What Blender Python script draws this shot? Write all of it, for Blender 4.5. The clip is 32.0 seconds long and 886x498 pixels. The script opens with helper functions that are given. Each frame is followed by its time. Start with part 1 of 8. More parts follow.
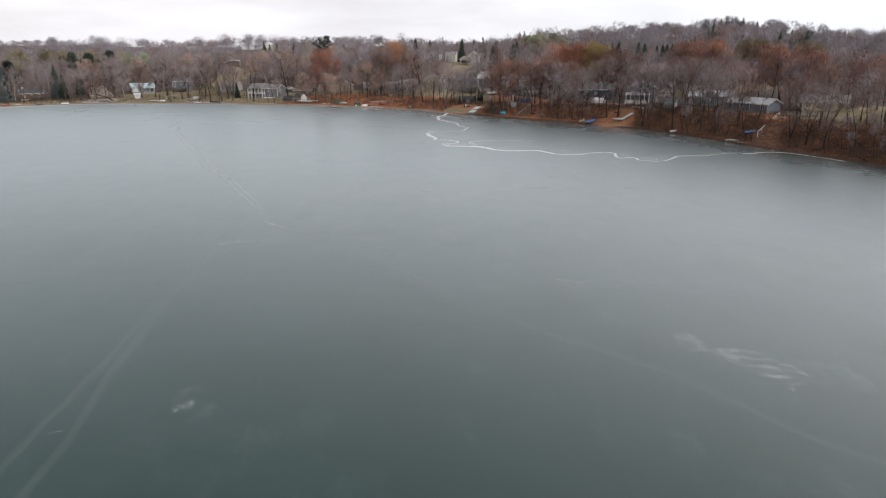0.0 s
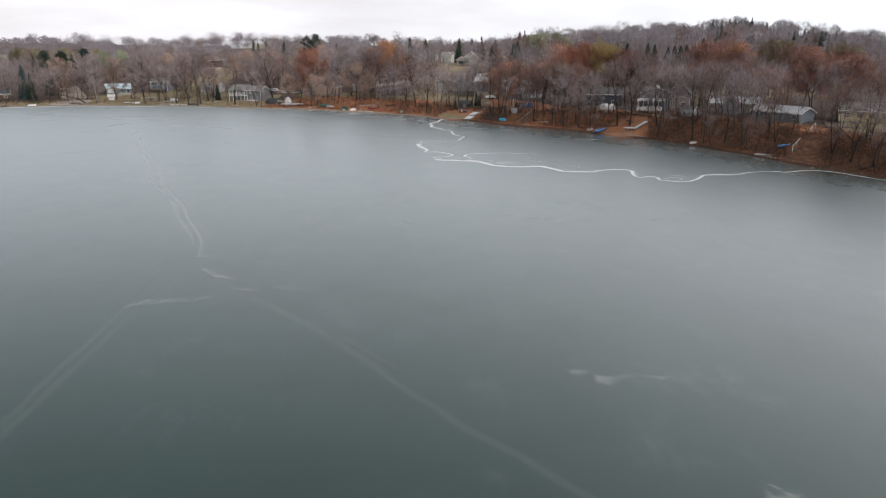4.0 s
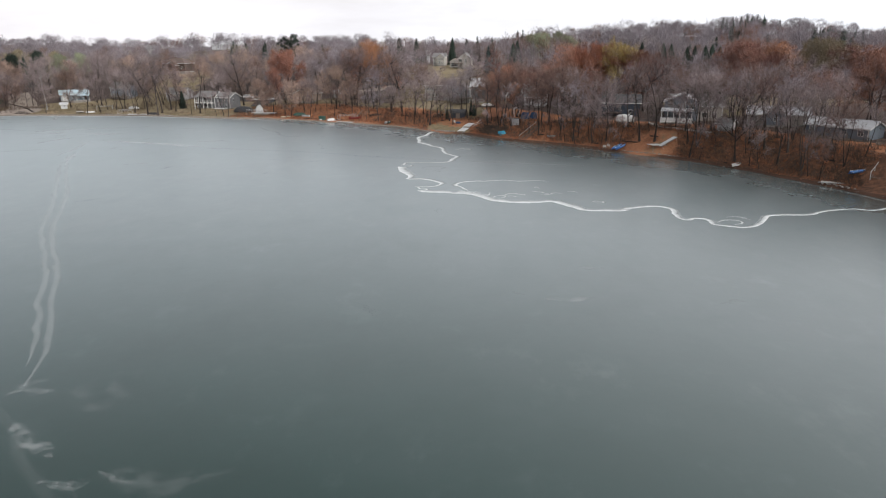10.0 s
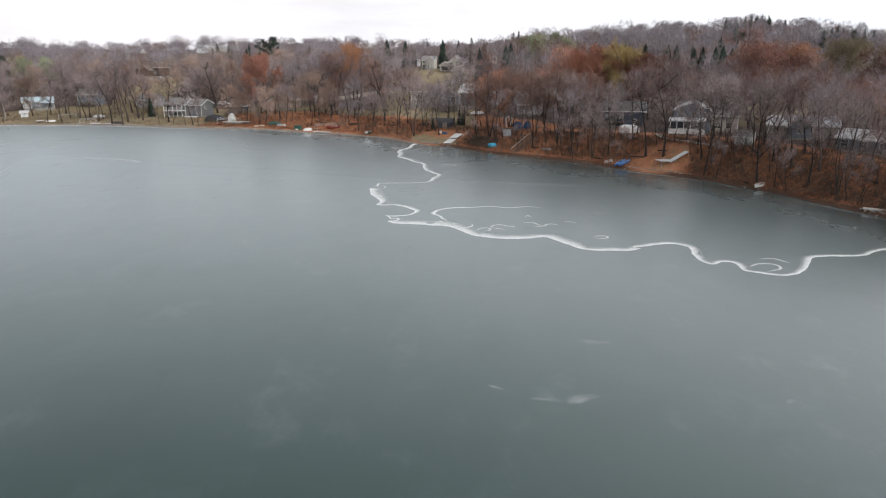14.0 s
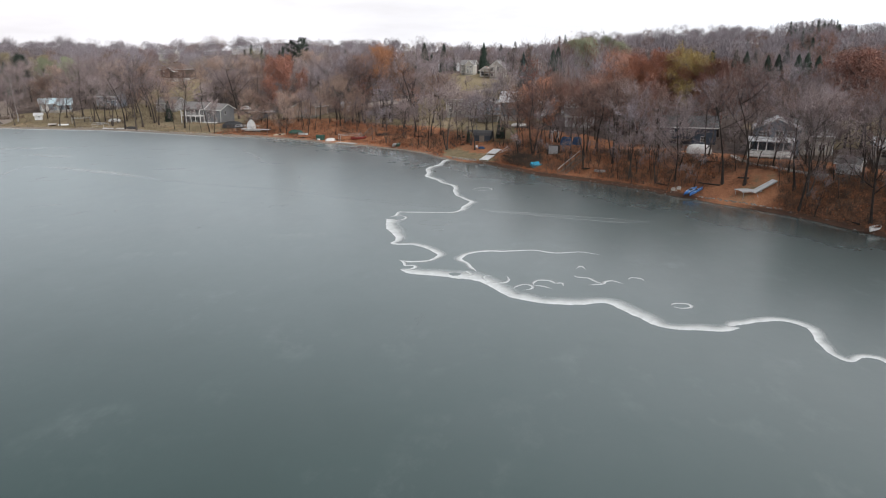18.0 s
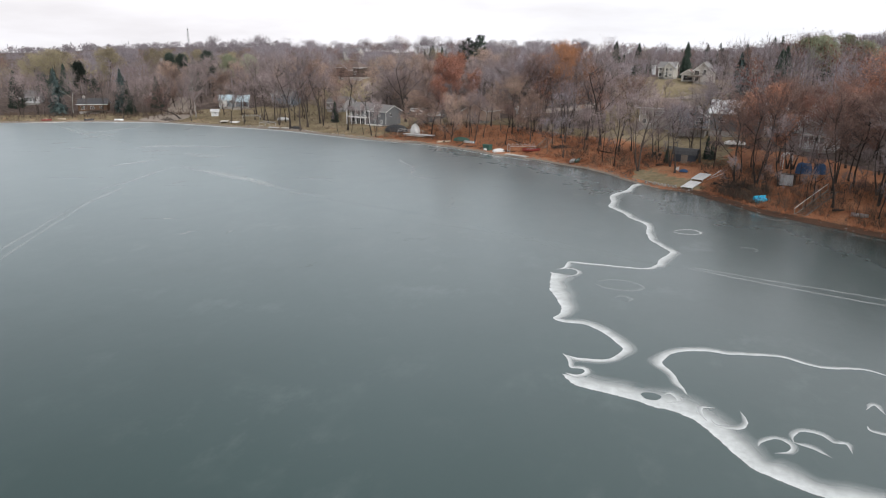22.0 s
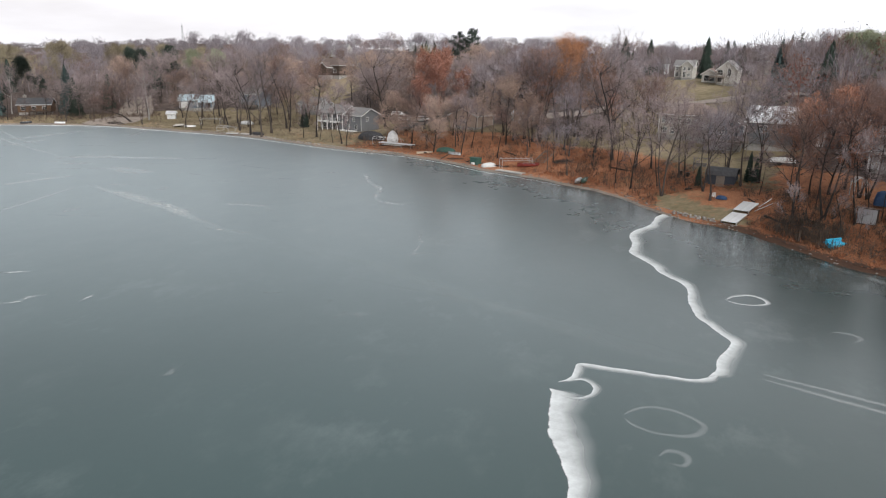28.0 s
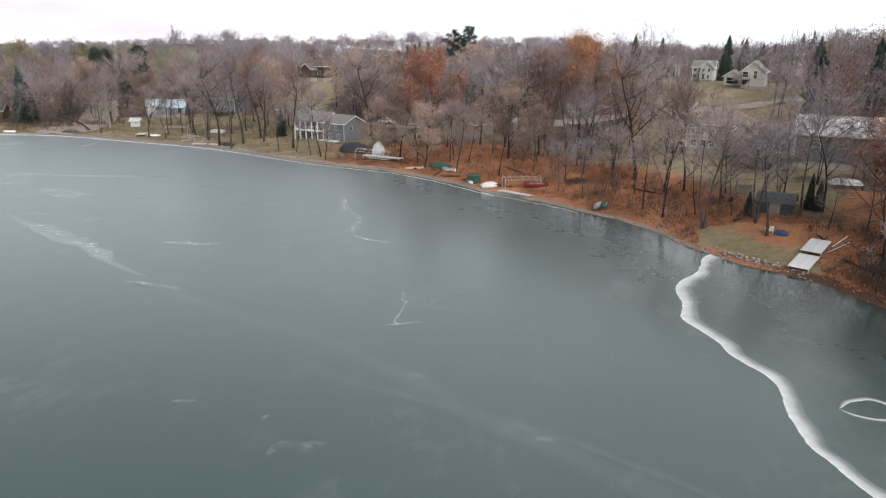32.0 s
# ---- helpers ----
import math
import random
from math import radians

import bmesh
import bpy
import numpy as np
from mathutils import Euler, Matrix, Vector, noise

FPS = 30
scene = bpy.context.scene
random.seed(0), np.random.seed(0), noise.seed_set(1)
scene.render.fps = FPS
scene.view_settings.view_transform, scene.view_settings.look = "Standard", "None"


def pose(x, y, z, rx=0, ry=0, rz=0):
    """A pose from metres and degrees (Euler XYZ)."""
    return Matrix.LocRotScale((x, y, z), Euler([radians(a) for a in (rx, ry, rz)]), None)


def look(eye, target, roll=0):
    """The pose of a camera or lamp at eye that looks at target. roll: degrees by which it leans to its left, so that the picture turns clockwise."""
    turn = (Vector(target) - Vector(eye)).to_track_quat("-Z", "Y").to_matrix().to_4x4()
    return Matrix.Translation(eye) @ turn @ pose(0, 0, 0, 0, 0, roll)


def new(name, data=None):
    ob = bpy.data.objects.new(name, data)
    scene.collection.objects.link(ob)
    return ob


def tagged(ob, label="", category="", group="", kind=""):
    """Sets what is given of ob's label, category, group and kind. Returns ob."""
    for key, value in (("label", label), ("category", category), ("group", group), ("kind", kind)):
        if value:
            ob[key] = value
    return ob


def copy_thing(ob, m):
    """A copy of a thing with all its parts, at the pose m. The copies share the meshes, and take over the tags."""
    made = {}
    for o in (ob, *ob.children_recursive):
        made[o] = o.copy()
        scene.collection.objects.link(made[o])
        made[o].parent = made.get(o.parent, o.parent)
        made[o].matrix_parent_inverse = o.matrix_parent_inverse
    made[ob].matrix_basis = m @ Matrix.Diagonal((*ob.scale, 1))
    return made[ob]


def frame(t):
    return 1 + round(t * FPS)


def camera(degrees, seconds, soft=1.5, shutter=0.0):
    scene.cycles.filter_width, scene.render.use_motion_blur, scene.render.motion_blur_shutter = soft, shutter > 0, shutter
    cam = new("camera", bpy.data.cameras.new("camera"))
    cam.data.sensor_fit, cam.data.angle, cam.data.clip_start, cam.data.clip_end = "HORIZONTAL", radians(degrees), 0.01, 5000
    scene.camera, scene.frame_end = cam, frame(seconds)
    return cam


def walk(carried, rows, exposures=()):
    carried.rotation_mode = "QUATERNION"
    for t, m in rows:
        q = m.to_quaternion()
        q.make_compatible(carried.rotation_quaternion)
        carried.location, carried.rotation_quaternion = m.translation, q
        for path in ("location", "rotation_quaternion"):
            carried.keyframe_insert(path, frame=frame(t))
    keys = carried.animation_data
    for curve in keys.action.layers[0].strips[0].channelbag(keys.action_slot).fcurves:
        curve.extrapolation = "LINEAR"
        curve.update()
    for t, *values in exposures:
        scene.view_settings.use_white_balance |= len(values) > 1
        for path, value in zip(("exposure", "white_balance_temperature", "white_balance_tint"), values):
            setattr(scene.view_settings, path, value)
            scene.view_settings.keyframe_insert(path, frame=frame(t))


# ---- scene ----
cam = camera(65.5, 32.0, 1.1)
PATH = [
    (0, (-0.602, -31.773, 26.445), (-0.618, -29.856, 25.875), -0.6),
    (1, (-0.062, -26.507, 26.477), (-0.077, -24.589, 25.908), -0.5),
    (2, (0.402, -20.787, 26.499), (0.385, -18.87, 25.929), -0.6),
    (3, (0.779, -14.609, 26.514), (0.769, -12.692, 25.943), -0.2),
    (6, (1.438, 5.193, 26.548), (1.425, 7.109, 25.975), -0.6),
    (7, (1.628, 11.383, 26.571), (1.616, 13.299, 25.997), -0.6),
    (8, (1.902, 17.124, 26.603), (1.89, 19.041, 26.031), -0.6),
    (9, (2.328, 22.45, 26.647), (2.319, 24.367, 26.076), -0.6),
    (10, (2.949, 27.503, 26.701), (2.947, 29.419, 26.13), -0.5),
    (11, (3.758, 32.499, 26.765), (3.761, 34.416, 26.195), -0.4),
    (12, (4.72, 37.627, 26.835), (4.722, 39.545, 26.265), -0.5),
    (13, (5.779, 43.015, 26.903), (5.783, 44.932, 26.334), -0.4),
    (14, (6.845, 48.736, 26.955), (6.847, 50.654, 26.388), -0.7),
    (17, (8.494, 67.289, 26.834), (8.497, 69.208, 26.271), -0.3),
    (17.5, (8.369, 70.505, 26.75), (8.379, 72.425, 26.191), -0.2),
    (17.6, (8.321, 71.163, 26.729), (8.332, 73.083, 26.171), -0.2),
    (17.7, (8.273, 71.821, 26.708), (8.283, 73.742, 26.15), -0.1),
    (17.8, (8.225, 72.479, 26.687), (8.227, 74.4, 26.13), -0.1),
    (17.9, (8.176, 73.138, 26.666), (8.15, 75.059, 26.11), -0.1),
    (18, (8.128, 73.796, 26.645), (8.019, 75.714, 26.089), -0.1),
    (18.1, (8.061, 74.477, 26.62), (7.875, 76.389, 26.064), -0.1),
    (18.2, (7.994, 75.158, 26.595), (7.768, 77.066, 26.039), -0.0),
    (18.3, (7.927, 75.84, 26.57), (7.688, 77.746, 26.014), -0.0),
    (18.4, (7.86, 76.521, 26.544), (7.615, 78.427, 25.989), 0.0),
    (18.5, (7.792, 77.202, 26.519), (7.546, 79.108, 25.964), 0.0),
    (19, (7.384, 80.76, 26.373), (7.142, 82.667, 25.82), 0.2),
    (20, (6.44, 88.379, 26.032), (6.206, 90.287, 25.48), 0.2),
    (20.5, (5.942, 92.386, 25.843), (5.708, 94.294, 25.292), 0.2),
    (20.6, (5.843, 93.197, 25.804), (5.607, 95.105, 25.253), 0.2),
    (20.7, (5.744, 94.008, 25.765), (5.502, 95.915, 25.214), 0.2),
    (20.8, (5.645, 94.818, 25.726), (5.342, 96.717, 25.175), 0.2),
    (20.9, (5.546, 95.629, 25.688), (5.152, 97.511, 25.137), 0.2),
    (21, (5.446, 96.44, 25.649), (4.969, 98.302, 25.098), 0.2),
    (21.1, (5.349, 97.242, 25.61), (4.801, 99.085, 25.059), 0.2),
    (21.2, (5.252, 98.044, 25.571), (4.666, 99.876, 25.02), 0.2),
    (21.3, (5.155, 98.847, 25.532), (4.561, 100.675, 24.981), 0.2),
    (21.4, (5.058, 99.649, 25.492), (4.464, 101.477, 24.942), 0.3),
    (21.5, (4.961, 100.451, 25.453), (4.367, 102.28, 24.903), 0.3),
    (22, (4.49, 104.318, 25.262), (3.896, 106.147, 24.712), 0.4),
    (23, (3.596, 111.274, 24.912), (3.0, 113.102, 24.362), 0.4),
    (24, (2.756, 116.999, 24.63), (2.162, 118.827, 24.079), 0.5),
    (25, (1.961, 121.938, 24.432), (1.369, 123.768, 23.881), 0.7),
    (28, (-0.768, 135.985, 24.261), (-1.363, 137.812, 23.708), 0.7),
    (29, (-2.074, 140.615, 24.269), (-2.666, 142.444, 23.717), 0.7),
    (30, (-3.63, 145.576, 24.274), (-4.22, 147.405, 23.721), 0.7),
    (31, (-5.412, 151.233, 24.263), (-6.003, 153.062, 23.71), 0.7),
    (32, (-7.405, 157.772, 24.232), (-7.988, 159.603, 23.679), 0.6),
]
# the clip brightens a little and turns cooler towards its end
EXPOSURES = [(0, -0.06, 6410, 9.8), (3, -0.05, 6410, 9.6), (7, 0.01, 6410, 9.4), (14, 0.07, 6390, 9.2), (17, 0.07, 6380, 9.0), (20, 0.05, 6370, 8.8), (25, 0.06, 6360, 8.6), (32, 0.17, 6360, 8.6)]
walk(cam, [(t, look(eye, target, roll)) for t, eye, target, roll in PATH], EXPOSURES)

# ---- world and light: an overcast late-autumn sky, brighter towards the east ----
SUN_EL, SUN_AZ = radians(36), radians(140)
world = bpy.data.worlds.new("overcast_sky")
scene.world = world
world.use_nodes = True
wt = world.node_tree
wt.nodes.clear()


def node(tree, kind, inputs=None, **props):
    n = tree.nodes.new(kind)
    for k, v in props.items():
        setattr(n, k, v)
    for k, v in (inputs or {}).items():
        if isinstance(v, bpy.types.NodeSocket):
            tree.links.new(v, n.inputs[k])
        else:
            n.inputs[k].default_value = v
    return n


def ramp(tree, fac, stops):
    n = node(tree, "ShaderNodeValToRGB", {"Fac": fac})
    el = n.color_ramp.elements
    while len(el) < len(stops):
        el.new(0.5)
    for e, (p, c) in zip(el, stops):
        e.position = p
        e.color = (*c, 1) if not isinstance(c, (int, float)) else (c, c, c, 1)
    return n.outputs["Color"]


def math_(tree, op, a, b=0.0, clamp=False):
    return node(tree, "ShaderNodeMath", {0: a, 1: b}, operation=op, use_clamp=clamp).outputs[0]


def mix_rgb(tree, fac, a, b, blend="MIX"):
    n = node(tree, "ShaderNodeMix", {0: fac, 6: a, 7: b}, data_type="RGBA", blend_type=blend)
    return n.outputs[2]


sky = node(wt, "ShaderNodeTexSky", sky_type="NISHITA", sun_disc=False, sun_elevation=SUN_EL, sun_rotation=SUN_AZ,
           air_density=1.6, dust_density=6.0, ozone_density=1.0)
clear = mix_rgb(wt, 1.0, sky.outputs[0], (0.07, 0.07, 0.07, 1), "MULTIPLY")
way = node(wt, "ShaderNodeTexCoord").outputs["Generated"]
flat = node(wt, "ShaderNodeMapping", {"Vector": way, "Scale": (1.4, 1.4, 7.0)}).outputs[0]
puffs = node(wt, "ShaderNodeTexNoise", {"Vector": flat, "Scale": 2.2, "Detail": 5.0, "Roughness": 0.55}).outputs["Fac"]
bands = ramp(wt, puffs, [(0.3, (0.78, 0.78, 0.805)), (0.5, (0.9, 0.91, 0.943)), (0.7, (1.04, 1.065, 1.115))])
split = node(wt, "ShaderNodeSeparateXYZ", {"Vector": way})
# the cloud thins towards the east, well above the horizon
lifted = node(wt, "ShaderNodeMapRange", {"Value": split.outputs[2], "From Min": 0.06, "From Max": 0.3, "To Min": 0.12, "To Max": 1.0}).outputs[0]
east = math_(wt, "MULTIPLY_ADD", split.outputs[0], lifted)
wt.nodes[-1].inputs[2].default_value = 1.0
high = math_(wt, "MULTIPLY_ADD", split.outputs[2], -0.88)
wt.nodes[-1].inputs[2].default_value = 1.17
haze = node(wt, "ShaderNodeMapRange", {"Value": split.outputs[2], "From Min": 0.0, "From Max": 0.26, "To Min": 0.66, "To Max": 1.0}).outputs[0]
warm = node(wt, "ShaderNodeMapRange", {"Value": split.outputs[0], "From Min": -0.5, "From Max": 0.7}).outputs[0]
low = mix_rgb(wt, warm, (1.035, 0.985, 0.975, 1), (0.99, 1.0, 1.012, 1))
upper = mix_rgb(wt, warm, (0.985, 1.0, 1.02, 1), (1.035, 0.99, 0.975, 1))
lofty = node(wt, "ShaderNodeMapRange", {"Value": split.outputs[2], "From Min": 0.08, "From Max": 0.22}).outputs[0]
bands = mix_rgb(wt, 1.0, bands, mix_rgb(wt, lofty, low, upper), "MULTIPLY")
cloud = mix_rgb(wt, 1.0, bands, math_(wt, "MULTIPLY", haze, math_(wt, "MULTIPLY", east, high)), "MULTIPLY")
veil = mix_rgb(wt, 0.9, clear, cloud)
wt.links.new(node(wt, "ShaderNodeBackground", {"Color": veil, "Strength": 1.5}).outputs[0],
             node(wt, "ShaderNodeOutputWorld").inputs[0])

sun = new("sun", bpy.data.lights.new("sun", "SUN"))
sun.data.energy, sun.data.angle, sun.data.color = 1.7, radians(38), (1.0, 0.96, 0.9)
sun.matrix_world = pose(0, 0, 120, 90 - math.degrees(SUN_EL), 0, 180 - math.degrees(SUN_AZ))


# ---- materials ----
def material(name):
    m = bpy.data.materials.new(name)
    m.use_nodes = True
    t = m.node_tree
    t.nodes.clear()
    out = node(t, "ShaderNodeOutputMaterial")
    return m, t, out


def noise_fac(t, scale, detail=3.0, rough=0.55, vec=None, stretch=None):
    src = vec or node(t, "ShaderNodeTexCoord").outputs["Object"]
    if stretch:
        src = node(t, "ShaderNodeMapping", {"Vector": src, "Scale": stretch}).outputs[0]
    return node(t, "ShaderNodeTexNoise", {"Vector": src, "Scale": scale, "Detail": detail, "Roughness": rough}).outputs["Fac"]


def surface(name, dark, light, scale=3.0, rough=0.85, metal=0.0, bump=0.0, vary=0.0, spec=0.3, stretch=None, coarse=0.3, wet=0.0):
    """A plain surface with grain at two scales, and a shade of its own for each object."""
    m, t, out = material(name)
    fine = noise_fac(t, scale, 5.0, 0.65, stretch=stretch)
    big = noise_fac(t, scale * 0.13, 2.0)
    fac = math_(t, "ADD", math_(t, "MULTIPLY", fine, 1 - coarse), math_(t, "MULTIPLY", big, coarse))
    col = ramp(t, fac, [(0.32, dark), (0.68, light)])
    if vary:
        rnd = node(t, "ShaderNodeObjectInfo").outputs["Random"]
        val = math_(t, "MULTIPLY_ADD", rnd, 2 * vary)
        t.nodes[-1].inputs[2].default_value = 1 - vary
        hue = math_(t, "MULTIPLY_ADD", rnd, 0.05 * vary)
        t.nodes[-1].inputs[2].default_value = 0.5 - 0.025 * vary
        col = node(t, "ShaderNodeHueSaturation", {"Hue": hue, "Saturation": 1.0, "Value": val, "Fac": 1.0, "Color": col}).outputs[0]
    b = node(t, "ShaderNodeBsdfPrincipled", {"Base Color": col, "Roughness": rough, "Metallic": metal, "Specular IOR Level": spec})
    if bump:
        t.links.new(node(t, "ShaderNodeBump", {"Height": fine, "Strength": bump, "Distance": 0.05}).outputs[0], b.inputs["Normal"])
    t.links.new(b.outputs[0], out.inputs[0])
    return m


BARK = surface("bark", (0.016, 0.013, 0.012), (0.062, 0.05, 0.045), 6, vary=0.25, bump=0.4, stretch=(1, 1, 0.25))
BARK_GREY = surface("grey_brown_bark", (0.032, 0.026, 0.024), (0.115, 0.093, 0.083), 6, vary=0.25, bump=0.4, stretch=(1, 1, 0.25))
BARK_PALE = surface("pale_bark", (0.2, 0.19, 0.18), (0.42, 0.4, 0.38), 4, vary=0.1, stretch=(1, 1, 3))
TWIG = surface("bare_twigs", (0.175, 0.138, 0.136), (0.385, 0.312, 0.31), 0.5, vary=0.28)
TWIG_GREY = surface("grey_twigs", (0.2, 0.176, 0.192), (0.43, 0.383, 0.414), 0.5, vary=0.25)
TWIG_RED = surface("reddish_twigs", (0.135, 0.086, 0.075), (0.29, 0.19, 0.16), 0.5, vary=0.22)
# blue-grey twigs for the far woods: distance haze put into the colour
TWIG_HAZE = surface("hazed_hill_twigs", (0.156, 0.138, 0.15), (0.345, 0.31, 0.336), 0.05, vary=0.1, coarse=0.5)
TWIG_TAN = surface("tan_twigs", (0.13, 0.103, 0.102), (0.285, 0.23, 0.227), 0.5, vary=0.2)
LEAF_RUST = surface("rust_leaves", (0.255, 0.116, 0.08), (0.52, 0.257, 0.175), 0.8, vary=0.2)
# darker, duller version of the rust leaves, for the eastern and hill oaks
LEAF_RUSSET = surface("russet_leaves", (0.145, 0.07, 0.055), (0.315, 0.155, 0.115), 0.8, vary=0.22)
LEAF_GOLD = surface("golden_leaves", (0.3, 0.22, 0.085), (0.54, 0.42, 0.17), 0.8, vary=0.12)
LEAF_ORANGE = surface("orange_leaves", (0.27, 0.122, 0.062), (0.5, 0.245, 0.13), 0.8, vary=0.12)
LEAF_YELLOW = surface("yellow_leaves", (0.2, 0.17, 0.108), (0.37, 0.32, 0.215), 0.8, vary=0.12)
LEAF_TAN = surface("dry_tan_leaves", (0.26, 0.18, 0.145), (0.5, 0.365, 0.3), 0.8, vary=0.12)
NEEDLE = surface("spruce_needles", (0.018, 0.03, 0.024), (0.06, 0.082, 0.062), 0.9, vary=0.3)
NEEDLE_BLUE = surface("blue_spruce_needles", (0.03, 0.05, 0.05), (0.09, 0.125, 0.12), 0.9, vary=0.2)
NEEDLE_LIGHT = surface("pine_needles", (0.16, 0.18, 0.115), (0.36, 0.38, 0.255), 0.9, vary=0.2)


def ice_material():
    m, t, out = material("lake_ice")
    pos = node(t, "ShaderNodeTexCoord").outputs["Object"]
    big = noise_fac(t, 0.012, 3.0, 0.5, pos)
    mid = noise_fac(t, 0.07, 4.0, 0.6, pos)
    film = noise_fac(t, 0.22, 6.0, 0.68, pos, (1, 0.6, 1))
    deep = ramp(t, math_(t, "ADD", math_(t, "MULTIPLY", big, 0.6), math_(t, "MULTIPLY", mid, 0.4)),
                [(0.38, (0.0, 0.021, 0.015)), (0.52, (0.002, 0.028, 0.022)), (0.66, (0.014, 0.036, 0.033))])
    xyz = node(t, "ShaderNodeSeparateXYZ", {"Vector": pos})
    # the colour grows paler towards the north
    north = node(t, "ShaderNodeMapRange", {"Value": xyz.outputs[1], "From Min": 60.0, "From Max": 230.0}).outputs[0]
    # paler towards the east: the brighter sky's reflection put into the colour
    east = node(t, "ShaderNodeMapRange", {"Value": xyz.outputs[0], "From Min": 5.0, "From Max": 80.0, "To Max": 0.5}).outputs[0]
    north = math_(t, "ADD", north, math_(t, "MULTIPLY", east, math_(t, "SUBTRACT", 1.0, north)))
    paleness = math_(t, "ADD", north, math_(t, "MULTIPLY", math_(t, "SUBTRACT", big, 0.5), 0.8), True)
    # less of the pale tone in the bay inside the pressure ridge
    bay = math_(t, "MULTIPLY", node(t, "ShaderNodeMapRange", {"Value": xyz.outputs[0], "From Min": -14.0, "From Max": 12.0, "To Max": 0.7}).outputs[0],
                node(t, "ShaderNodeMapRange", {"Value": xyz.outputs[1], "From Min": 125.0, "From Max": 180.0}).outputs[0])
    paleness = math_(t, "MULTIPLY", paleness, math_(t, "SUBTRACT", 1.0, bay))
    deep = mix_rgb(t, paleness, deep, (0.087, 0.127, 0.13, 1))
    # clear dark ice along the shore, its colour also carrying the bank's dark reflection
    near = node(t, "ShaderNodeAttribute", attribute_name="near_shore").outputs["Fac"]
    near = math_(t, "MULTIPLY", near, math_(t, "ADD", mid, 0.5), True)
    deep = mix_rgb(t, near, deep, (0.008, 0.021, 0.018, 1))
    milk = math_(t, "MULTIPLY", ramp(t, film, [(0.5, 0.0), (0.76, 0.3)]), math_(t, "ADD", north, 0.5))
    patch = ramp(t, mid, [(0.45, 0.0), (0.7, 1.0)])
    col = mix_rgb(t, math_(t, "MULTIPLY", milk, patch), deep, (0.30, 0.34, 0.34, 1))
    gloss = ramp(t, math_(t, "ADD", math_(t, "MULTIPLY", film, 0.4), math_(t, "MULTIPLY", big, 0.6)), [(0.35, 0.34), (0.65, 0.46)])
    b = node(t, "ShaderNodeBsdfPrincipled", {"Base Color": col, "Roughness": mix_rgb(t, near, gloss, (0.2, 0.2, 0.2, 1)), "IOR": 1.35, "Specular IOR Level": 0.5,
             "Coat Weight": 0.5, "Coat Roughness": mix_rgb(t, near, (0.26, 0.26, 0.26, 1), (0.13, 0.13, 0.13, 1)), "Coat IOR": 1.42,
             "Sheen Weight": math_(t, "MULTIPLY_ADD", near, -0.5), "Sheen Roughness": 0.32, "Sheen Tint": (0.86, 0.95, 1.0, 1)})
    [n for n in t.nodes if n.type == "MATH" and n.operation == "MULTIPLY_ADD"][-1].inputs[2].default_value = 0.6
    h = noise_fac(t, 0.8, 3.0, 0.5, pos)
    t.links.new(node(t, "ShaderNodeBump", {"Height": h, "Strength": 0.05, "Distance": 0.1}).outputs[0], b.inputs["Normal"])
    t.links.new(b.outputs[0], out.inputs[0])
    return m


def frost_material(name, strength, edge, grain, color=(0.78, 0.81, 0.81), ragged=False, jag=0.55):
    """White frost on ice: crisp along one rim of the band, fading towards the other; UV runs across and along."""
    m, t, out = material(name)
    uv = node(t, "ShaderNodeUVMap", uv_map="band").outputs[0]
    u = node(t, "ShaderNodeSeparateXYZ", {"Vector": uv}).outputs[0]
    pos = node(t, "ShaderNodeTexCoord").outputs["Object"]
    n1 = noise_fac(t, grain, 5.0, 0.65, pos)
    wob = math_(t, "ADD", u, math_(t, "MULTIPLY", math_(t, "SUBTRACT", n1, 0.5), jag))
    cover = ramp(t, wob, edge)
    cover = math_(t, "MULTIPLY", cover, math_(t, "MULTIPLY", math_(t, "ADD", math_(t, "MULTIPLY", n1, 0.9), 0.5), strength), True)
    if ragged:
        n2 = noise_fac(t, grain * 0.8, 6.0, 0.75, pos, (1, 1.3, 1))
        cover = math_(t, "MULTIPLY", cover, ramp(t, n2, [(0.44, 0.0), (0.62, 1.0)]))
    white = node(t, "ShaderNodeBsdfPrincipled", {"Base Color": (*color, 1), "Roughness": 0.7, "Specular IOR Level": 0.3})
    hole = node(t, "ShaderNodeBsdfTransparent")
    t.links.new(node(t, "ShaderNodeMixShader", {0: cover, 1: hole.outputs[0], 2: white.outputs[0]}).outputs[0], out.inputs[0])
    return m


ICE = ice_material()
FROST = frost_material("ridge_frost", 0.92, [(0.03, 0.0), (0.07, 1.0), (0.42, 0.74), (0.7, 0.26), (0.98, 0.0)], 1.1, jag=0.14)
FROST_SOFT = frost_material("thin_frost", 0.3, [(0.0, 0.0), (0.35, 0.7), (0.65, 0.7), (1.0, 0.0)], 0.9, ragged=True)
FROST_TRACK = frost_material("track_frost", 0.42, [(0.05, 0.0), (0.4, 0.6), (0.6, 0.6), (0.95, 0.0)], 0.6)
FROST_RIM = frost_material("rim_frost", 1.0, [(0.0, 0.0), (0.15, 1.0), (0.85, 1.0), (1.0, 0.0)], 0.5)
FROST_RING = frost_material("ring_frost", 0.85, [(0.03, 0.0), (0.12, 0.95), (0.45, 0.6), (0.98, 0.0)], 1.3, jag=0.3)
FROST_STREAK = frost_material("streak_frost", 0.85, [(0.1, 0.0), (0.4, 0.8), (0.6, 0.8), (0.95, 0.0)], 0.9, ragged=True)
FROST_WAVE = frost_material("wave_frost", 0.27, [(0.05, 0.0), (0.35, 0.6), (0.65, 0.6), (0.95, 0.0)], 0.5)
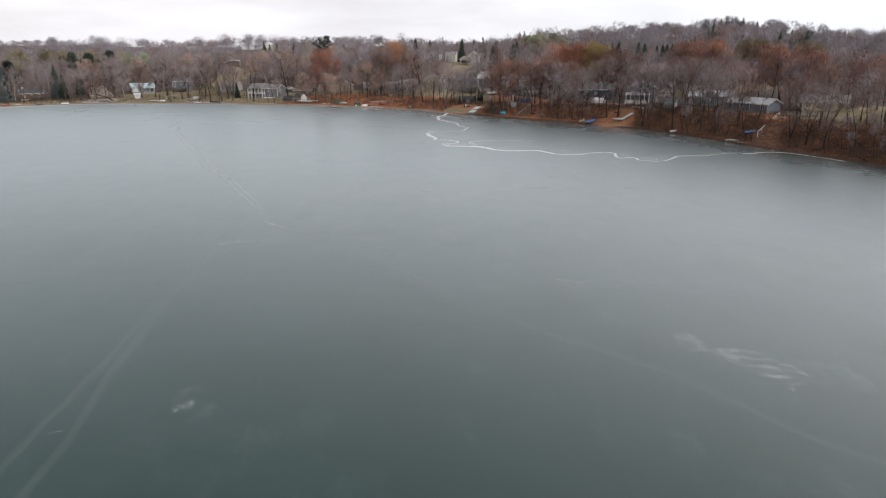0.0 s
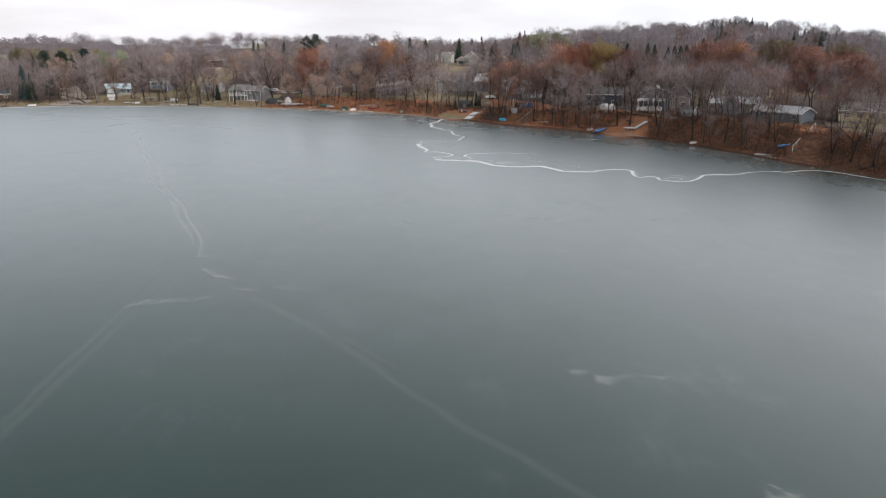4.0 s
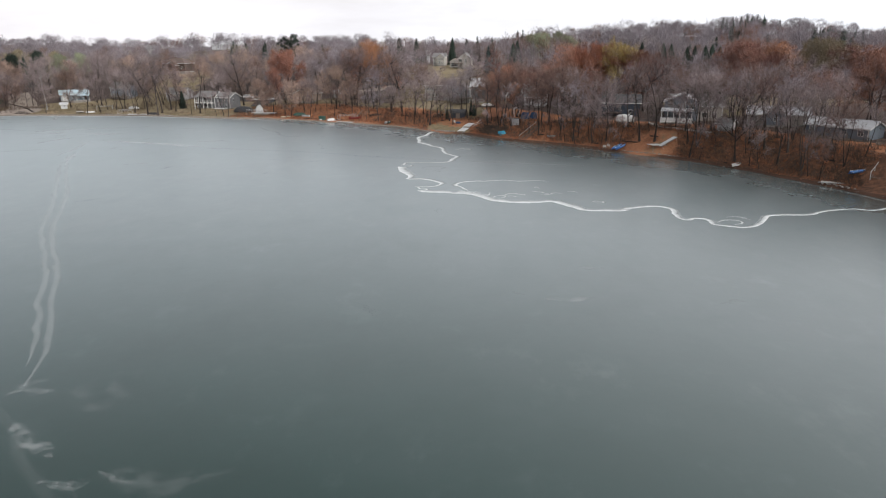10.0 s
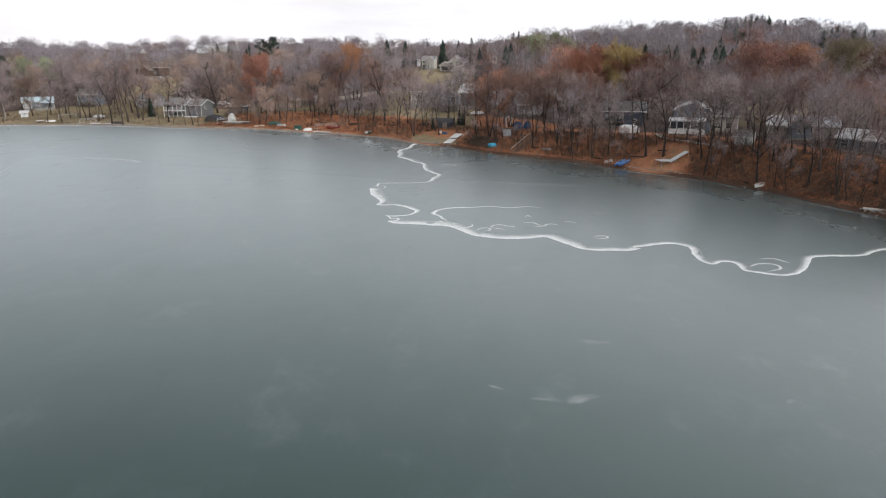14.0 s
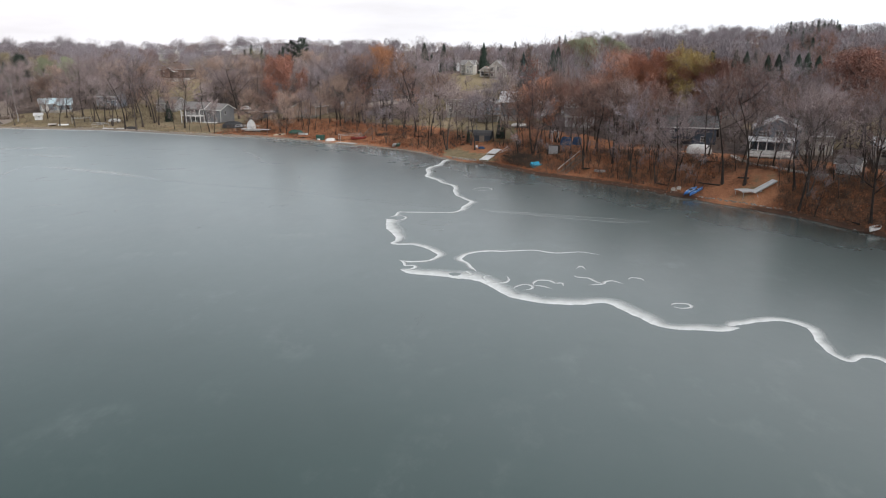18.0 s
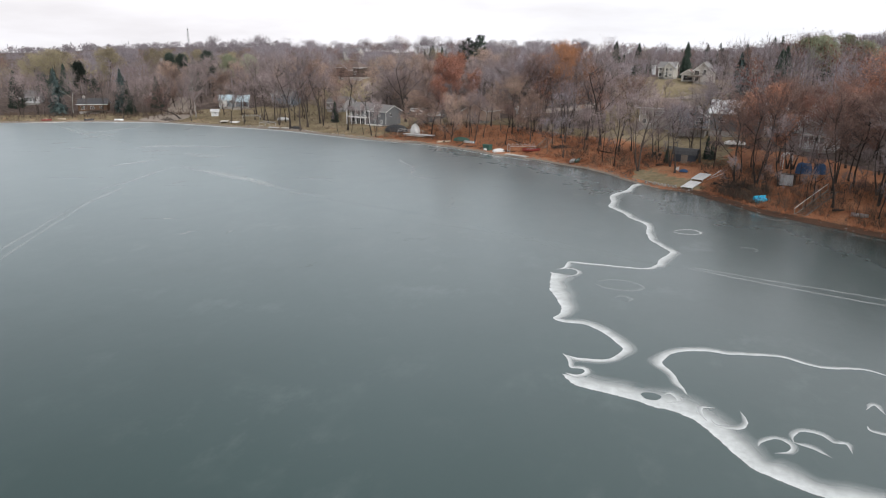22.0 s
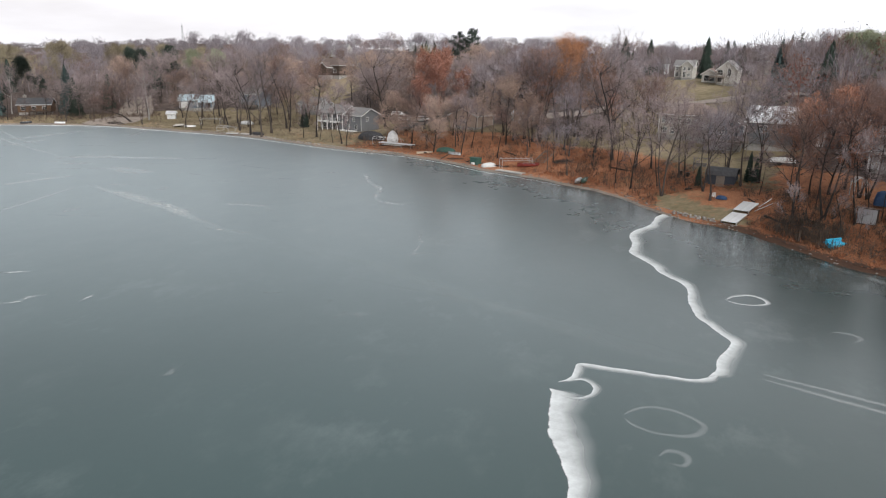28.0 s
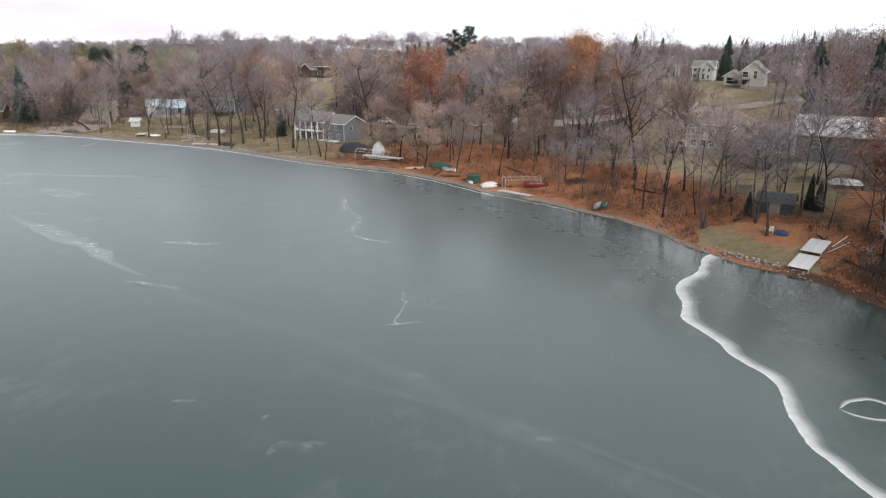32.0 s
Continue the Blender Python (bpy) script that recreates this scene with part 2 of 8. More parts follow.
FROST_SMEAR = frost_material("smeared_frost", 0.4, [(0.0, 0.0), (0.3, 0.55), (0.6, 0.75), (1.0, 0.0)], 0.75, ragged=True, jag=0.9)
FROST_MIST = frost_material("frost_mist", 0.1, [(0.0, 0.0), (0.4, 0.7), (0.6, 0.7), (1.0, 0.0)], 0.55, ragged=True, jag=0.9)
FROST_FAINT = frost_material("faint_frost", 0.05, [(0.02, 0.0), (0.35, 0.55), (0.65, 0.55), (0.98, 0.0)], 0.5)


def ground_material():
    m, t, out = material("shore_ground")
    lit = node(t, "ShaderNodeAttribute", attribute_name="litter").outputs["Fac"]
    shore = node(t, "ShaderNodeAttribute", attribute_name="beach").outputs["Fac"]
    pos = node(t, "ShaderNodeTexCoord").outputs["Object"]
    n1 = noise_fac(t, 0.9, 6.0, 0.7, pos)
    n2 = noise_fac(t, 0.11, 4.0, 0.6, pos)
    n3 = noise_fac(t, 5.0, 4.0, 0.7, pos)
    grass = ramp(t, math_(t, "ADD", math_(t, "MULTIPLY", n1, 0.5), math_(t, "MULTIPLY", n2, 0.5)),
                 [(0.34, (0.15, 0.125, 0.07)), (0.5, (0.25, 0.205, 0.128)), (0.66, (0.38, 0.3, 0.205))])
    leaves = ramp(t, math_(t, "ADD", math_(t, "MULTIPLY", n3, 0.55), math_(t, "MULTIPLY", n2, 0.45)),
                  [(0.3, (0.085, 0.042, 0.029)), (0.42, (0.25, 0.112, 0.062)), (0.53, (0.45, 0.206, 0.11)), (0.68, (0.61, 0.355, 0.215))])
    sand = ramp(t, n3, [(0.35, (0.16, 0.13, 0.11)), (0.65, (0.38, 0.32, 0.27))])
    k = math_(t, "ADD", lit, math_(t, "MULTIPLY", math_(t, "SUBTRACT", n1, 0.5), 1.1), True)
    wood = node(t, "ShaderNodeAttribute", attribute_name="woodland").outputs["Fac"]
    floor = ramp(t, n1, [(0.34, (0.06, 0.046, 0.041)), (0.66, (0.17, 0.134, 0.118))])
    w = math_(t, "ADD", wood, math_(t, "MULTIPLY", math_(t, "SUBTRACT", n2, 0.5), 0.9), True)
    grass = mix_rgb(t, ramp(t, w, [(0.35, 0.0), (0.6, 1.0)]), grass, floor)
    col = mix_rgb(t, ramp(t, k, [(0.35, 0.0), (0.6, 1.0)]), grass, leaves)
    wet = node(t, "ShaderNodeAttribute", attribute_name="mud_dark").outputs["Fac"]
    q = math_(t, "ADD", wet, math_(t, "MULTIPLY", math_(t, "SUBTRACT", n1, 0.5), 0.7), True)
    col = mix_rgb(t, ramp(t, q, [(0.35, 0.0), (0.75, 0.85)]), col, (0.05, 0.036, 0.03, 1))
    s = math_(t, "ADD", shore, math_(t, "MULTIPLY", math_(t, "SUBTRACT", n1, 0.5), 0.6), True)
    col = mix_rgb(t, ramp(t, s, [(0.4, 0.0), (0.65, 1.0)]), col, sand)
    b = node(t, "ShaderNodeBsdfPrincipled", {"Base Color": col, "Roughness": 0.95, "Specular IOR Level": 0.15})
    t.links.new(node(t, "ShaderNodeBump", {"Height": n3, "Strength": 0.6, "Distance": 0.12}).outputs[0], b.inputs["Normal"])
    t.links.new(b.outputs[0], out.inputs[0])
    return m


GROUND = ground_material()


# ---- mesh helpers ----
def mesh_of(name, verts, faces, mat):
    me = bpy.data.meshes.new(name)
    me.from_pydata([tuple(v) for v in verts], [], faces)
    me.materials.append(mat)
    return me


def tri_mesh(name, verts, tris, mat, smooth=False):
    """A mesh from arrays of corners and triangles."""
    verts, tris = np.asarray(verts, np.float32), np.asarray(tris, np.int32)
    me = bpy.data.meshes.new(name)
    me.vertices.add(len(verts))
    me.vertices.foreach_set("co", verts.ravel())
    me.loops.add(tris.size)
    me.loops.foreach_set("vertex_index", tris.ravel())
    me.polygons.add(len(tris))
    me.polygons.foreach_set("loop_start", np.arange(0, tris.size, 3, dtype=np.int32))
    me.polygons.foreach_set("use_smooth", np.full(len(tris), smooth))
    me.materials.append(mat)
    me.update(calc_edges=True)
    return me


def part(name, data, mat, parent, label=""):
    """Links a bmesh or a mesh as one mesh object under a thing or part."""
    if isinstance(data, bmesh.types.BMesh):
        me = bpy.data.meshes.new(name)
        data.normal_update()
        data.to_mesh(me)
        data.free()
        me.materials.append(mat)
        data = me
    ob = new(name, data)
    ob.parent = parent
    return tagged(ob, label)


def empty(name, m, label="", category="", group="", kind=""):
    ob = new(name)
    ob.matrix_basis = m
    return tagged(ob, label, category, group, kind)


def smooth_line(points, step):
    """A curve through the points (Catmull-Rom), cut into steps of about that length."""
    p = [Vector(q) for q in points]
    p = [2 * p[0] - p[1], *p, 2 * p[-1] - p[-2]]
    out = []
    for a, b, c, d in zip(p, p[1:], p[2:], p[3:]):
        n = max(1, round((c - b).length / step))
        for i in range(n):
            t = i / n
            out.append(0.5 * ((2 * b) + (c - a) * t + (2 * a - 5 * b + 4 * c - d) * t * t + (3 * b - a - 3 * c + d) * t ** 3))
    out.append(p[-2])
    return out


# ---- the lie of the land: a shoreline, and heights by the way inland from it ----
N2, U2 = np.array([0.45, 0.893]), np.array([0.893, -0.45])
SHORE = [(-2600, -500), (-900, 60), (-420, 215), (-290, 262), (-216, 294), (-203, 303), (-187, 309), (-172, 312.5), (-156, 311.5),
         (-140, 309.5), (-123, 307.5), (-112, 305), (-101, 301), (-90, 297), (-80, 293.4), (-63, 290), (-55, 287), (-47, 282.5),
         (-39, 277), (-31, 273), (-25, 270), (-18, 265), (-13, 262), (-8, 257), (-3, 249.5), (1.6, 244.5), (9, 240), (16, 231),
         (21, 225), (30, 218.6), (38, 211.5), (45, 203.5), (52, 196), (58, 190), (65, 179.5), (69, 172), (73, 163), (77, 154),
         (81, 143), (88, 131), (92, 122), (97, 100), (101, 60), (100, 0), (98, -150), (150, -600), (400, -2600)]
_line = np.array([tuple(v) for v in smooth_line(SHORE, 1.6)])
_su, _sn = _line @ U2, _line @ N2
_order = np.argsort(_su)
_su, _sn = _su[_order], _sn[_order]


def step01(x):
    x = np.clip(x, 0, 1)
    return x * x * (3 - 2 * x)


def height(u, d):
    bank = np.interp(u, [-400, -260, -218, -195, -160, -110, -80, -55, -20, 30], [1.0, 1.2, 1.7, 3.6, 3.4, 2.6, 3.2, 4.9, 5.6, 6.0])
    wide = np.interp(u, [-300, -215, -195, -160, -110, -80, -50, -20, -4], [16, 18, 24, 20, 15, 15, 12, 12, 16])
    rise = np.interp(u, [-420, -310, -280, -230, -170, -115, -90, -40, 60], [7, 9, 10.5, 12.5, 13, 11, 6.5, 4.5, 4.5])
    hill = np.interp(u, [-500, -250, -160, -100, -60, -35, -10, 25, 60, 200], [12, 11.5, 16.8, 20.6, 20.8, 18.6, 14, 9, 5.5, 4])
    shelf = np.interp(u, [-150, -135, -85, -70], [0, 2.2, 2.2, 0]) * step01((d - 15) / 16)
    knoll = 3.6 * np.exp(-((u + 299) / 26) ** 2) * step01((d - 62) / 30) * (1 - step01((d - 130) / 60))
    lip = 0.35 * step01(d / 1.2)
    z = lip + (bank - 0.35) * step01((d - 0.8) / wide) + shelf + knoll + rise * step01((d - 24) / 88) + hill * step01((d - 150) / 330)
    roll = 3.0 * np.sin(u * 0.011 + 1.3) * np.sin(d * 0.006 + u * 0.004) * step01((d - 200) / 400)
    bumps = 0.22 * np.sin(u * 0.37 + d * 0.21) * np.sin(d * 0.33 - u * 0.12) * step01((d - 2) / 8)
    crest = 13 + 8 * np.sin(u * 0.0047 + 2.2) + 6 * np.sin(u * 0.0113 + 0.6) + 3 * np.sin(u * 0.029)
    ridge = np.maximum(crest, 4) * step01((d - 1150) / 800) * (1 - 0.9 * step01((d - 2000) / 1000))
    knolls = (3.0 * np.sin(u * 0.0125 + 0.9) + 2.0 * np.sin(u * 0.033 + 2.0)) * step01((d - 220) / 200)
    return np.where(d < 0, np.maximum(-1.2, 0.45 * d), z + roll + bumps + knolls - 17 * step01((d - 480) / 380) + ridge)


def inland(x, y):
    u, n = x * U2[0] + y * U2[1], x * N2[0] + y * N2[1]
    return u, n - np.interp(u, _su, _sn)


def ground_z(x, y):
    u, d = inland(np.asarray(x, float), np.asarray(y, float))
    return height(u, d)


def build_ground():
    d = np.array([-40, -6, -3, -1.5, -0.6, -0.2, 0.15, 0.5, 0.9, 1.3, 1.8, 2.4, 3.2, 4, 5, 6, 7, 8, 9, 10, 11, 12.5, 14, 16, 18, 20, 22.5,
                  25, 28, 31, 35, 39, 43, 48, 53, 58, 64, 70, 77, 85, 94, 104, 115, 130, 150, 175, 200, 230, 265, 300, 340, 390,
                  450, 520, 600, 700, 850, 1050, 1150, 1250, 1400, 1550, 1700, 1850, 2000, 2150, 2400, 2700, 3000, 3600, 4500])
    keep = np.unique(np.r_[0:len(_su):1])
    u, sn = _su[keep], _sn[keep]
    jag = np.array([noise.noise((a * 0.45, 3.1, 0.0)) for a in u]) * 0.5 + np.array([noise.noise((a * 0.13, 9.0, 0.0)) for a in u]) * 0.7
    uu, dd = np.meshgrid(u, d, indexing="ij")
    edge = jag[:, None] * np.exp(-np.abs(dd) / 6.0)
    nn = sn[:, None] + dd + edge
    z = height(uu, dd)
    x, y = uu * U2[0] + nn * N2[0], uu * U2[1] + nn * N2[1]
    rough = np.array([noise.noise((a * 0.6, b * 0.6, 0)) for a, b in zip(x.ravel(), y.ravel())]).reshape(x.shape)
    z = z + 0.16 * rough * step01((dd - 0.4) / 3)
    v = np.stack([x, y, z], -1).reshape(-1, 3)
    a, b = len(u), len(d)
    i = np.arange(a * b).reshape(a, b)
    q = np.stack([i[:-1, :-1], i[1:, :-1], i[1:, 1:], i[:-1, 1:]], -1).reshape(-1, 4)
    me = tri_mesh("ground", v, np.concatenate([q[:, [0, 1, 2]], q[:, [0, 2, 3]]]), GROUND, True)
    # fallen leaves lie under the trees of the bank; lawns and fields behind
    lit = np.interp(uu, [-330, -290, -250, -205, -180, -150, -125, -108, -90, -60, 40], [0.3, 0.25, 0.22, 0.35, 0.8, 0.95, 0.72, 0.62, 0.85, 1.0, 1.0])
    lit = lit * (1 + 0.3 * np.sin(x * 0.37 + 1.0) * np.sin(y * 0.29 + 0.5 * np.sin(x * 0.2)))
    far = np.interp(uu, [-220, -180, -120, -100, -60, 0], [14, 26, 17, 14, 22, 26])
    lit = lit * (1 - step01((dd - far) / 9)) + 0.3 * step01((dd - 60) / 60)
    beach = 1 - step01((dd - np.interp(uu, [-320, -210, -150, -125, -112, -100], [1.5, 0.5, 0.3, 0.2, 0.1, -1.2])) / 1.2)
    wood = 0.95 * step01((dd - np.interp(uu, [-380, -330, -300, -220, -180, -120, -60, 0], [10, 22, 40, 34, 30, 24, 15, 14])) / 18)
    lawn = (x > -16) & (x < 26) & (y > 280) & (y < 392) | (x > -142) & (x < -116) & (y > 340) & (y < 402)
    wood = np.where(lawn, 0.25, wood)
    lawn = (x > -2) & (x < 11) & (dd > 2) & (dd < 8) & (y > 240) & (y < 262)
    lit = np.where(lawn, 0.3, lit)
    lit = np.where((x > 17) & (x < 52) & (dd < 34), np.maximum(lit, 0.85), lit)
    mud_dark = (1 - step01((dd - 0.8) / 2.6)) * np.interp(uu, [-110, -98, 40], [0, 1, 1])
    # darker ground up the eastern bank, joined to the waterline mud
    bank_dark = 0.66 * np.interp(uu, [-104, -84, -64, -45, 40], [0, 0.45, 0.5, 0.95, 1.1]) * (1 - step01((dd - 14) / 8))
    mud_dark = np.maximum(mud_dark, bank_dark)
    landing = np.exp(-(((x - 55) / 7) ** 2 + ((y - 199) / 5) ** 2))
    mud_dark, lit, beach = mud_dark * (1 - landing), lit * (1 - 0.55 * landing), np.maximum(beach, 0.4 * landing)
    bluff = (x > 76) & (x < 125) & (y > 226) & (y < 264) | (x > 97) & (x < 132) & (y > 140) & (y < 172)
    wood, lit, mud_dark = np.where(bluff, 0.1, wood), np.where(bluff, 0.05, lit), np.where(bluff, 0.0, mud_dark)
    for key, val in (("litter", lit), ("beach", beach), ("woodland", wood), ("mud_dark", mud_dark)):
        me.attributes.new(key, "FLOAT", "POINT").data.foreach_set("value", val.ravel().astype(np.float32))
    return tagged(new("ground", me), "leaf-littered lakeshore bank rising to lawns and fields", "ground", kind="structure")


build_ground()
def build_ice():
    d = np.array([-3200, -900, -300, -120, -70, -48, -34, -24, -17, -12, -8, -5, -2.5, 0, 4])
    u, sn = _su[::3], _sn[::3]
    uu, dd = np.meshgrid(u, d, indexing="ij")
    nn = sn[:, None] + dd
    v = np.stack([uu * U2[0] + nn * N2[0], uu * U2[1] + nn * N2[1], np.zeros_like(uu)], -1).reshape(-1, 3)
    i = np.arange(uu.size).reshape(uu.shape)
    q = np.stack([i[:-1, :-1], i[1:, :-1], i[1:, 1:], i[:-1, 1:]], -1).reshape(-1, 4)
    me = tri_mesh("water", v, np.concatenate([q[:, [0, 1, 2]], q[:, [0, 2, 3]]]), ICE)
    near = np.exp(-np.maximum(0, -dd) / np.interp(uu, [-190, -150], [15, 26])) * np.interp(uu, [-300, -230, -150, -120], [0.35, 0.5, 0.85, 1.0])
    me.attributes.new("near_shore", "FLOAT", "POINT").data.foreach_set("value", near.ravel().astype(np.float32))
    return new("water", me)


ICE_SHEET = build_ice()
tagged(ICE_SHEET, "dark green-grey sheet of smooth lake ice", "frozen lake", kind="structure")


# ---- trees ----
def tube(segs, sides):
    """Tapered tubes along the segments (p0, p1, r0, r1)."""
    v, f = [], []
    for p0, p1, r0, r1 in segs:
        ax = (p1 - p0).normalized()
        s = ax.orthogonal().normalized()
        c = ax.cross(s)
        k = len(v)
        for i in range(sides):
            a = math.tau * i / sides
            o = s * math.cos(a) + c * math.sin(a)
            v.append(p0 + o * r0)
            v.append(p1 + o * r1)
        for i in range(sides):
            a, b = k + 2 * i, k + 2 * ((i + 1) % sides)
            f += [(a, b, b + 1), (a, b + 1, a + 1)]
    return v, f


def joined(*meshes):
    vs, fs, k = [], [], 0
    for v, f in meshes:
        if len(v):
            vs.append(np.array([tuple(p) for p in v], np.float32).reshape(-1, 3))
            fs.append(np.array(f, np.int32).reshape(-1, 3) + k)
            k += len(v)
    return np.concatenate(vs), np.concatenate(fs)


def turn_away(rng, d, angle):
    s = d.orthogonal().normalized()
    s.rotate(Matrix.Rotation(rng.uniform(0, math.tau), 3, d))
    return (d * math.cos(angle) + s * math.sin(angle)).normalized()


def limbs(rng, h, fork=0.3, wide=0.3, count=9, stems=1, lean=0.0, dense=0.8, lift=0.14, stout=0.0135):
    """The bones of a broad-leaved tree with a domed crown: (p0, p1, r0, r1, level) for trunk, limbs, branches, twigs and tips."""
    out = []
    cz, rz, rx = h * (fork + 1) / 2, h * (1 - fork) / 2, h * wide

    def shoot(p, d, length, r, level, pieces):
        for i in range(pieces):
            q = p + d * (length / pieces)
            out.append((p, q, r, r * 0.7, level))
            if level < 4:
                many = (0, 0, 2.9, 3.2)[level] * dense
                for _ in range(int(many) + (rng.random() < many % 1)):
                    nd = turn_away(rng, d, rng.uniform(0.3, 1.0))
                    nd = (nd + Vector((0, 0, lift))).normalized()
                    shoot(p.lerp(q, rng.uniform(0.25, 1.0)), nd, h * (rng.uniform(0.05, 0.095) if level == 2 else rng.uniform(0.028, 0.058)), r * 0.45, level + 1, 1)
            p, r = q, r * 0.7
            d = (turn_away(rng, d, rng.uniform(0.05, 0.3)) + Vector((0, 0, 0.08))).normalized()

    for stem in range(stems):
        a0 = math.tau * stem / stems + rng.uniform(-0.4, 0.4)
        off = Vector((math.cos(a0), math.sin(a0), 0)) * (0.0 if stems == 1 else rx * 0.45)
        d = (Vector((rng.uniform(-0.07, 0.07) + lean, rng.uniform(-0.07, 0.07), 1)) + off / h * 1.6).normalized()
        p, r = Vector((0, 0, -0.4)), h * stout / stems ** 0.35
        spine = []
        for i in range(7):
            q = p + d * (h * 0.78 / 7)
            out.append((p, q, r * (1.5 if i == 0 else 1), r * 0.84, 0))
            spine += [(p, r), (p.lerp(q, 0.5), r * 0.92)]
            p, r = q, r * 0.84
            d = (d + Vector((rng.uniform(-0.14, 0.14), rng.uniform(-0.14, 0.14), 0.05))).normalized()
        spine.append((p, r))
        n = max(4, round(count / stems ** 0.6))
        for k in range(n):
            az, el = 2.4 * k + rng.uniform(-0.5, 0.5), radians(-22 + 112 * ((k + 0.5) / n) ** 0.8 + rng.uniform(-8, 8))
            reach = rng.uniform(0.78, 1.06)
            end = Vector((rx * math.cos(el) * math.cos(az), rx * math.cos(el) * math.sin(az), rz * math.sin(el))) * reach + Vector((0, 0, cz)) + off
            foot = max(h * fork * 0.75, min(end.z - rx * math.cos(el) * rng.uniform(0.6, 1.1), h * 0.7))
            b, br = min(spine, key=lambda s: abs(s[0].z - foot))
            way_up = b.lerp(end, 0.45) + Vector((rng.uniform(-0.05, 0.05) * h, rng.uniform(-0.05, 0.05) * h, -0.03 * h))
            pts = [b + (way_up - b) * (2 * t * (1 - t)) * 1.0 + (end - b) * t * t for t in (0, 0.22, 0.42, 0.62, 0.82, 1.0)]
            lr = br * 0.7
            for i, (q0, q1) in enumerate(zip(pts, pts[1:])):
                out.append((q0, q1, lr, lr * 0.78, 1))
                lr *= 0.78
                dd = (q1 - q0).normalized()
                for _ in range((1, 2, 3, 4, 5)[i]):
                    away = Vector((q1.x - off.x * 0.5, q1.y - off.y * 0.5, (q1.z - cz) * 0.6)).normalized()
                    nd = (turn_away(rng, dd, rng.uniform(0.4, 1.1)) + away * 0.45).normalized()
                    shoot(q0.lerp(q1, rng.uniform(0.2, 1.0)), nd, h * rng.uniform(0.08, 0.15), lr * 0.72, 2, 2)
    return out


def slivers(rng, segs, width):
    v, f = [], []
    for p0, p1, *_ in segs:
        ax = (p1 - p0).normalized()
        s = turn_away(rng, ax, math.pi / 2) * width
        k = len(v)
        v += [p0 - s, p0 + s, p1]
        f.append((k, k + 1, k + 2))
    return v, f


def leaf_cards(rng, places, per, size, around):
    v, f = [], []
    for p in places:
        for _ in range(per):
            c = p + Vector((rng.gauss(0, around), rng.gauss(0, around), rng.gauss(0, around * 0.8)))
            a = Vector((rng.gauss(0, 1), rng.gauss(0, 1), rng.gauss(0, 1))).normalized()
            b = a.orthogonal().normalized()
            s = size * rng.uniform(0.6, 1.3)
            k = len(v)
            v += [c - a * s, c + b * s * 0.7, c + a * s, c - b * s * 0.7]
            f += [(k, k + 1, k + 2), (k, k + 2, k + 3)]
    return v, f


def broadleaf(rng, name, label, h=18, leaf=None, leaves=0, leaf_size=0.15, bark=None, twig=None, twig_w=0.019, **shape):
    """A tree of its own at the origin: trunk with limbs, and a crown of twigs or leaves."""
    bones = limbs(rng, h, **shape)
    wood = [joined_level for joined_level in bones if joined_level[4] <= 1]
    v, f = joined(tube([b[:4] for b in bones if b[4] == 0], 7), tube([b[:4] for b in wood if b[4] == 1], 5), tube([b[:4] for b in bones if b[4] == 2], 3))
    ob = empty(name, Matrix(), label, "tree")
    part("trunk", tri_mesh("trunk", v, f, bark or BARK, True), None, ob)
    fine = [b for b in bones if b[4] >= 3]
    v, f = joined(slivers(rng, [b for b in fine if b[4] == 3], twig_w * 1.4),
                  slivers(rng, [b for b in fine if b[4] == 4], twig_w))
    crown = part("crown", tri_mesh("crown", v, f, twig or TWIG), None, ob, "bare branching twigs" if not leaves else "")
    if leaves:
        tips = [b[1] for b in fine]
        rng.shuffle(tips)
        v, f = joined(leaf_cards(rng, tips[:1700], leaves, leaf_size, 0.4))
        part("leaves", tri_mesh("leaves", v, f, leaf), None, crown)
    return ob


def conifer(rng, name, label, h, r, mat, tiers=38, per=19, droop=0.35, bare=0.06):
    ob = empty(name, Matrix(), label, "conifer tree")
    v, f = joined(tube([(Vector((0, 0, -0.3)), Vector((0, 0, h * 0.97)), h * 0.017, 0.03)], 6))
    part("trunk", tri_mesh("trunk", v, f, BARK, True), None, ob)
    v, f = [], []
    for i in range(tiers):
        t = i / (tiers - 1)
        z = h * (bare + (1 - bare) * t)
        rad = r * (1 - t ** 1.35) ** 0.8 * rng.uniform(0.8, 1.1) + 0.12
        for k in range(max(5, round(per * (1 - 0.5 * t)))):
            a = math.tau * (k + rng.random()) / per * (1 if t < 0.6 else 1.6)
            w = Vector((math.cos(a), math.sin(a), 0))
            length = rad * rng.uniform(0.7, 1.15)
            for j in range(4):
                s0, s1 = length * j / 5, length * (j + rng.uniform(1.2, 2.0)) / 5
                side = Vector((-w.y, w.x, rng.uniform(-0.5, 0.5))) * (0.14 + 0.24 * length / (j + 1.5)) * rng.uniform(0.7, 1.3)
                dz = lambda s: Vector((0, 0, -droop * s * rng.uniform(0.7, 1.3)))
                b0 = len(v)
                base, tip = Vector((0, 0, z)) + w * s0 + dz(s0), Vector((0, 0, z)) + w * s1 + dz(s1)
                v += [base + Vector((0, 0, 0.12)), tip + side, tip - Vector((0, 0, 0.25)) + w * 0.1, tip - side]
                f += [(b0, b0 + 1, b0 + 2), (b0, b0 + 2, b0 + 3)]
    v, f = joined((v, f))
    part("crown", tri_mesh("crown", v, f, mat), None, ob)
    return ob


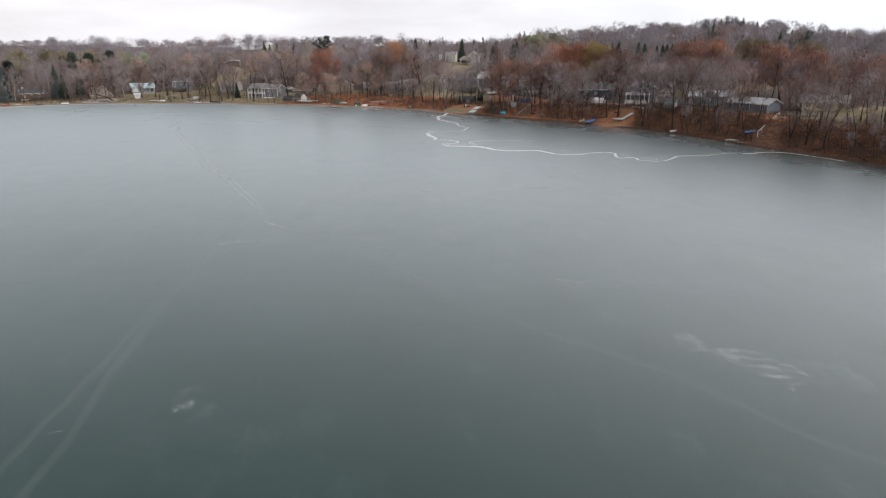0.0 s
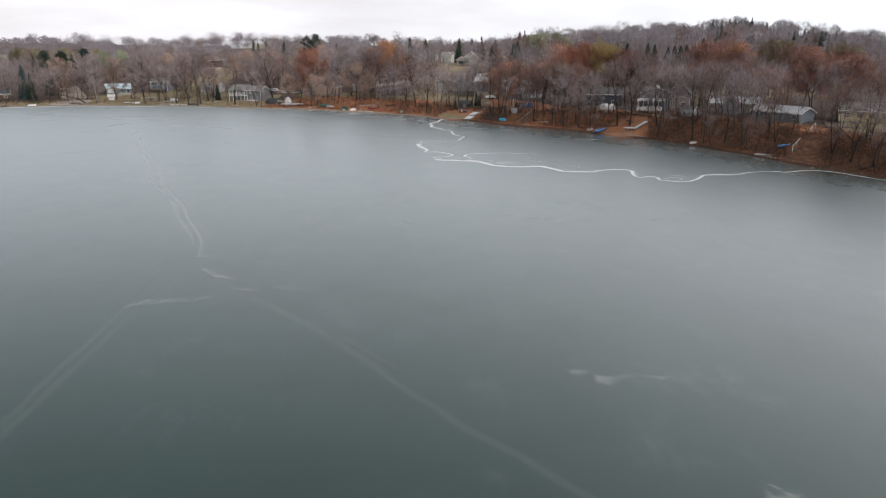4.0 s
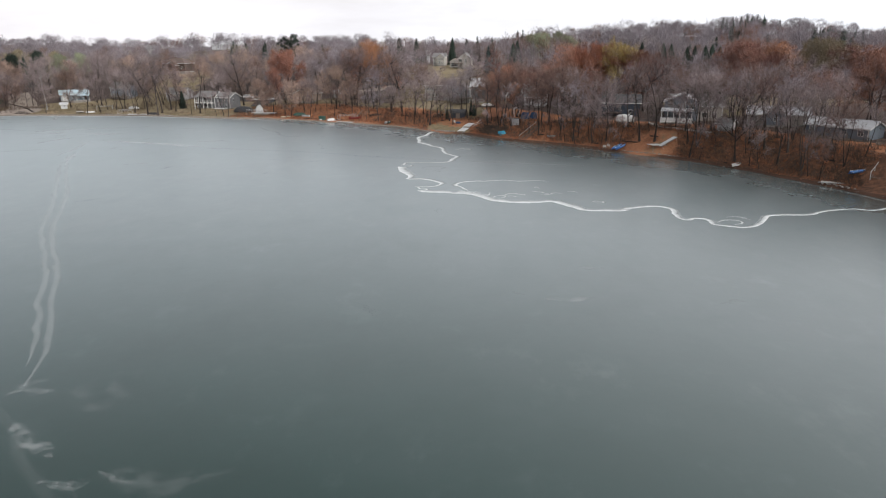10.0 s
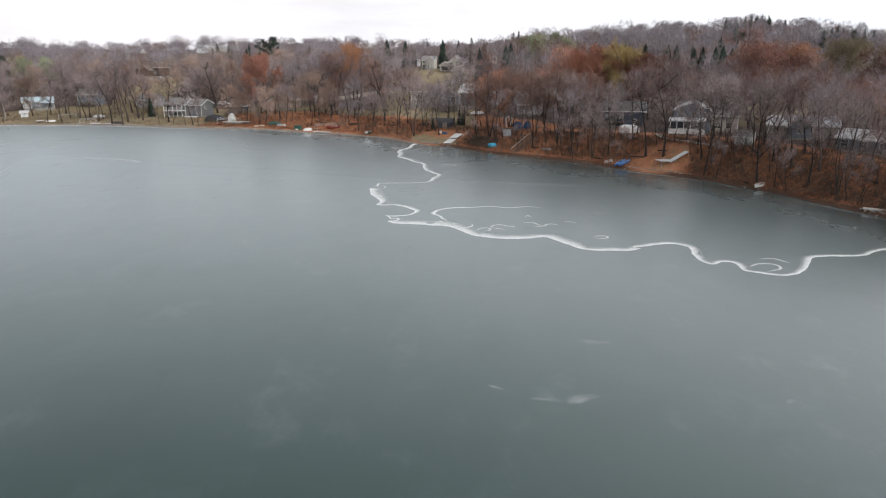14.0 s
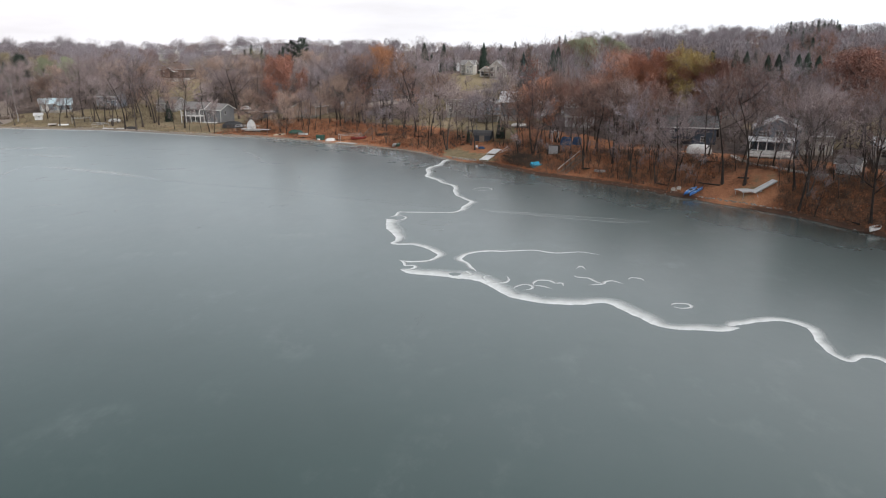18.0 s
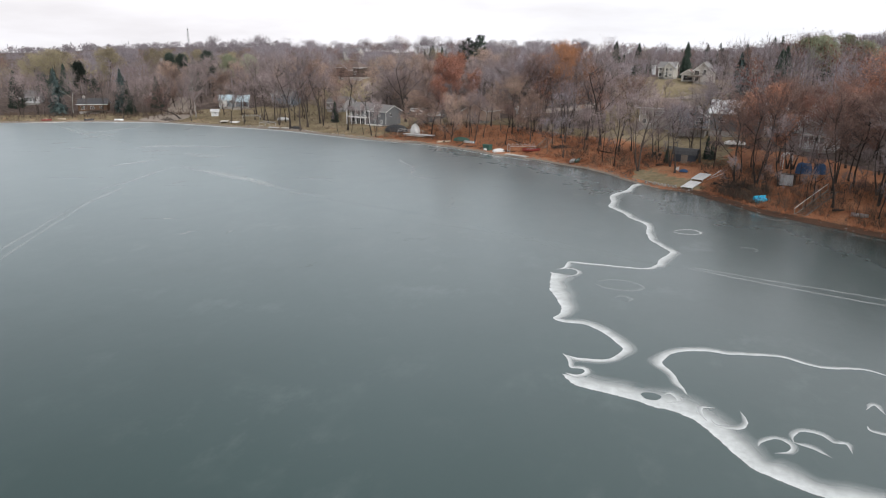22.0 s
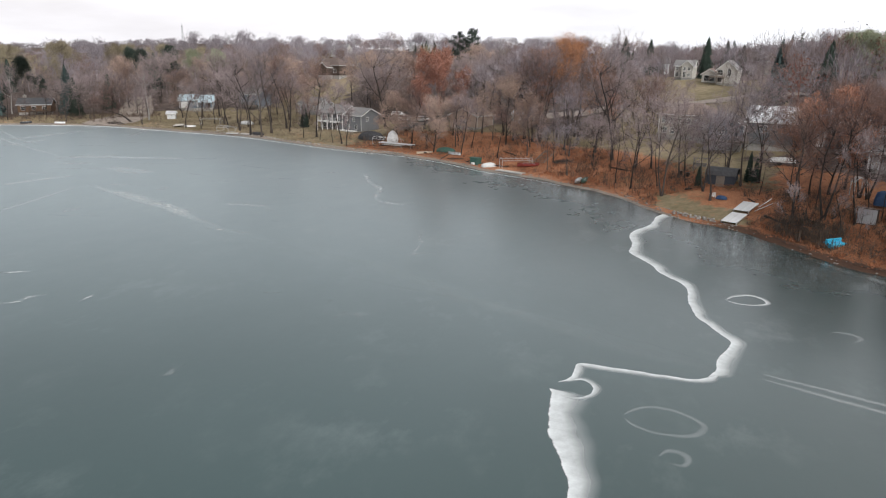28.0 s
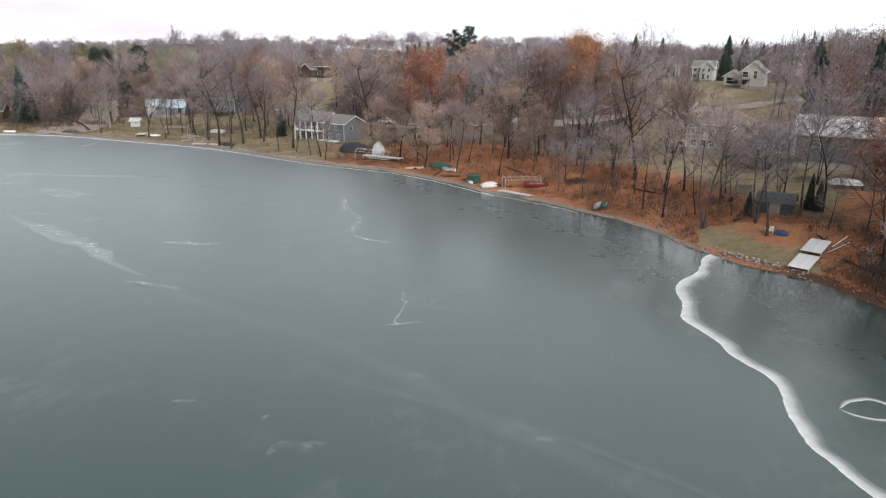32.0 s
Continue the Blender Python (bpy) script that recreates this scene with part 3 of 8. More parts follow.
rng = random.Random(7)
BARE = [broadleaf(rng, "bare_tree", "tall bare grey-brown broadleaf tree on the leafy bank", 18, fork=0.38, wide=0.33, lift=0.05),
        broadleaf(rng, "bare_tree", "tall bare grey broadleaf tree on the leafy bank", 19, fork=0.42, wide=0.27, twig=TWIG_GREY, bark=BARK_GREY),
        broadleaf(rng, "bare_tree", "wide bare tree with crooked dark limbs", 16, fork=0.32, wide=0.42, count=11, lift=0.0),
        broadleaf(rng, "bare_tree", "bare tree with several trunks from one base", 17, fork=0.4, wide=0.33, count=11, stems=3, dense=0.85, bark=BARK_GREY),
        broadleaf(rng, "bare_tree", "slim bare tree with upswept reddish branches", 18, fork=0.42, wide=0.2, count=8, twig=TWIG_RED),
        broadleaf(rng, "bare_tree", "bare tree with pale tan twigs", 16, fork=0.28, wide=0.38, twig=TWIG_TAN, lift=0.0, bark=BARK_GREY)]
DARK = [broadleaf(rng, "bare_tree", "bare dark tree with reddish-brown twigs", 17, fork=0.36, wide=0.33, count=10, twig=TWIG_RED, lift=0.05),
        broadleaf(rng, "bare_tree", "tall bare dark tree with forked limbs", 18, fork=0.4, wide=0.28, stems=2, count=11, twig=TWIG_RED)]
RUST = [broadleaf(rng, "oak_tree", "oak holding rust-brown autumn leaves", 18, LEAF_RUST, 10, 0.15, fork=0.25, wide=0.37, dense=0.8, lift=0.0),
        broadleaf(rng, "oak_tree", "oak with thin rust-brown autumn leaves", 17, LEAF_RUST, 3, 0.11, fork=0.34, wide=0.34, dense=0.9, lift=0.0)]
ORANGE = broadleaf(rng, "maple_tree", "maple with orange autumn leaves", 18, LEAF_ORANGE, 8, 0.11, fork=0.34, wide=0.38, dense=0.8, lift=0.0)
YELLOW = broadleaf(rng, "willow_tree", "willow with pale yellow-green autumn leaves", 15, LEAF_YELLOW, 9, 0.12, fork=0.18, wide=0.4, dense=0.8)
TAN = broadleaf(rng, "beech_tree", "low spreading tree with dry tan leaves", 13, LEAF_TAN, 7, fork=0.14, wide=0.42, twig=TWIG_TAN, leaf_size=0.1, dense=0.8)
BIRCH = broadleaf(rng, "birch_tree", "slender bare tree with pale bark", 15, bark=BARK_PALE, fork=0.25, wide=0.24, twig=TWIG_TAN, dense=0.8)
SPRUCE = conifer(rng, "spruce_tree", "dark green spruce with drooping boughs", 14, 3.1, NEEDLE, 42, 20)
BLUE = conifer(rng, "blue_spruce", "blue-grey spruce of full shape", 13, 3.0, NEEDLE_BLUE, 32, 12)


def ragged_pine(name, label, h, r):
    """A pine with a bare trunk and a few tufted clumps of needles."""
    ob = empty(name, Matrix(), label, "conifer tree")
    bones, tufts = [(Vector((0, 0, -0.3)), Vector((0.2, 0, h * 0.96)), h * 0.015, 0.04)], []
    for k in range(22):
        t = 0.42 + 0.56 * k / 21
        a, q = 2.4 * k + rng.uniform(-0.5, 0.5), r * max(0.3, 1 - 0.8 * ((t - 0.7) / 0.3) ** 2) * rng.uniform(0.4, 1.0)
        p = Vector((q * math.cos(a), q * math.sin(a), h * t + q * 0.35))
        bones.append((Vector((0, 0, h * t - 0.3)), p, 0.06, 0.02))
        tufts += [p, p * 0.98 + Vector((0.25, 0.2, 0.1)), p.lerp(Vector((0, 0, h * t)), 0.4)]
    part("trunk", tri_mesh("trunk", *joined(tube(bones, 5)), BARK, True), None, ob)
    part("crown", tri_mesh("crown", *joined(leaf_cards(rng, tufts, 34, 0.2, 0.36)), NEEDLE), None, ob)
    return ob


PINE = ragged_pine("pine_tree", "dark pine with a ragged clumpy crown", 18, 3.1)
FALLEN = broadleaf(rng, "fallen_tree", "fallen bare tree lying tangled on the bank", 14, fork=0.2, wide=0.3, count=8, dense=0.3, twig=BARK, twig_w=0.03)
LIGHT_PINE = broadleaf(rng, "white_pine", "soft rounded light green pine", 17, NEEDLE_LIGHT, 5, 0.17, fork=0.12, wide=0.24, count=12, dense=0.75, twig=NEEDLE_LIGHT)
COLUMN = conifer(rng, "column_cedar", "dense dark columnar cedar on the lawn", 9, 1.5, NEEDLE, 34, 16, 0.1, 0.02)
DARK_PINE = broadleaf(rng, "pine_tree", "full dark green pine with a rounded crown", 15, NEEDLE, 7, 0.16, fork=0.12, wide=0.13, count=13, dense=0.6, twig=NEEDLE)
SAPLING = broadleaf(rng, "young_tree", "thin bare young tree", 8, fork=0.2, wide=0.22, count=6, dense=0.6, twig_w=0.022)
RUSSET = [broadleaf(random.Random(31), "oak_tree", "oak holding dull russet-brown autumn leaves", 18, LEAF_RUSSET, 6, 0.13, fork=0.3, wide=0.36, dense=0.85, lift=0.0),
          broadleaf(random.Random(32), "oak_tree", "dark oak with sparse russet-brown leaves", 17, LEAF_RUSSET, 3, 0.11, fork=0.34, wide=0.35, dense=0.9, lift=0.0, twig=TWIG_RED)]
GOLD = broadleaf(random.Random(33), "willow_tree", "tall willow with golden autumn leaves", 18, LEAF_GOLD, 7, 0.12, fork=0.3, wide=0.26, dense=0.85)
KINDS = {"g": GOLD, "q0": RUSSET[0], "q1": RUSSET[1], "d0": DARK[0], "d1": DARK[1], "b0": BARE[0], "b1": BARE[1], "b2": BARE[2], "b3": BARE[3], "b4": BARE[4], "b5": BARE[5], "r0": RUST[0], "r1": RUST[1],
         "o": ORANGE, "y": YELLOW, "t": TAN, "w": BIRCH, "s": SPRUCE, "bs": BLUE, "p": PINE, "lp": LIGHT_PINE, "sap": SAPLING, "col": COLUMN, "fall": FALLEN, "dp": DARK_PINE}
BASE_H = {"g": 18, "q0": 18, "q1": 17, "d0": 17, "d1": 18, "b0": 18, "b1": 19, "b2": 16, "b3": 17, "b4": 18, "b5": 16, "r0": 18, "r1": 17, "o": 18, "y": 15, "t": 13, "w": 15,
          "s": 14, "bs": 13, "p": 18, "lp": 17, "sap": 8, "col": 9, "fall": 14, "dp": 15}
used = set()
tree_spots = []


def plant(kind, x, y, h, turn=None, lean=0.0):
    z = float(ground_z(x, y))
    s = h / BASE_H[kind]
    a = turn if turn is not None else rng.uniform(0, 360)
    m = pose(x, y, z - 0.05, lean, 0, a) @ Matrix.Diagonal((s * rng.uniform(0.92, 1.08), s * rng.uniform(0.92, 1.08), s, 1))
    tree_spots.append((x, y))
    ob = KINDS[kind]
    if kind not in used:
        used.add(kind)
        ob.matrix_basis = m
        return ob
    return copy_thing(ob, m @ Matrix.Diagonal((*(1 / c for c in ob.scale), 1)))

# kind, x, y, height of the trees that stand out
TREES_A = [
    ("w", -164.6, 324.3, 18.2), ("b2", -149.1, 340.9, 21.0), ("b5", -132.7, 327.3, 19.0), ("b0", -115.1, 307.7, 23.0), ("b5", -110.2, 305.6, 21.2),
    ("b1", -111.2, 312.5, 24.6), ("b4", -109.7, 318.6, 22.4), ("s", -195.4, 325.0, 13.0), ("s", -193.7, 338.9, 12.2), ("dp", -226.7, 333.3, 14.5),
    ("bs", -217.4, 312.4, 17.7), ("w", -216.2, 318.0, 15.5), ("s", -243.3, 317.4, 14.4), ("bs", -199.3, 326.0, 16.7), ("b4", -94.4, 308.6, 20.2),
    ("sap", -82.2, 299.6, 15.1), ("b0", -82.3, 328.9, 24.0), ("b4", -62.9, 300.1, 13.8), ("b2", -57.3, 296.0, 10.5), ("r0", -60.3, 311.1, 19.4),
    ("b1", -66.1, 318.0, 14), ("b0", -124.5, 350.4, 13), ("t", -37.9, 297.4, 14.5), ("t", -51.1, 302.0, 10.5), ("b1", -37.2, 301.9, 19.3),
    ("b0", -35.3, 305.6, 21.0), ("b4", -31.9, 299.4, 19.7), ("b3", -30.2, 300.2, 20.4), ("o", -25.0, 308.3, 21.4), ("b1", -27.8, 309.9, 19.5),
]
TREES_B = [
    ("b5", -21.8, 304.2, 18.4), ("r1", -33.3, 325.4, 7.8), ("b0", -11.7, 281.0, 23.6), ("b4", -16.1, 288.6, 19.2), ("b2", -6.7, 262.5, 13.5),
    ("b4", -6.7, 274.8, 16.1), ("b3", -1.2, 256.7, 16.2), ("b4", -3.7, 273.5, 15.9), ("b5", 1.3, 266.6, 13.5), ("sap", 2.5, 260.0, 7.7),
    ("b2", 9.1, 262.9, 18.0), ("b0", 14.1, 261.9, 19.7), ("b1", 11.2, 260.2, 19.3), ("b2", 17.5, 252.3, 13.7), ("r1", 20.7, 254.3, 12.2),
    ("r0", 23.2, 253.7, 14.5), ("b0", 25.6, 255.1, 19.8), ("b3", 26.7, 250.6, 18.6), ("b1", 27.5, 249.5, 18.5), ("b0", 31.3, 232.2, 20.7),
    ("b3", 36.5, 225.4, 21.7), ("b0", 42.5, 242.3, 18.8), ("b1", 55.7, 221.1, 15.5), ("b4", 53.1, 203.7, 19.6), ("b0", 56.2, 201.2, 19.7),
    ("b4", 62.2, 204.5, 14.0), ("b1", 20.4, 240.6, 21.2), ("b0", 16.7, 241.9, 20.3),
]
TREES_C = [
    ("b0", 62.4, 195.0, 18.7), ("b3", 63.5, 192.0, 18.3), ("b2", 70.6, 189.3, 14.7), ("b0", 72.2, 183.4, 18.2), ("b4", 73.7, 179.1, 17.6),
    ("b0", 78.5, 183.8, 17.3), ("b1", 76.3, 173.8, 17.2), ("b0", 61.1, 189.3, 19.1), ("b2", 67.9, 180.1, 19.6), ("b0", 73.4, 171.8, 17.2),
    ("b3", 75.7, 166.2, 18.5), ("r0", 56.5, 260.1, 16), ("r0", 45.2, 258.9, 15.5), ("r1", 38.2, 262.7, 14), ("g", 65.7, 267.1, 16.2),
    ("r0", 65.9, 247.3, 15.0), ("b5", 79.4, 277.0, 17.0), ("r0", 87.5, 232.4, 17.1), ("r0", 95.3, 237.6, 17.2), ("o", 98.1, 229.5, 17.0),
    ("y", 110.4, 231.7, 16.4), ("r0", 100.2, 196.8, 17.1), ("o", -23.4, 309.7, 20.4), ("r1", -32.1, 308.5, 19.5), ("bs", 24.9, 341.9, 13.5),
    ("s", 77.1, 293.3, 17.7), ("s", 90.4, 265.2, 17.1), ("s", 92.8, 265.6, 17.2), ("s", 93.2, 259.8, 16.6), ("s", 20.1, 415, 9.5),
]
TREES_D = [
    ("s", 16.8, 430.1, 12.8), ("s", -20.4, 419.6, 14.9), ("s", -11.3, 427.1, 14.0), ("s", 23.3, 438.1, 11.2), ("lp", 54.1, 383.3, 14.0),
    ("lp", 61.5, 388.2, 14.5), ("lp", 63.8, 370.4, 13.5), ("y", 114.5, 232.1, 16.2), ("r0", 99.8, 186.7, 17.2), ("y", 116.3, 198.9, 16.2),
    ("r0", 111.3, 191.1, 15.2), ("r1", 87.7, 224.0, 16.5), ("y", -248.2, 343.1, 15.9), ("y", -237.7, 361.4, 15.8), ("y", -250.1, 335.0, 15.5),
    ("dp", -214.5, 374.5, 13.6), ("dp", -199.4, 363.5, 14), ("dp", -190.0, 368.4, 14.4), ("s", -194.7, 364.7, 13.8), ("lp", -181.3, 371.4, 13),
    ("lp", -173.1, 375.3, 12.6), ("s", -203.2, 362.5, 13.0), ("s", 221.7, 591.6, 11.4), ("s", 230.9, 596.3, 10.1), ("s", 230.5, 582.7, 9.7),
    ("s", 248.2, 591.1, 9.2), ("s", 264.2, 587.0, 11.4), ("s", 243.8, 503.0, 7.5), ("s", 249.9, 499.3, 7.0), ("s", 250.0, 487.8, 6.8),
]
TREES_E = [
    ("s", 257.7, 489.0, 6.1), ("s", 256.9, 474.2, 5.7), ("s", 263.2, 471.6, 5.7), ("s", 121.0, 566.1, 9.0), ("s", 153.4, 604.3, 7.7),
    ("s", 92.7, 318.1, 16.6), ("s", 94.4, 313.4, 16.2), ("s", 73.8, 320.8, 15.5), ("s", 68.6, 318.7, 14.5), ("s", 65.3, 326.8, 14.1),
    ("s", 98.4, 297.7, 15.4), ("s", 96.9, 301.9, 14.8), ("s", -24.1, 474.0, 11.1), ("s", -35.4, 486.6, 11.2), ("s", -28.4, 454.5, 11.3),
    ("s", -12.6, 443.2, 10.2), ("s", -7.7, 446.6, 9.4), ("s", 8.3, 389.0, 13.3), ("s", 17.4, 402, 8.5), ("bs", 22.0, 321.3, 14.6),
    ("s", 31.5, 315.6, 15.3), ("lp", 42.7, 353.5, 13.0), ("lp", 46.5, 355.8, 13.5), ("lp", 46.0, 341.4, 13.0),
]
# the trees on the terraces by the white dock stay lower than those of the open bank
TREES_B = [(k, x, y, h * 0.8 if k[0] == "b" and x > 5 and y > 222 else h) for k, x, y, h in TREES_B]
TREES_C = [(k, x, y, h * 0.9 if k[0] == "b" and y < 210 else h) for k, x, y, h in TREES_C]
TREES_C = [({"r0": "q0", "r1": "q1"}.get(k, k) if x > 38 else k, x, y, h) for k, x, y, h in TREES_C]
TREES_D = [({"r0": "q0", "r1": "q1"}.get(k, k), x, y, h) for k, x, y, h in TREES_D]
TREES_B = [({"b0": "d0", "b1": "d1", "b2": "d0", "b3": "d1"}.get(k, k) if x > 15 and y > 222 else k, x, y, h) for k, x, y, h in TREES_B]
for row in TREES_A + TREES_B + TREES_C + TREES_D + TREES_E:
    plant(*row)
plant("p", -72.2, 371, 21)
plant("p", -68, 372.5, 21.5)
for k, x, y, h in (("q1", 30, 246.5, 12.5), ("q0", 36.5, 250, 13.5), ("q0", 41.5, 247.5, 13.5), ("q1", 18.5, 250, 11), ("q0", 47, 236, 13)):
    plant(k, x, y, h)
plant("s", 35, 333, 13.5)
# the tall oaks and the golden willow behind the dark house
for k, x, y, h in (("r0", 53, 256, 19.5), ("r0", 47.5, 253, 18.5), ("r0", 61.5, 251.5, 17), ("g", 58.5, 252.5, 19.5), ("q0", 66, 248, 16.5), ("r1", 44, 262, 19),
                   ("q0", 85, 225, 18.5), ("r0", 106.8, 196.5, 15)):
    plant(k, x, y, h)
for k, x, y, h in (("d0", 34.5, 234, 15), ("d1", 33, 239.5, 14), ("d1", 37, 229, 16), ("d0", 35.5, 242, 13.5), ("b4", 30.5, 226.5, 13.5), ("d0", 40, 236, 15)):
    plant(k, x, y, h)
plant("s", -106.9, 324.2, 7.5)
for x, y, h in ((-85.4, 300.8, 9), (-79.5, 296.5, 11), (-91, 304, 8), (-97, 306, 9), (-83, 304, 7)):
    plant("sap", x, y, h)
for x, y, h in ((-225, 385, 15), (-213, 392, 15), (-262, 352, 15), (-198, 398, 14), (-240, 395, 16), (-275, 372, 15)):
    plant("y", x, y, h)
# dark conifers by the log house
for k, x, y, h in (("dp", -236.4, 324.5, 11), ("s", -237.3, 330.2, 13), ("s", -242.1, 340.8, 12.5), ("dp", -223.4, 337.3, 8)):
    plant(k, x, y, h)
# the leaning trunk by the landing
LEANER = copy_thing(KINDS["b4"], pose(-168, 320, 0.6, 0, -50, -10) @ Matrix.Diagonal((*(f / c for f, c in zip((1.5, 1.5, 0.85), KINDS["b4"].scale)), 1)))
tagged(LEANER, "bare tree leaning far over the landing")


# places kept clear: houses, lawns, drives (x, y, radius)
CLEAR = [(-166, 350, 13), (-91, 322, 16), (-52, 322, 9), (5, 292, 17), (31, 256, 8), (62, 224, 12), (88, 206, 9), (66, 214, 5), (95, 178, 7), (8, 370, 15),
         (-130, 392, 15), (-121, 372, 9), (-113, 358, 7), (-30, 344, 14), (-142, 346, 9), (-244, 317, 9), (-232, 322, 8), (20, 290, 12), (-72, 330, 7), (-225, 330, 12), (-105, 345, 9),
         (-115, 318, 6), (-150, 325, 10), (11, 247, 4.5), (-31, 277, 5), (-48, 305, 4.5), (106, 163, 8), (118, 156, 8), (81, 148, 4), (85, 153, 4), (90, 160, 3.5), (55, 199.5, 4), (57, 242, 8)]


def free(x, y, gap):
    if -4 < x < 0.07 * (y - 136) + 2 and 288 < y < 372:
        return False
    return all((x - a) ** 2 + (y - b) ** 2 > gap * gap for a, b in tree_spots) and all(
        (x - a) ** 2 + (y - b) ** 2 > (r + 1) ** 2 for a, b, r in CLEAR)


def scatter(u0, u1, d0, d1, count, gap, kinds, h0, h1):
    """Trees at random along a stretch of the shore, so far inland."""
    made = tries = 0
    while made < count and tries < count * 30:
        tries += 1
        u, d = rng.uniform(u0, u1), rng.uniform(d0, d1)
        n = float(np.interp(u, _su, _sn)) + d
        x, y = u * U2[0] + n * N2[0], u * U2[1] + n * N2[1]
        if free(x, y, gap):
            low = 0.62 if -16 < x < 45 and 268 < y < 375 else 1.0  # younger trees between the hill houses
            plant(rng.choice(kinds), x, y, rng.uniform(h0, h1) * low)
            made += 1


BARES = ["b0", "b1", "b2", "b3", "b4", "b0", "b1", "b5"]
scatter(-150, -105, 4, 24, 13, 3.8, BARES + ["sap", "sap"], 8, 15)
scatter(-58, 75, 26, 62, 30, 5.6, ["b1", "b0", "q1", "b2", "b3", "b1", "b1", "q0"], 13.5, 17)
scatter(-45, 45, 3, 18, 18, 3.6, ["d0", "d1", "b0", "b2", "d1", "q1", "b4"], 10.5, 16)
scatter(-70, -45, 3, 18, 8, 3.6, BARES, 10.5, 16)
scatter(-75, 60, 19, 60, 36, 5.0, BARES + ["q0", "q1", "q1"], 12, 15.5)
scatter(-110, -70, 26, 70, 20, 5.0, ["d0", "d1", "b0", "d0", "b2", "d1", "q0", "q1"], 14, 18)
scatter(-205, -120, 24, 70, 40, 5.0, BARES + ["r1", "b1", "b1"], 14, 19)
scatter(-200, -150, 5, 22, 12, 4.5, ["b5", "sap", "t", "b4"], 8, 15)
scatter(-330, -215, 26, 75, 50, 5.2, ["b5", "b2", "b0", "b4", "b3", "t"], 12, 17)
scatter(-378, -308, 5, 34, 40, 4.0, ["b5", "b5", "b2", "b3", "sap"], 9, 15)
scatter(-290, -235, 5, 20, 12, 4.6, ["b0", "b3", "sap", "b5"], 10, 17)
scatter(-110, -20, 3, 16, 10, 3.2, ["sap", "sap", "b4"], 6, 12)
scatter(-98, 40, 3, 20, 36, 2.0, ["sap"], 4, 9)
scatter(-72, 40, 1.5, 14, 26, 2.4, ["sap", "sap", "b4", "sap"], 5, 10)
for k, x, y, h in (("b0", -13, 300, 15), ("b3", -14.5, 317, 14), ("b1", -11, 331, 14), ("b5", 24.5, 312, 13), ("b4", 24, 330, 14), ("b0", 15, 299.5, 13),
                   ("b5", -7, 290, 14), ("b4", -4, 318, 11), ("sap", 3, 330, 8), ("b5", 19, 345, 12), ("b2", -15, 345, 12)):
    plant(k, x, y, h)
for x, y, h in ((12.6, 262.8, 5.0), (13.6, 262.2, 4.2)):
    plant("col", x, y, h)


# ---- far woods: too many to count ----
def far_dome(r, h, foot=0.12, many=210, w=0.06, leafy=False):
    """A rounded far crown: short fine twigs crowding the skin of a few overlapping domes, on a thin trunk."""
    v, f = joined(tube([(Vector((0, 0, -0.5)), Vector((r.uniform(-0.4, 0.4), r.uniform(-0.4, 0.4), h * 0.6)), h * 0.013, h * 0.006)], 3))
    lobes = [(Vector((0, 0, h * 0.52)), h * 0.36)]
    for _ in range(4):
        a, q = r.uniform(0, math.tau), h * r.uniform(0.12, 0.24)
        lobes.append((Vector((q * math.cos(a), q * math.sin(a), h * r.uniform(0.4, 0.7))), h * r.uniform(0.17, 0.27)))
    bones = []
    while len(bones) < many:
        c, rad = r.choice(lobes)
        d = Vector((r.gauss(0, 1), r.gauss(0, 1), r.gauss(0.25, 1))).normalized()
        p = c + d * rad * r.uniform(0.6, 1.0)
        if p.z < h * foot or p.z > h * 1.02:
            continue
        out = (d * 0.7 + Vector((r.gauss(0, 0.35), r.gauss(0, 0.35), 0.5))).normalized()
        bones.append((p - out * h * 0.05, p + out * h * r.uniform(0.03, 0.09)))
    sv, sf = slivers(r, bones, w)
    if leafy:
        sv, sf = joined((sv, sf), leaf_cards(r, [b[1] for b in bones], 1, 0.24, 0.4))
    k = len(v)
    sv = np.array([tuple(p) for p in sv], np.float32)
    return np.concatenate([v, sv]), np.concatenate([f, np.asarray(sf, np.int32) + k])


def far_conifer(r, h):
    v, f = [], []
    for i in range(170):
        t = r.random() ** 1.25 * 0.97
        rad = (h * 0.23 * (1 - t ** 1.3) ** 0.85 + 0.15) * r.uniform(0.55, 1.15)
        a = r.uniform(0, math.tau)
        w = Vector((math.cos(a), math.sin(a), 0))
        s = Vector((-w.y, w.x, 0)) * (0.25 + rad * 0.25)
        p = Vector((0, 0, h * (0.06 + 0.94 * t)))
        b = len(v)
        v += [p + Vector((0, 0, 0.5)), p + w * rad + s - Vector((0, 0, rad * 0.4)), p + w * rad - s - Vector((0, 0, rad * 0.45))]
        f.append((b, b + 1, b + 2))
    return np.array([tuple(p) for p in v], np.float32), np.array(f, np.int32)


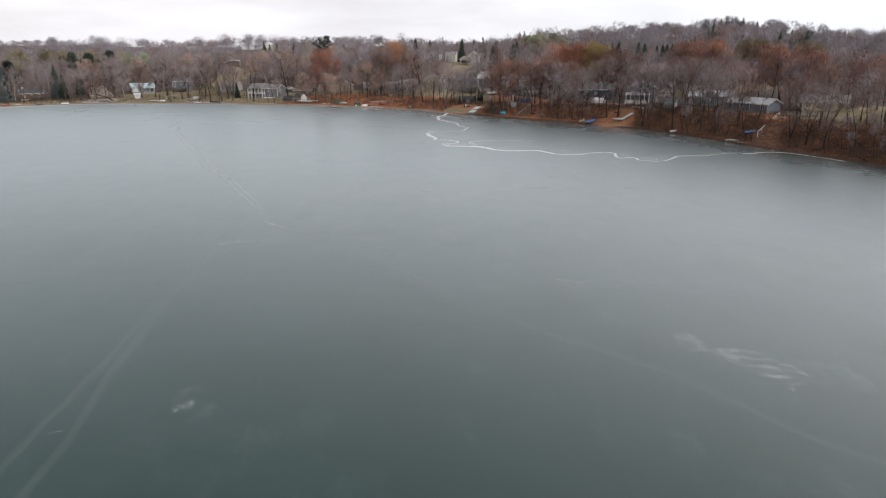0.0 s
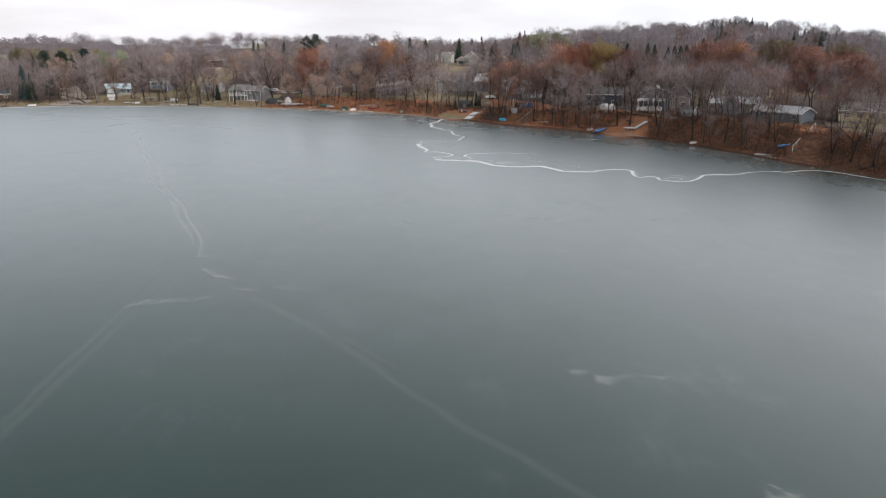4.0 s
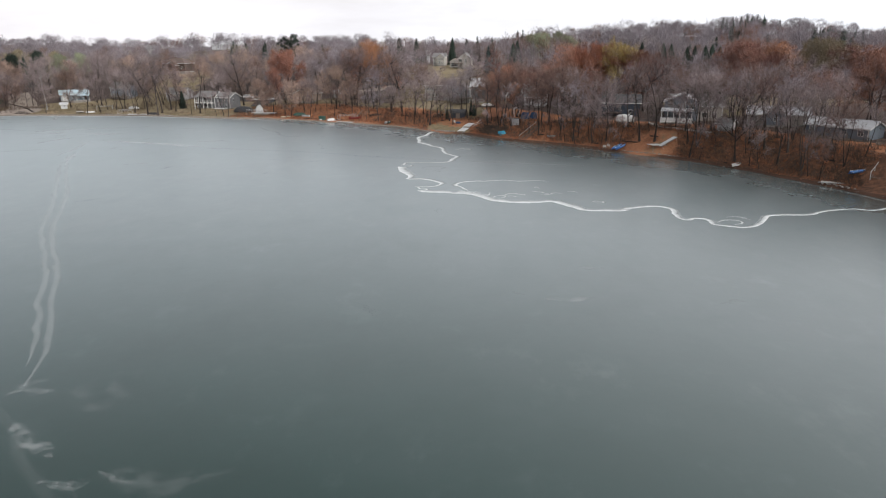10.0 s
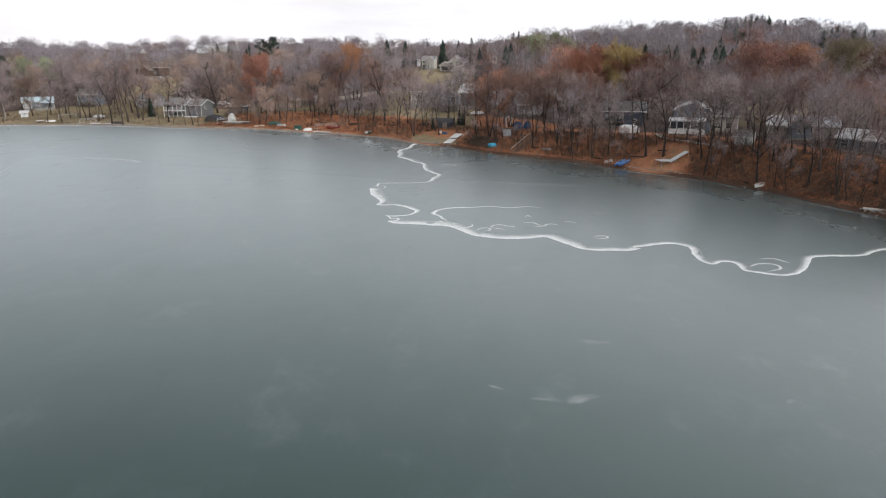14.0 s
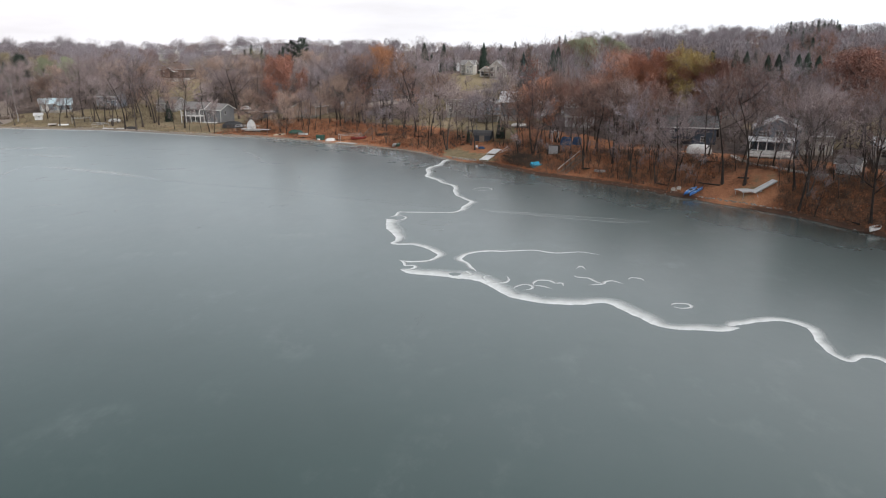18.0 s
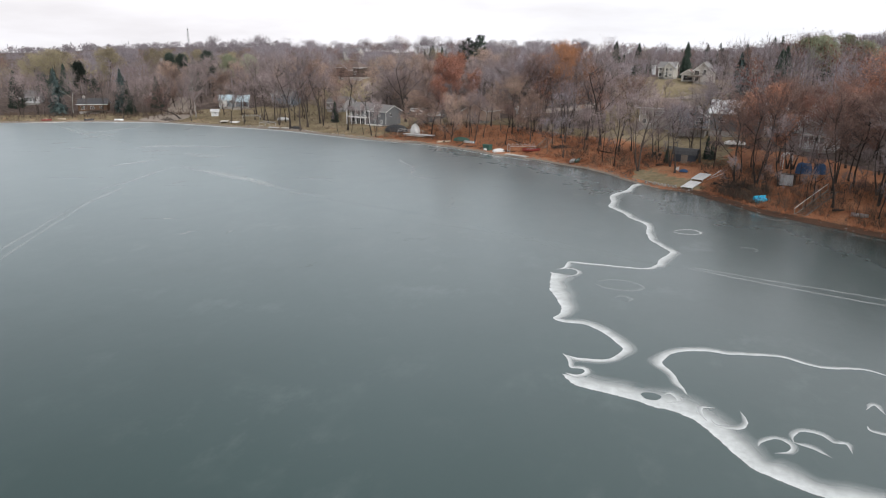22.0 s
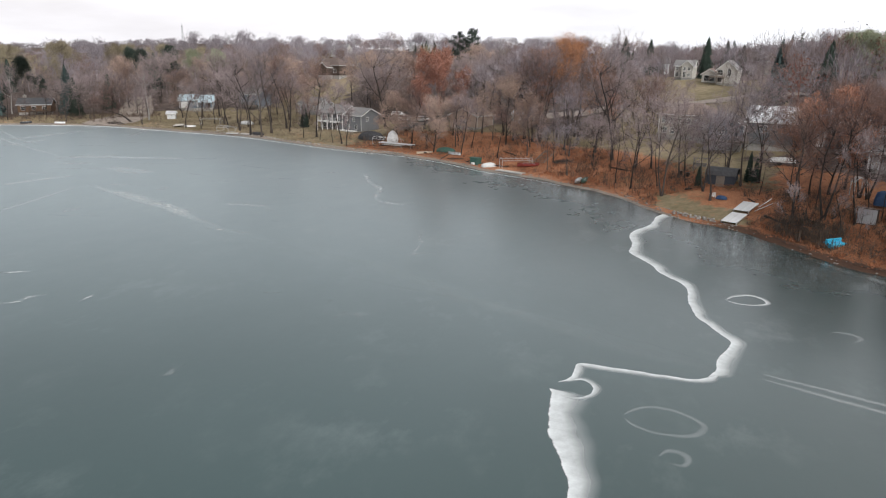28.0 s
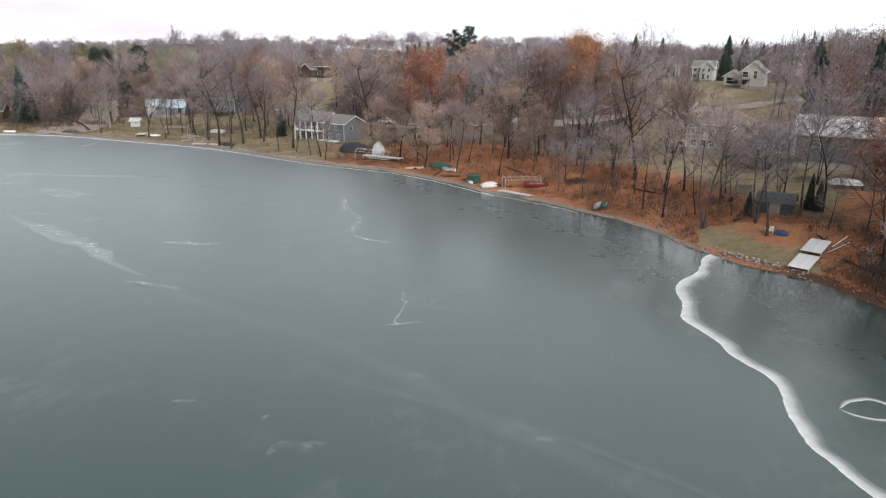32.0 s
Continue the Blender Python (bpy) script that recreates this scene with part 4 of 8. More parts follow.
def woods(name, label, mat, protos, spots, h0, h1, sink=0.0):
    vs, fs, k = [], [], 0
    for x, y in spots:
        v, f = protos[rng.randrange(len(protos))]
        s, a = rng.uniform(h0, h1) / 16 * (1 + 0.5 * noise.noise((x * 0.013, y * 0.013, 4.0))), rng.uniform(0, math.tau)
        c, n = math.cos(a) * s * rng.uniform(0.9, 1.2), math.sin(a) * s
        w = np.stack([v[:, 0] * c - v[:, 1] * n + x, v[:, 0] * n + v[:, 1] * c + y, v[:, 2] * s + float(ground_z(x, y)) - 16 * s * sink], -1)
        vs.append(w)
        fs.append(f + k)
        k += len(v)
    ob = new(name, tri_mesh(name, np.concatenate(vs), np.concatenate(fs), mat))
    return tagged(ob, label, "woods", kind="stuff")


def wood_spots(u0, u1, d0, d1, count, power=1.0, holes=True):
    out = []
    while len(out) < count:
        u, d = rng.uniform(u0, u1), d0 + (d1 - d0) * rng.random() ** power
        n = float(np.interp(u, _su, _sn)) + d
        x, y = u * U2[0] + n * N2[0], u * U2[1] + n * N2[1]
        if holes and noise.noise((x * 0.012, y * 0.012, 2.0)) < -0.12 and d > 130:
            continue
        if any((x - a) ** 2 + (y - b) ** 2 < (r + 3) ** 2 for a, b, r in CLEAR) or not sight_clear(x, y):
            continue
        out.append((x, y))
    return out


def sight_clear(x, y):
    """The open slopes with lawns between the houses on the hill."""
    if -2 < x < 0.07 * (y - 136) + 1 and 285 < y < 385:
        return False
    return not (-140 < x < -106 and 345 < y < 400)


FAR_BARE = [far_dome(rng, 16, 0.2, 260, 0.05) for _ in range(6)]
FAR_THIN = [far_dome(rng, 16, 0.06, 480, 0.075) for _ in range(6)]
FAR_TINY = [far_dome(rng, 16, 0.0, 90, 0.34) for _ in range(6)]
FAR_LEAF = [far_dome(rng, 16, 0.15, 230, 0.05, True) for _ in range(4)]
FAR_CON = [far_conifer(rng, 16) for _ in range(4)]
woods("bare_woods", "bare grey-brown woods behind the houses", TWIG, FAR_BARE, wood_spots(-380, 150, 50, 240, 560), 9, 15.5)
woods("grey_woods", "bare pale grey woods behind the houses", TWIG_HAZE, FAR_BARE, wood_spots(-400, 150, 60, 240, 480), 8.5, 15)
woods("tan_woods", "bare woods with paler tan twigs", TWIG_TAN, FAR_BARE, wood_spots(-420, -170, 50, 300, 190), 9, 15)
woods("willow_woods", "pale olive-yellow willows among the bare woods", LEAF_YELLOW, FAR_LEAF, wood_spots(-420, -250, 90, 260, 46), 11, 16)
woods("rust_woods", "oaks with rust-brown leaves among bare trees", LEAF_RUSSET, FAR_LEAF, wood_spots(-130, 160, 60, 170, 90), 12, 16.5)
woods("hill_woods", "bare woods covering the hill", TWIG_HAZE, FAR_THIN, wood_spots(-150, 320, 220, 620, 950, 1.0, False), 8.5, 18)
woods("west_woods", "bare woods on the low western hills", TWIG_HAZE, FAR_THIN, wood_spots(-560, -150, 190, 600, 720, 1.0, False), 8, 16)
woods("dark_woods", "bare dark brown woods among the paler hills", TWIG_RED, FAR_THIN, wood_spots(-560, 320, 150, 600, 330, 1.0, False), 7.5, 14.5)
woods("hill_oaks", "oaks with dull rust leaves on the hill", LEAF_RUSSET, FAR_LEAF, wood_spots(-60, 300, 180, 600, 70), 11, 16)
woods("distant_woods", "distant bare woods along the skyline", TWIG_HAZE, FAR_TINY, wood_spots(-1700, 600, 1180, 2080, 4200, 0.6, False), 15, 26, 0.35)
woods("hill_conifers", "dark conifers scattered on the hill", NEEDLE, FAR_CON, wood_spots(-180, 260, 110, 420, 100), 6, 12)
woods("west_conifers", "dark conifers scattered in the western woods", NEEDLE, FAR_CON, wood_spots(-400, -200, 130, 480, 26), 9, 15)
_state = rng.getstate()
woods("ridge_conifers", "dark conifers along the crest of the hill", NEEDLE, FAR_CON, wood_spots(-70, -36, 390, 470, 44, 1.0, False) + wood_spots(-10, 26, 370, 460, 30, 1.0, False), 9.5, 13.5)
woods("hill_thicket", "low bare thicket between the trees of the hill", TWIG_HAZE, FAR_THIN, wood_spots(-170, 60, 230, 470, 260, 1.0, False), 4, 7)
rng.setstate(_state)

# ---- frost on the ice ----
def band(name, label, points, widths, mat, step=0.45, category="frost line", wobble=0.12, lift=0.004, group="", cross=5):
    """A frost band along a curve: widths are (half width on its outer side, on its inner side), even or from start to end."""
    line = smooth_line(points, step)
    n = len(line)
    w0 = np.interp(np.linspace(0, 1, n), np.linspace(0, 1, len(widths)), [w[0] for w in widths])
    w1 = np.interp(np.linspace(0, 1, n), np.linspace(0, 1, len(widths)), [w[1] for w in widths])
    v, uv = [], []
    s = 0.0
    for i, p in enumerate(line):
        d = line[min(i + 1, n - 1)] - line[max(i - 1, 0)]
        side = Vector((-d.y, d.x)).normalized()
        s += (line[i] - line[i - 1]).length if i else 0
        jig = noise.noise((p.x * 0.7, p.y * 0.7, 5.0)) * wobble + noise.noise((p.x * 2.3, p.y * 2.3, 1.0)) * wobble * 0.4
        ends = min(1.0, (i + 0.4) / 4, (n - 1 - i + 0.4) / 4)
        swell = 1 + 0.3 * noise.noise((p.x * 0.35, p.y * 0.35, 8.0))
        for k in range(cross):
            t = k / (cross - 1)
            q = p + side * (jig + ends * swell * (-w0[i] + (w0[i] + w1[i]) * t))
            v.append((q.x, q.y, lift))
            uv.append((t, s))
    f = [(i * cross + k, (i + 1) * cross + k, (i + 1) * cross + k + 1, i * cross + k + 1) for i in range(n - 1) for k in range(cross - 1)]
    me = mesh_of(name, v, f, mat)
    lay = me.uv_layers.new(name="band")
    for loop in me.loops:
        lay.data[loop.index].uv = uv[loop.vertex_index]
    return tagged(new(name, me), label, category, group)


band("pressure_ridge", "white frosted ridge line winding over the dark ice",
     [(-0.6, 247.5), (-1.6, 244.8), (-2.4, 239.1), (-4.8, 232.9), (-4.2, 227.3), (-4.3, 223.4), (-3.4, 221.4), (-1.6, 218.7), (-0.3, 215.4), (1.1, 213.5), (2.1, 212.0),
      (2.6, 209.5), (2.6, 206.7), (3.0, 203.9), (3.4, 202.2), (4.4, 200.3), (5.2, 198.6), (6.0, 197.1), (5.7, 195.5), (4.8, 192.9), (4.5, 190.6), (3.9, 189.1)],
     [(0.1, 2.6), (0.1, 1.4), (0.1, 2.1), (0.1, 1.9), (0.1, 1.7), (0.1, 1.6), (0.1, 1.5), (0.1, 1.4), (0.1, 1.4), (0.1, 1.3), (0.1, 1.7), (0.1, 1.3)], FROST, 0.35, lift=0.006, cross=7)
band("pressure_ridge", "thin white frosted ridge line running west over the ice",
     [(4.6, 189.6), (3.6, 188.6), (2.6, 188.2), (0.3, 188.1), (-1.6, 188.2), (-3.6, 188.2), (-5.2, 188.2), (-6.1, 188.0), (-6.2, 186.6), (-6.2, 185.6), (-6.6, 184.8), (-7.1, 184.3)],
     [(0.2, 0.9), (0.1, 0.7), (0.1, 0.75), (0.1, 0.8), (0.1, 0.9), (0.1, 1.0), (0.1, 0.4)], FROST, 0.3, lift=0.008)
band("pressure_ridge", "broad white frosted ridge on the dark ice",
     [(-7.5, 183), (-7.3, 181.9), (-6.7, 177.4), (-5.5, 174.3), (-4.6, 172.0), (-4.3, 170.0), (-4.8, 168.3), (-3.6, 167.6), (-1.6, 167.6), (0.3, 166.1), (1.4, 164.6), (2.2, 163.4),
      (2.3, 162.5), (1.7, 160.9), (1.0, 160.2), (-0.9, 159.7), (-1.8, 159.9), (-2.6, 160.2)],
     [(0.1, 2.7), (0.1, 3.0), (0.1, 2.9), (0.1, 2.2), (0.1, 1.4), (0.1, 1.5), (0.1, 1.6), (0.1, 1.4), (0.1, 1.0), (0.1, 0.7)], FROST, 0.3, cross=7)
band("pressure_ridge", "white frosted ridge line winding over the dark ice",
     [(-2.6, 160.2), (-1.9, 158.9), (-1.5, 157.7), (-0.6, 157.8), (-0.3, 157.2), (-0.9, 156.4), (-1.8, 156.5)], [(0.1, 0.7), (0.1, 0.8)], FROST, 0.25, lift=0.008)
band("pressure_ridge", "broad white frosted ridge with bare ovals of ice in it",
     [(-2.0, 156.2), (-1.3, 154.9), (0.2, 154.2), (1.7, 154.0), (3.2, 153.6), (5.4, 152.9), (7.2, 152.4), (8.9, 150.8), (10.5, 148.0), (11.5, 146.6), (13, 145.8), (15, 144.9),
      (17, 144.6), (19.1, 144.7), (21.7, 145.3), (22.9, 143.8), (23.9, 142.2), (24.9, 140.6), (25.8, 139.1), (27.4, 138.3), (29.5, 138.1), (31.2, 138.0), (32.6, 138.0), (34, 139)],
     [(0.1, 2.6), (0.1, 3.4), (0.1, 3.8), (0.1, 3.0), (0.1, 2.8), (0.1, 2.7), (0.1, 2.4), (0.1, 2.2), (0.1, 2.3), (0.1, 2.2), (0.1, 2.2), (0.1, 1.9)], FROST, 0.22, cross=7)
for x, y, rx, ry in ((4.1, 156.1, 0.42, 0.33), (5.0, 154.6, 0.75, 0.62)):
    rim = [(x + rx * math.cos(a) * (1 + 0.1 * math.sin(3 * a)), y + ry * math.sin(a), 0.012) for a in np.linspace(0, math.tau, 29)[:-1]]
    tagged(new("bare_oval", mesh_of("bare_oval", rim, [tuple(range(28))], ICE)), "small bare oval of dark ice in the frost", "bare ice", "bare ovals in the ridge")

band("pressure_ridge", "long white frosted ridge line with a soft inner edge",
     [(32.5, 139), (35.8, 140.4), (39.2, 141), (40.6, 139), (40, 135.5), (40.2, 132.6), (41.2, 131.6), (42.8, 132.6), (44, 131.9), (43.9, 129.2),
      (45.3, 127.9), (48, 126.9), (50.8, 128.4), (53.5, 132), (55.5, 134.2), (61.5, 134.4), (65, 136.6), (70.3, 138), (73.3, 137),
      (78.3, 138.8), (82.8, 137.2), (86.8, 130.4), (90, 124)],
     [(0.1, 1.6), (0.1, 1.3), (0.15, 1.0), (0.15, 1.1), (0.15, 0.8), (0.15, 0.8), (0.15, 0.6)], FROST)
band("frost_arc", "thin curved frost line on the ice",
     [(7.7, 155.8), (7.2, 157.2), (6.6, 159), (5.7, 160.8), (5.7, 161.9), (6.5, 163.4), (7.7, 164.4), (9.3, 164.9), (11.1, 164.8), (13, 165.2), (15.5, 165.7), (18.4, 164.5),
      (21.8, 165.2), (24.2, 163.9)], [(0.1, 0.5), (0.15, 1.1), (0.15, 1.0), (0.15, 0.6), (0.15, 0.5), (0.1, 0.35)], FROST)
for ring in ([(8.9, 152), (8.6, 153.9), (9.6, 154.3)], [(9.3, 152.4), (9.6, 151.6), (11, 151.6), (11.6, 152.6), (11.3, 154.3)],
             [(12.1, 149.6), (12.3, 150.3), (13.3, 151.1), (14.2, 150.6), (14, 149.6), (13, 149.1)],
             [(14.4, 150.9), (14.5, 152), (15.2, 152.8), (16.4, 152.6), (17, 151.8), (17.8, 151.9), (17.9, 150.7)],
             [(14.3, 151), (15.4, 150.6), (16.5, 149.7)], [(19.7, 155), (19.8, 154.3), (21.2, 153.8), (21.9, 152.6), (22.8, 151.7)],
             [(20.8, 151.3), (22.7, 151.8), (23.1, 152.6), (24, 153), (25.1, 151.9)], [(26, 153.6), (26.4, 154.3), (27.5, 154), (27.9, 153)],
             [(45.1, 130.2), (46.7, 131.5), (48.5, 131.3), (48.7, 129.6), (46.6, 128.4)], [(47.6, 133.5), (49.6, 133.6), (50.8, 131.6)],
             [(28.8, 144.9), (29.4, 145.6), (30.7, 145.5), (30.8, 144.6), (29.7, 144.2), (28.9, 144.6)],
             [(6.2, 208.4), (7.2, 209.8), (8.7, 210.6), (9.8, 210.0), (10.1, 208.5), (8.7, 207.6), (7.2, 207.7), (6.2, 208.3)],
             [(-2, 180.8), (-0.6, 182.3), (1.2, 182.5), (3.1, 181.2), (2.4, 179.6), (0.5, 179.2), (-1.2, 179.7), (-1.9, 180.5)], [(0.5, 176.2), (1.2, 177), (2.1, 176.7), (1.9, 175.8), (1, 175.7)],
             [(14.6, 202.2), (16, 202.5), (17, 201.6), (15.9, 200.2)], [(-6.6, 184.6), (-5.5, 185.3), (-4.8, 185.0), (-4.3, 184.1), (-4.5, 183.0), (-5.4, 182.2), (-6.2, 182.1)],
             [(20.2, 157.6), (21, 158.6), (21.4, 157.2)], [(5.8, 155), (6.4, 155.6), (7, 154.6), (6.2, 154)]):
    band("frost_ring", "small curved rim of white frost on the ice", ring, [(0.12, 0.3), (0.16, 0.55), (0.12, 0.25)], FROST_WAVE if 174 < ring[0][1] < 206 and ring[0][0] > -6 else FROST_RING, 0.25, wobble=0.08, lift=0.007,
         group="frost rings by the ridge")
for pts in ([(7.5, 190.2), (17.4, 186.6), (25.5, 183.9), (35.2, 181.2)], [(7.5, 191.2), (17.6, 188.1), (25.9, 186), (36.3, 182.6)]):
    band("sled_track", "pale straight skid track on the ice", pts, [(0.36, 0.36)], FROST_TRACK, 1.0, "ice track", lift=0.005, group="skid tracks")
# old wide tracks and refrozen cracks, barely lighter than the ice
for pts, w in (([(-101, 233), (-88, 228), (-77, 224), (-62, 216.5), (-46, 210.5), (-30, 205.8), (-14.5, 197.5), (-3, 192.8), (7, 190)], 1.3),
               ([(-93.6, 204.4), (-78.8, 175.0), (-69.8, 158.6), (-60.9, 139.0), (-57.9, 131.0), (-48.9, 115.2), (-44.7, 107.8), (-40.1, 98.2), (-35.9, 90.2), (-33.0, 83.4), (-31.7, 78.4)], 0.5),
               ([(-89.3, 192.9), (-72.2, 158.7), (-65.2, 145.1), (-60.2, 132.6), (-54.0, 121.5), (-46.9, 109.6), (-42.1, 99.7), (-36.5, 89.0), (-33.6, 82.3)], 0.5),
               ([(-31.5, 75.0), (-31.3, 57.8), (-31.2, 46.0), (-30.6, 34.3), (-29.1, 19.8), (-27.4, 10.0), (-26, -8)], 0.55),
               ([(-34.1, 73.3), (-32.9, 58.4), (-31.8, 39.7), (-31.3, 26.0), (-30.7, 16.4), (-30.2, 8.2), (-30, -8)], 0.55),
               ([(-31.5, 75.4), (-24.3, 66.6), (-18.3, 60.7), (-14.6, 56.7), (-8.1, 49.6), (-2.4, 41.7), (5.4, 32.3), (14.2, 23.7), (19, 18.6), (23.1, 12.5), (26.8, 8), (40, -7)], 0.6),
               ([(-21.4, 65.4), (-15.3, 57.8), (-8.5, 51.0), (-5.4, 47.8), (0, 42)], 0.4), ([(-31.5, 75.4), (-27.6, 70.8), (-24.3, 66.6)], 0.5),
               ([(-60, 264), (-54, 256), (-49.6, 248.4), (-46, 241), (-40, 239)], 0.35), ([(-35, 202), (-12, 198), (4, 192)], 0.5),
               ([(-205, 297), (-178, 280), (-150, 262)], 1.6), ([(-196, 290), (-170, 272)], 0.8)):
    band("old_track", "faint pale track refrozen into the ice", pts, [(w, w)], FROST_WAVE if pts[0][0] in (-93.6, -89.3) else FROST_FAINT, 2.5, "ice track", 0.5, 0.003)
# broad pale tracks crossing the western ice
for pts, w in (([(-198.3, 292.8), (-169.5, 275), (-151.2, 266.2), (-136.8, 260.2)], 0.9), ([(-198.9, 296.4), (-171.9, 280.1), (-153, 270.7)], 0.7), ([(-95.6, 202.9), (-96.6, 208.7), (-97.3, 214.6), (-99.3, 223.1), (-101.2, 231.6)], 0.8),
               ([(-88.3, 193.7), (-91.2, 201.6), (-94.4, 210.5)], 0.8), ([(-101.6, 234.4), (-89.1, 228.5), (-80, 224.2), (-75.3, 224.4), (-68.5, 219.7), (-60.2, 216.2)], 0.9)):
    band("old_track", "broad pale track refrozen into the ice", pts, [(w, w)], FROST_WAVE, 2.0, "ice track", 0.5, 0.0035)


def frost_patch(x, y, length, width, turn, faint=False):
    """A ragged patch of thin frost, a few strokes side by side."""
    r = random.Random(int(x * 31 + y * 17))
    c, s = math.cos(radians(turn)), math.sin(radians(turn))
    pts = []
    for i in range(6):
        a, b = (i / 5 - 0.5) * length, r.uniform(-0.35, 0.35) * width
        pts.append((x + a * c - b * s, y + a * s + b * c))
    ws = [(width * r.uniform(0.5, 1.1), width * r.uniform(0.5, 1.1)) for _ in range(5)]
    band("frost_patch", "ragged patch of thin white frost on the ice", pts, ws, FROST_FAINT if faint else (FROST_STREAK if y > 180 and x < -20 and width < 0.65 else FROST_SOFT), 0.5, "frost patch", width * 0.3, 0.005,
         group="frost patches")


for row in ((33.8, 96.2, 3, 0.9, 10), (-31.6, 78.5, 3.4, 1.0, 50), (-30, 78, 4, 1.0, 0), (-18.4, 66, 3.6, 0.5, -25), (-16.6, 18.9, 2, 0.5, 30),
            (-21.2, 15.3, 2.4, 1.2, 70), (-29.2, 11.6, 2.5, 0.5, 25), (-38.5, 194.5, 2.2, 0.9, 25), (-31.8, 194.1, 1.6, 0.9, 120), (-27.7, 191.8, 4, 1.2, 40),
            (-29.1, 212.7, 2.5, 0.6, 30), (-24.1, 203.6, 1.8, 0.7, 0), (-33.6, 238, 1.2, 0.4, 60), (-26.2, 233.8, 3, 0.5, -20), (-13.1, 197.4, 2, 0.8, 30),
            (-76.5, 224, 5, 0.6, -30), (-68.5, 219, 3.5, 1.0, -35), (-58, 248, 3, 0.5, 10), (-62, 240, 3.2, 0.5, 5), (-113, 248, 16, 0.5, 22),
            (-120, 262, 14, 0.5, 18), (-100, 268, 9, 0.4, 15), (-84, 262, 8, 0.4, -10), (-140, 275, 10, 0.6, 20), (-150, 240, 12, 0.7, 24),
            (-95, 236, 9, 0.5, 12), (11, 213.5, 2.5, 0.3, 0), (24, 209, 3, 0.3, -5), (15.8, 208, 1.2, 0.5, 40), (-46, 110, 4, 0.9, 60), (-62, 150, 5, 0.8, 30),
            (-45, 70, 3, 0.7, 10), (-70, 190, 7, 0.6, 20), (-95, 170, 9, 0.7, 24), (-36, 176, 3, 0.8, 70), (-72, 252, 7, 0.4, 12), (-80, 246, 10, 0.4, 20), (-90, 250, 6, 0.5, -12), (-66, 262, 4, 0.35, 40),
            (-105, 258, 12, 0.4, 24), (-128, 252, 14, 0.5, 20), (-118, 240, 10, 0.5, 26), (-135, 284, 9, 0.5, 12), (-155, 288, 10, 0.5, 24), (-165, 262, 14, 0.6, 26),
            (-60, 228, 5, 0.4, -20), (-52, 232, 3, 0.5, 30), (-44, 262, 5, 0.3, 0), (-38, 254, 3, 0.35, 60), (-84, 214, 9, 0.5, 16), (-110, 214, 12, 0.6, 22)):
    frost_patch(*row)
for row in ((-5, 95, 5, 0.8, 120), (2, 140, 4, 0.7, 80), (-50, 45, 6, 0.9, 30)):
    frost_patch(*row, True)
# soft smears of frost blown over the southern ice
for mat, pts, w in (
    (FROST_SMEAR, [(21.0, 29.4), (22.2, 26.2), (23.9, 23.6), (25.6, 22.8), (26.6, 19.6), (26.6, 17.2)], 1.5), (FROST_SMEAR, [(21.6, 24.4), (24.2, 24.8), (27.0, 23.8)], 0.9),
    (FROST_SMEAR, [(25.6, 22.9), (28.0, 21.8), (28.8, 19.6)], 1.1), (FROST_SMEAR, [(11.0, 45.6), (13.4, 43.6), (15.7, 44.1), (19.6, 43.6)], 0.9), (FROST_SMEAR, [(12.9, 43.6), (14.2, 42.0)], 0.8),
    (FROST_SMEAR, [(-33.4, 59.4), (-31.4, 61.4), (-30.1, 61.2), (-29.4, 62.2), (-27.4, 61.8), (-25.5, 62.4), (-24.2, 63.1)], 0.95),
    (FROST_SMEAR, [(-29.4, 72.8), (-27.6, 71.4), (-25.7, 69.7), (-23.7, 68.4)], 0.8), (FROST_SMEAR, [(-23.2, 65.3), (-22.4, 65.9), (-21.0, 65.0), (-19.6, 66.2)], 0.8),
    (FROST_MIST, [(-26.2, 79.4), (-26.6, 77.4), (-24.4, 75.4), (-23.2, 76.8), (-24.8, 79.4)], 0.9), (FROST_SMEAR, [(-23.3, 62.5), (-22.0, 63.0)], 0.4),
    (FROST_MIST, [(-12.9, 59.4), (-11.5, 60.6), (-10.9, 58.4), (-9.4, 56.3), (-9.7, 55.0), (-8.1, 54.0), (-7.9, 55.9)], 1.1), (FROST_SMEAR, [(-9.6, 55.6), (-8.4, 54.6)], 0.7),
    (FROST_MIST, [(-38.4, 74.0), (-36.4, 76.8)], 0.9), (FROST_MIST, [(-35.4, 73.8), (-33.2, 76.7), (-31.2, 79.4)], 1.0), (FROST_MIST, [(-19.8, 66.6), (-14.6, 65.4), (-11, 67)], 1.4),
    (FROST_SMEAR, [(13.6, 97.5), (15.6, 98.0), (17.0, 97.5), (19.6, 97.9)], 0.8), (FROST_SMEAR, [(10.5, 100.3), (11.9, 99.1)], 0.6), (FROST_SMEAR, [(19.2, 109.4), (20.6, 108.4), (22.8, 108.2)], 0.7),
    (FROST_MIST, [(-22.4, 19.4), (-20.8, 16.4), (-19.4, 14.8), (-19.9, 13)], 1.4), (FROST_MIST, [(3.4, 31), (4.6, 28.4)], 1.1)):
    band("frost_smear", "soft ragged smear of thin frost on the ice", pts, [(w, w), (w * 1.25, w * 0.9), (w * 0.8, w)], mat, 0.4, "frost patch", w * 0.5, 0.0055, group="frost smears", cross=7)
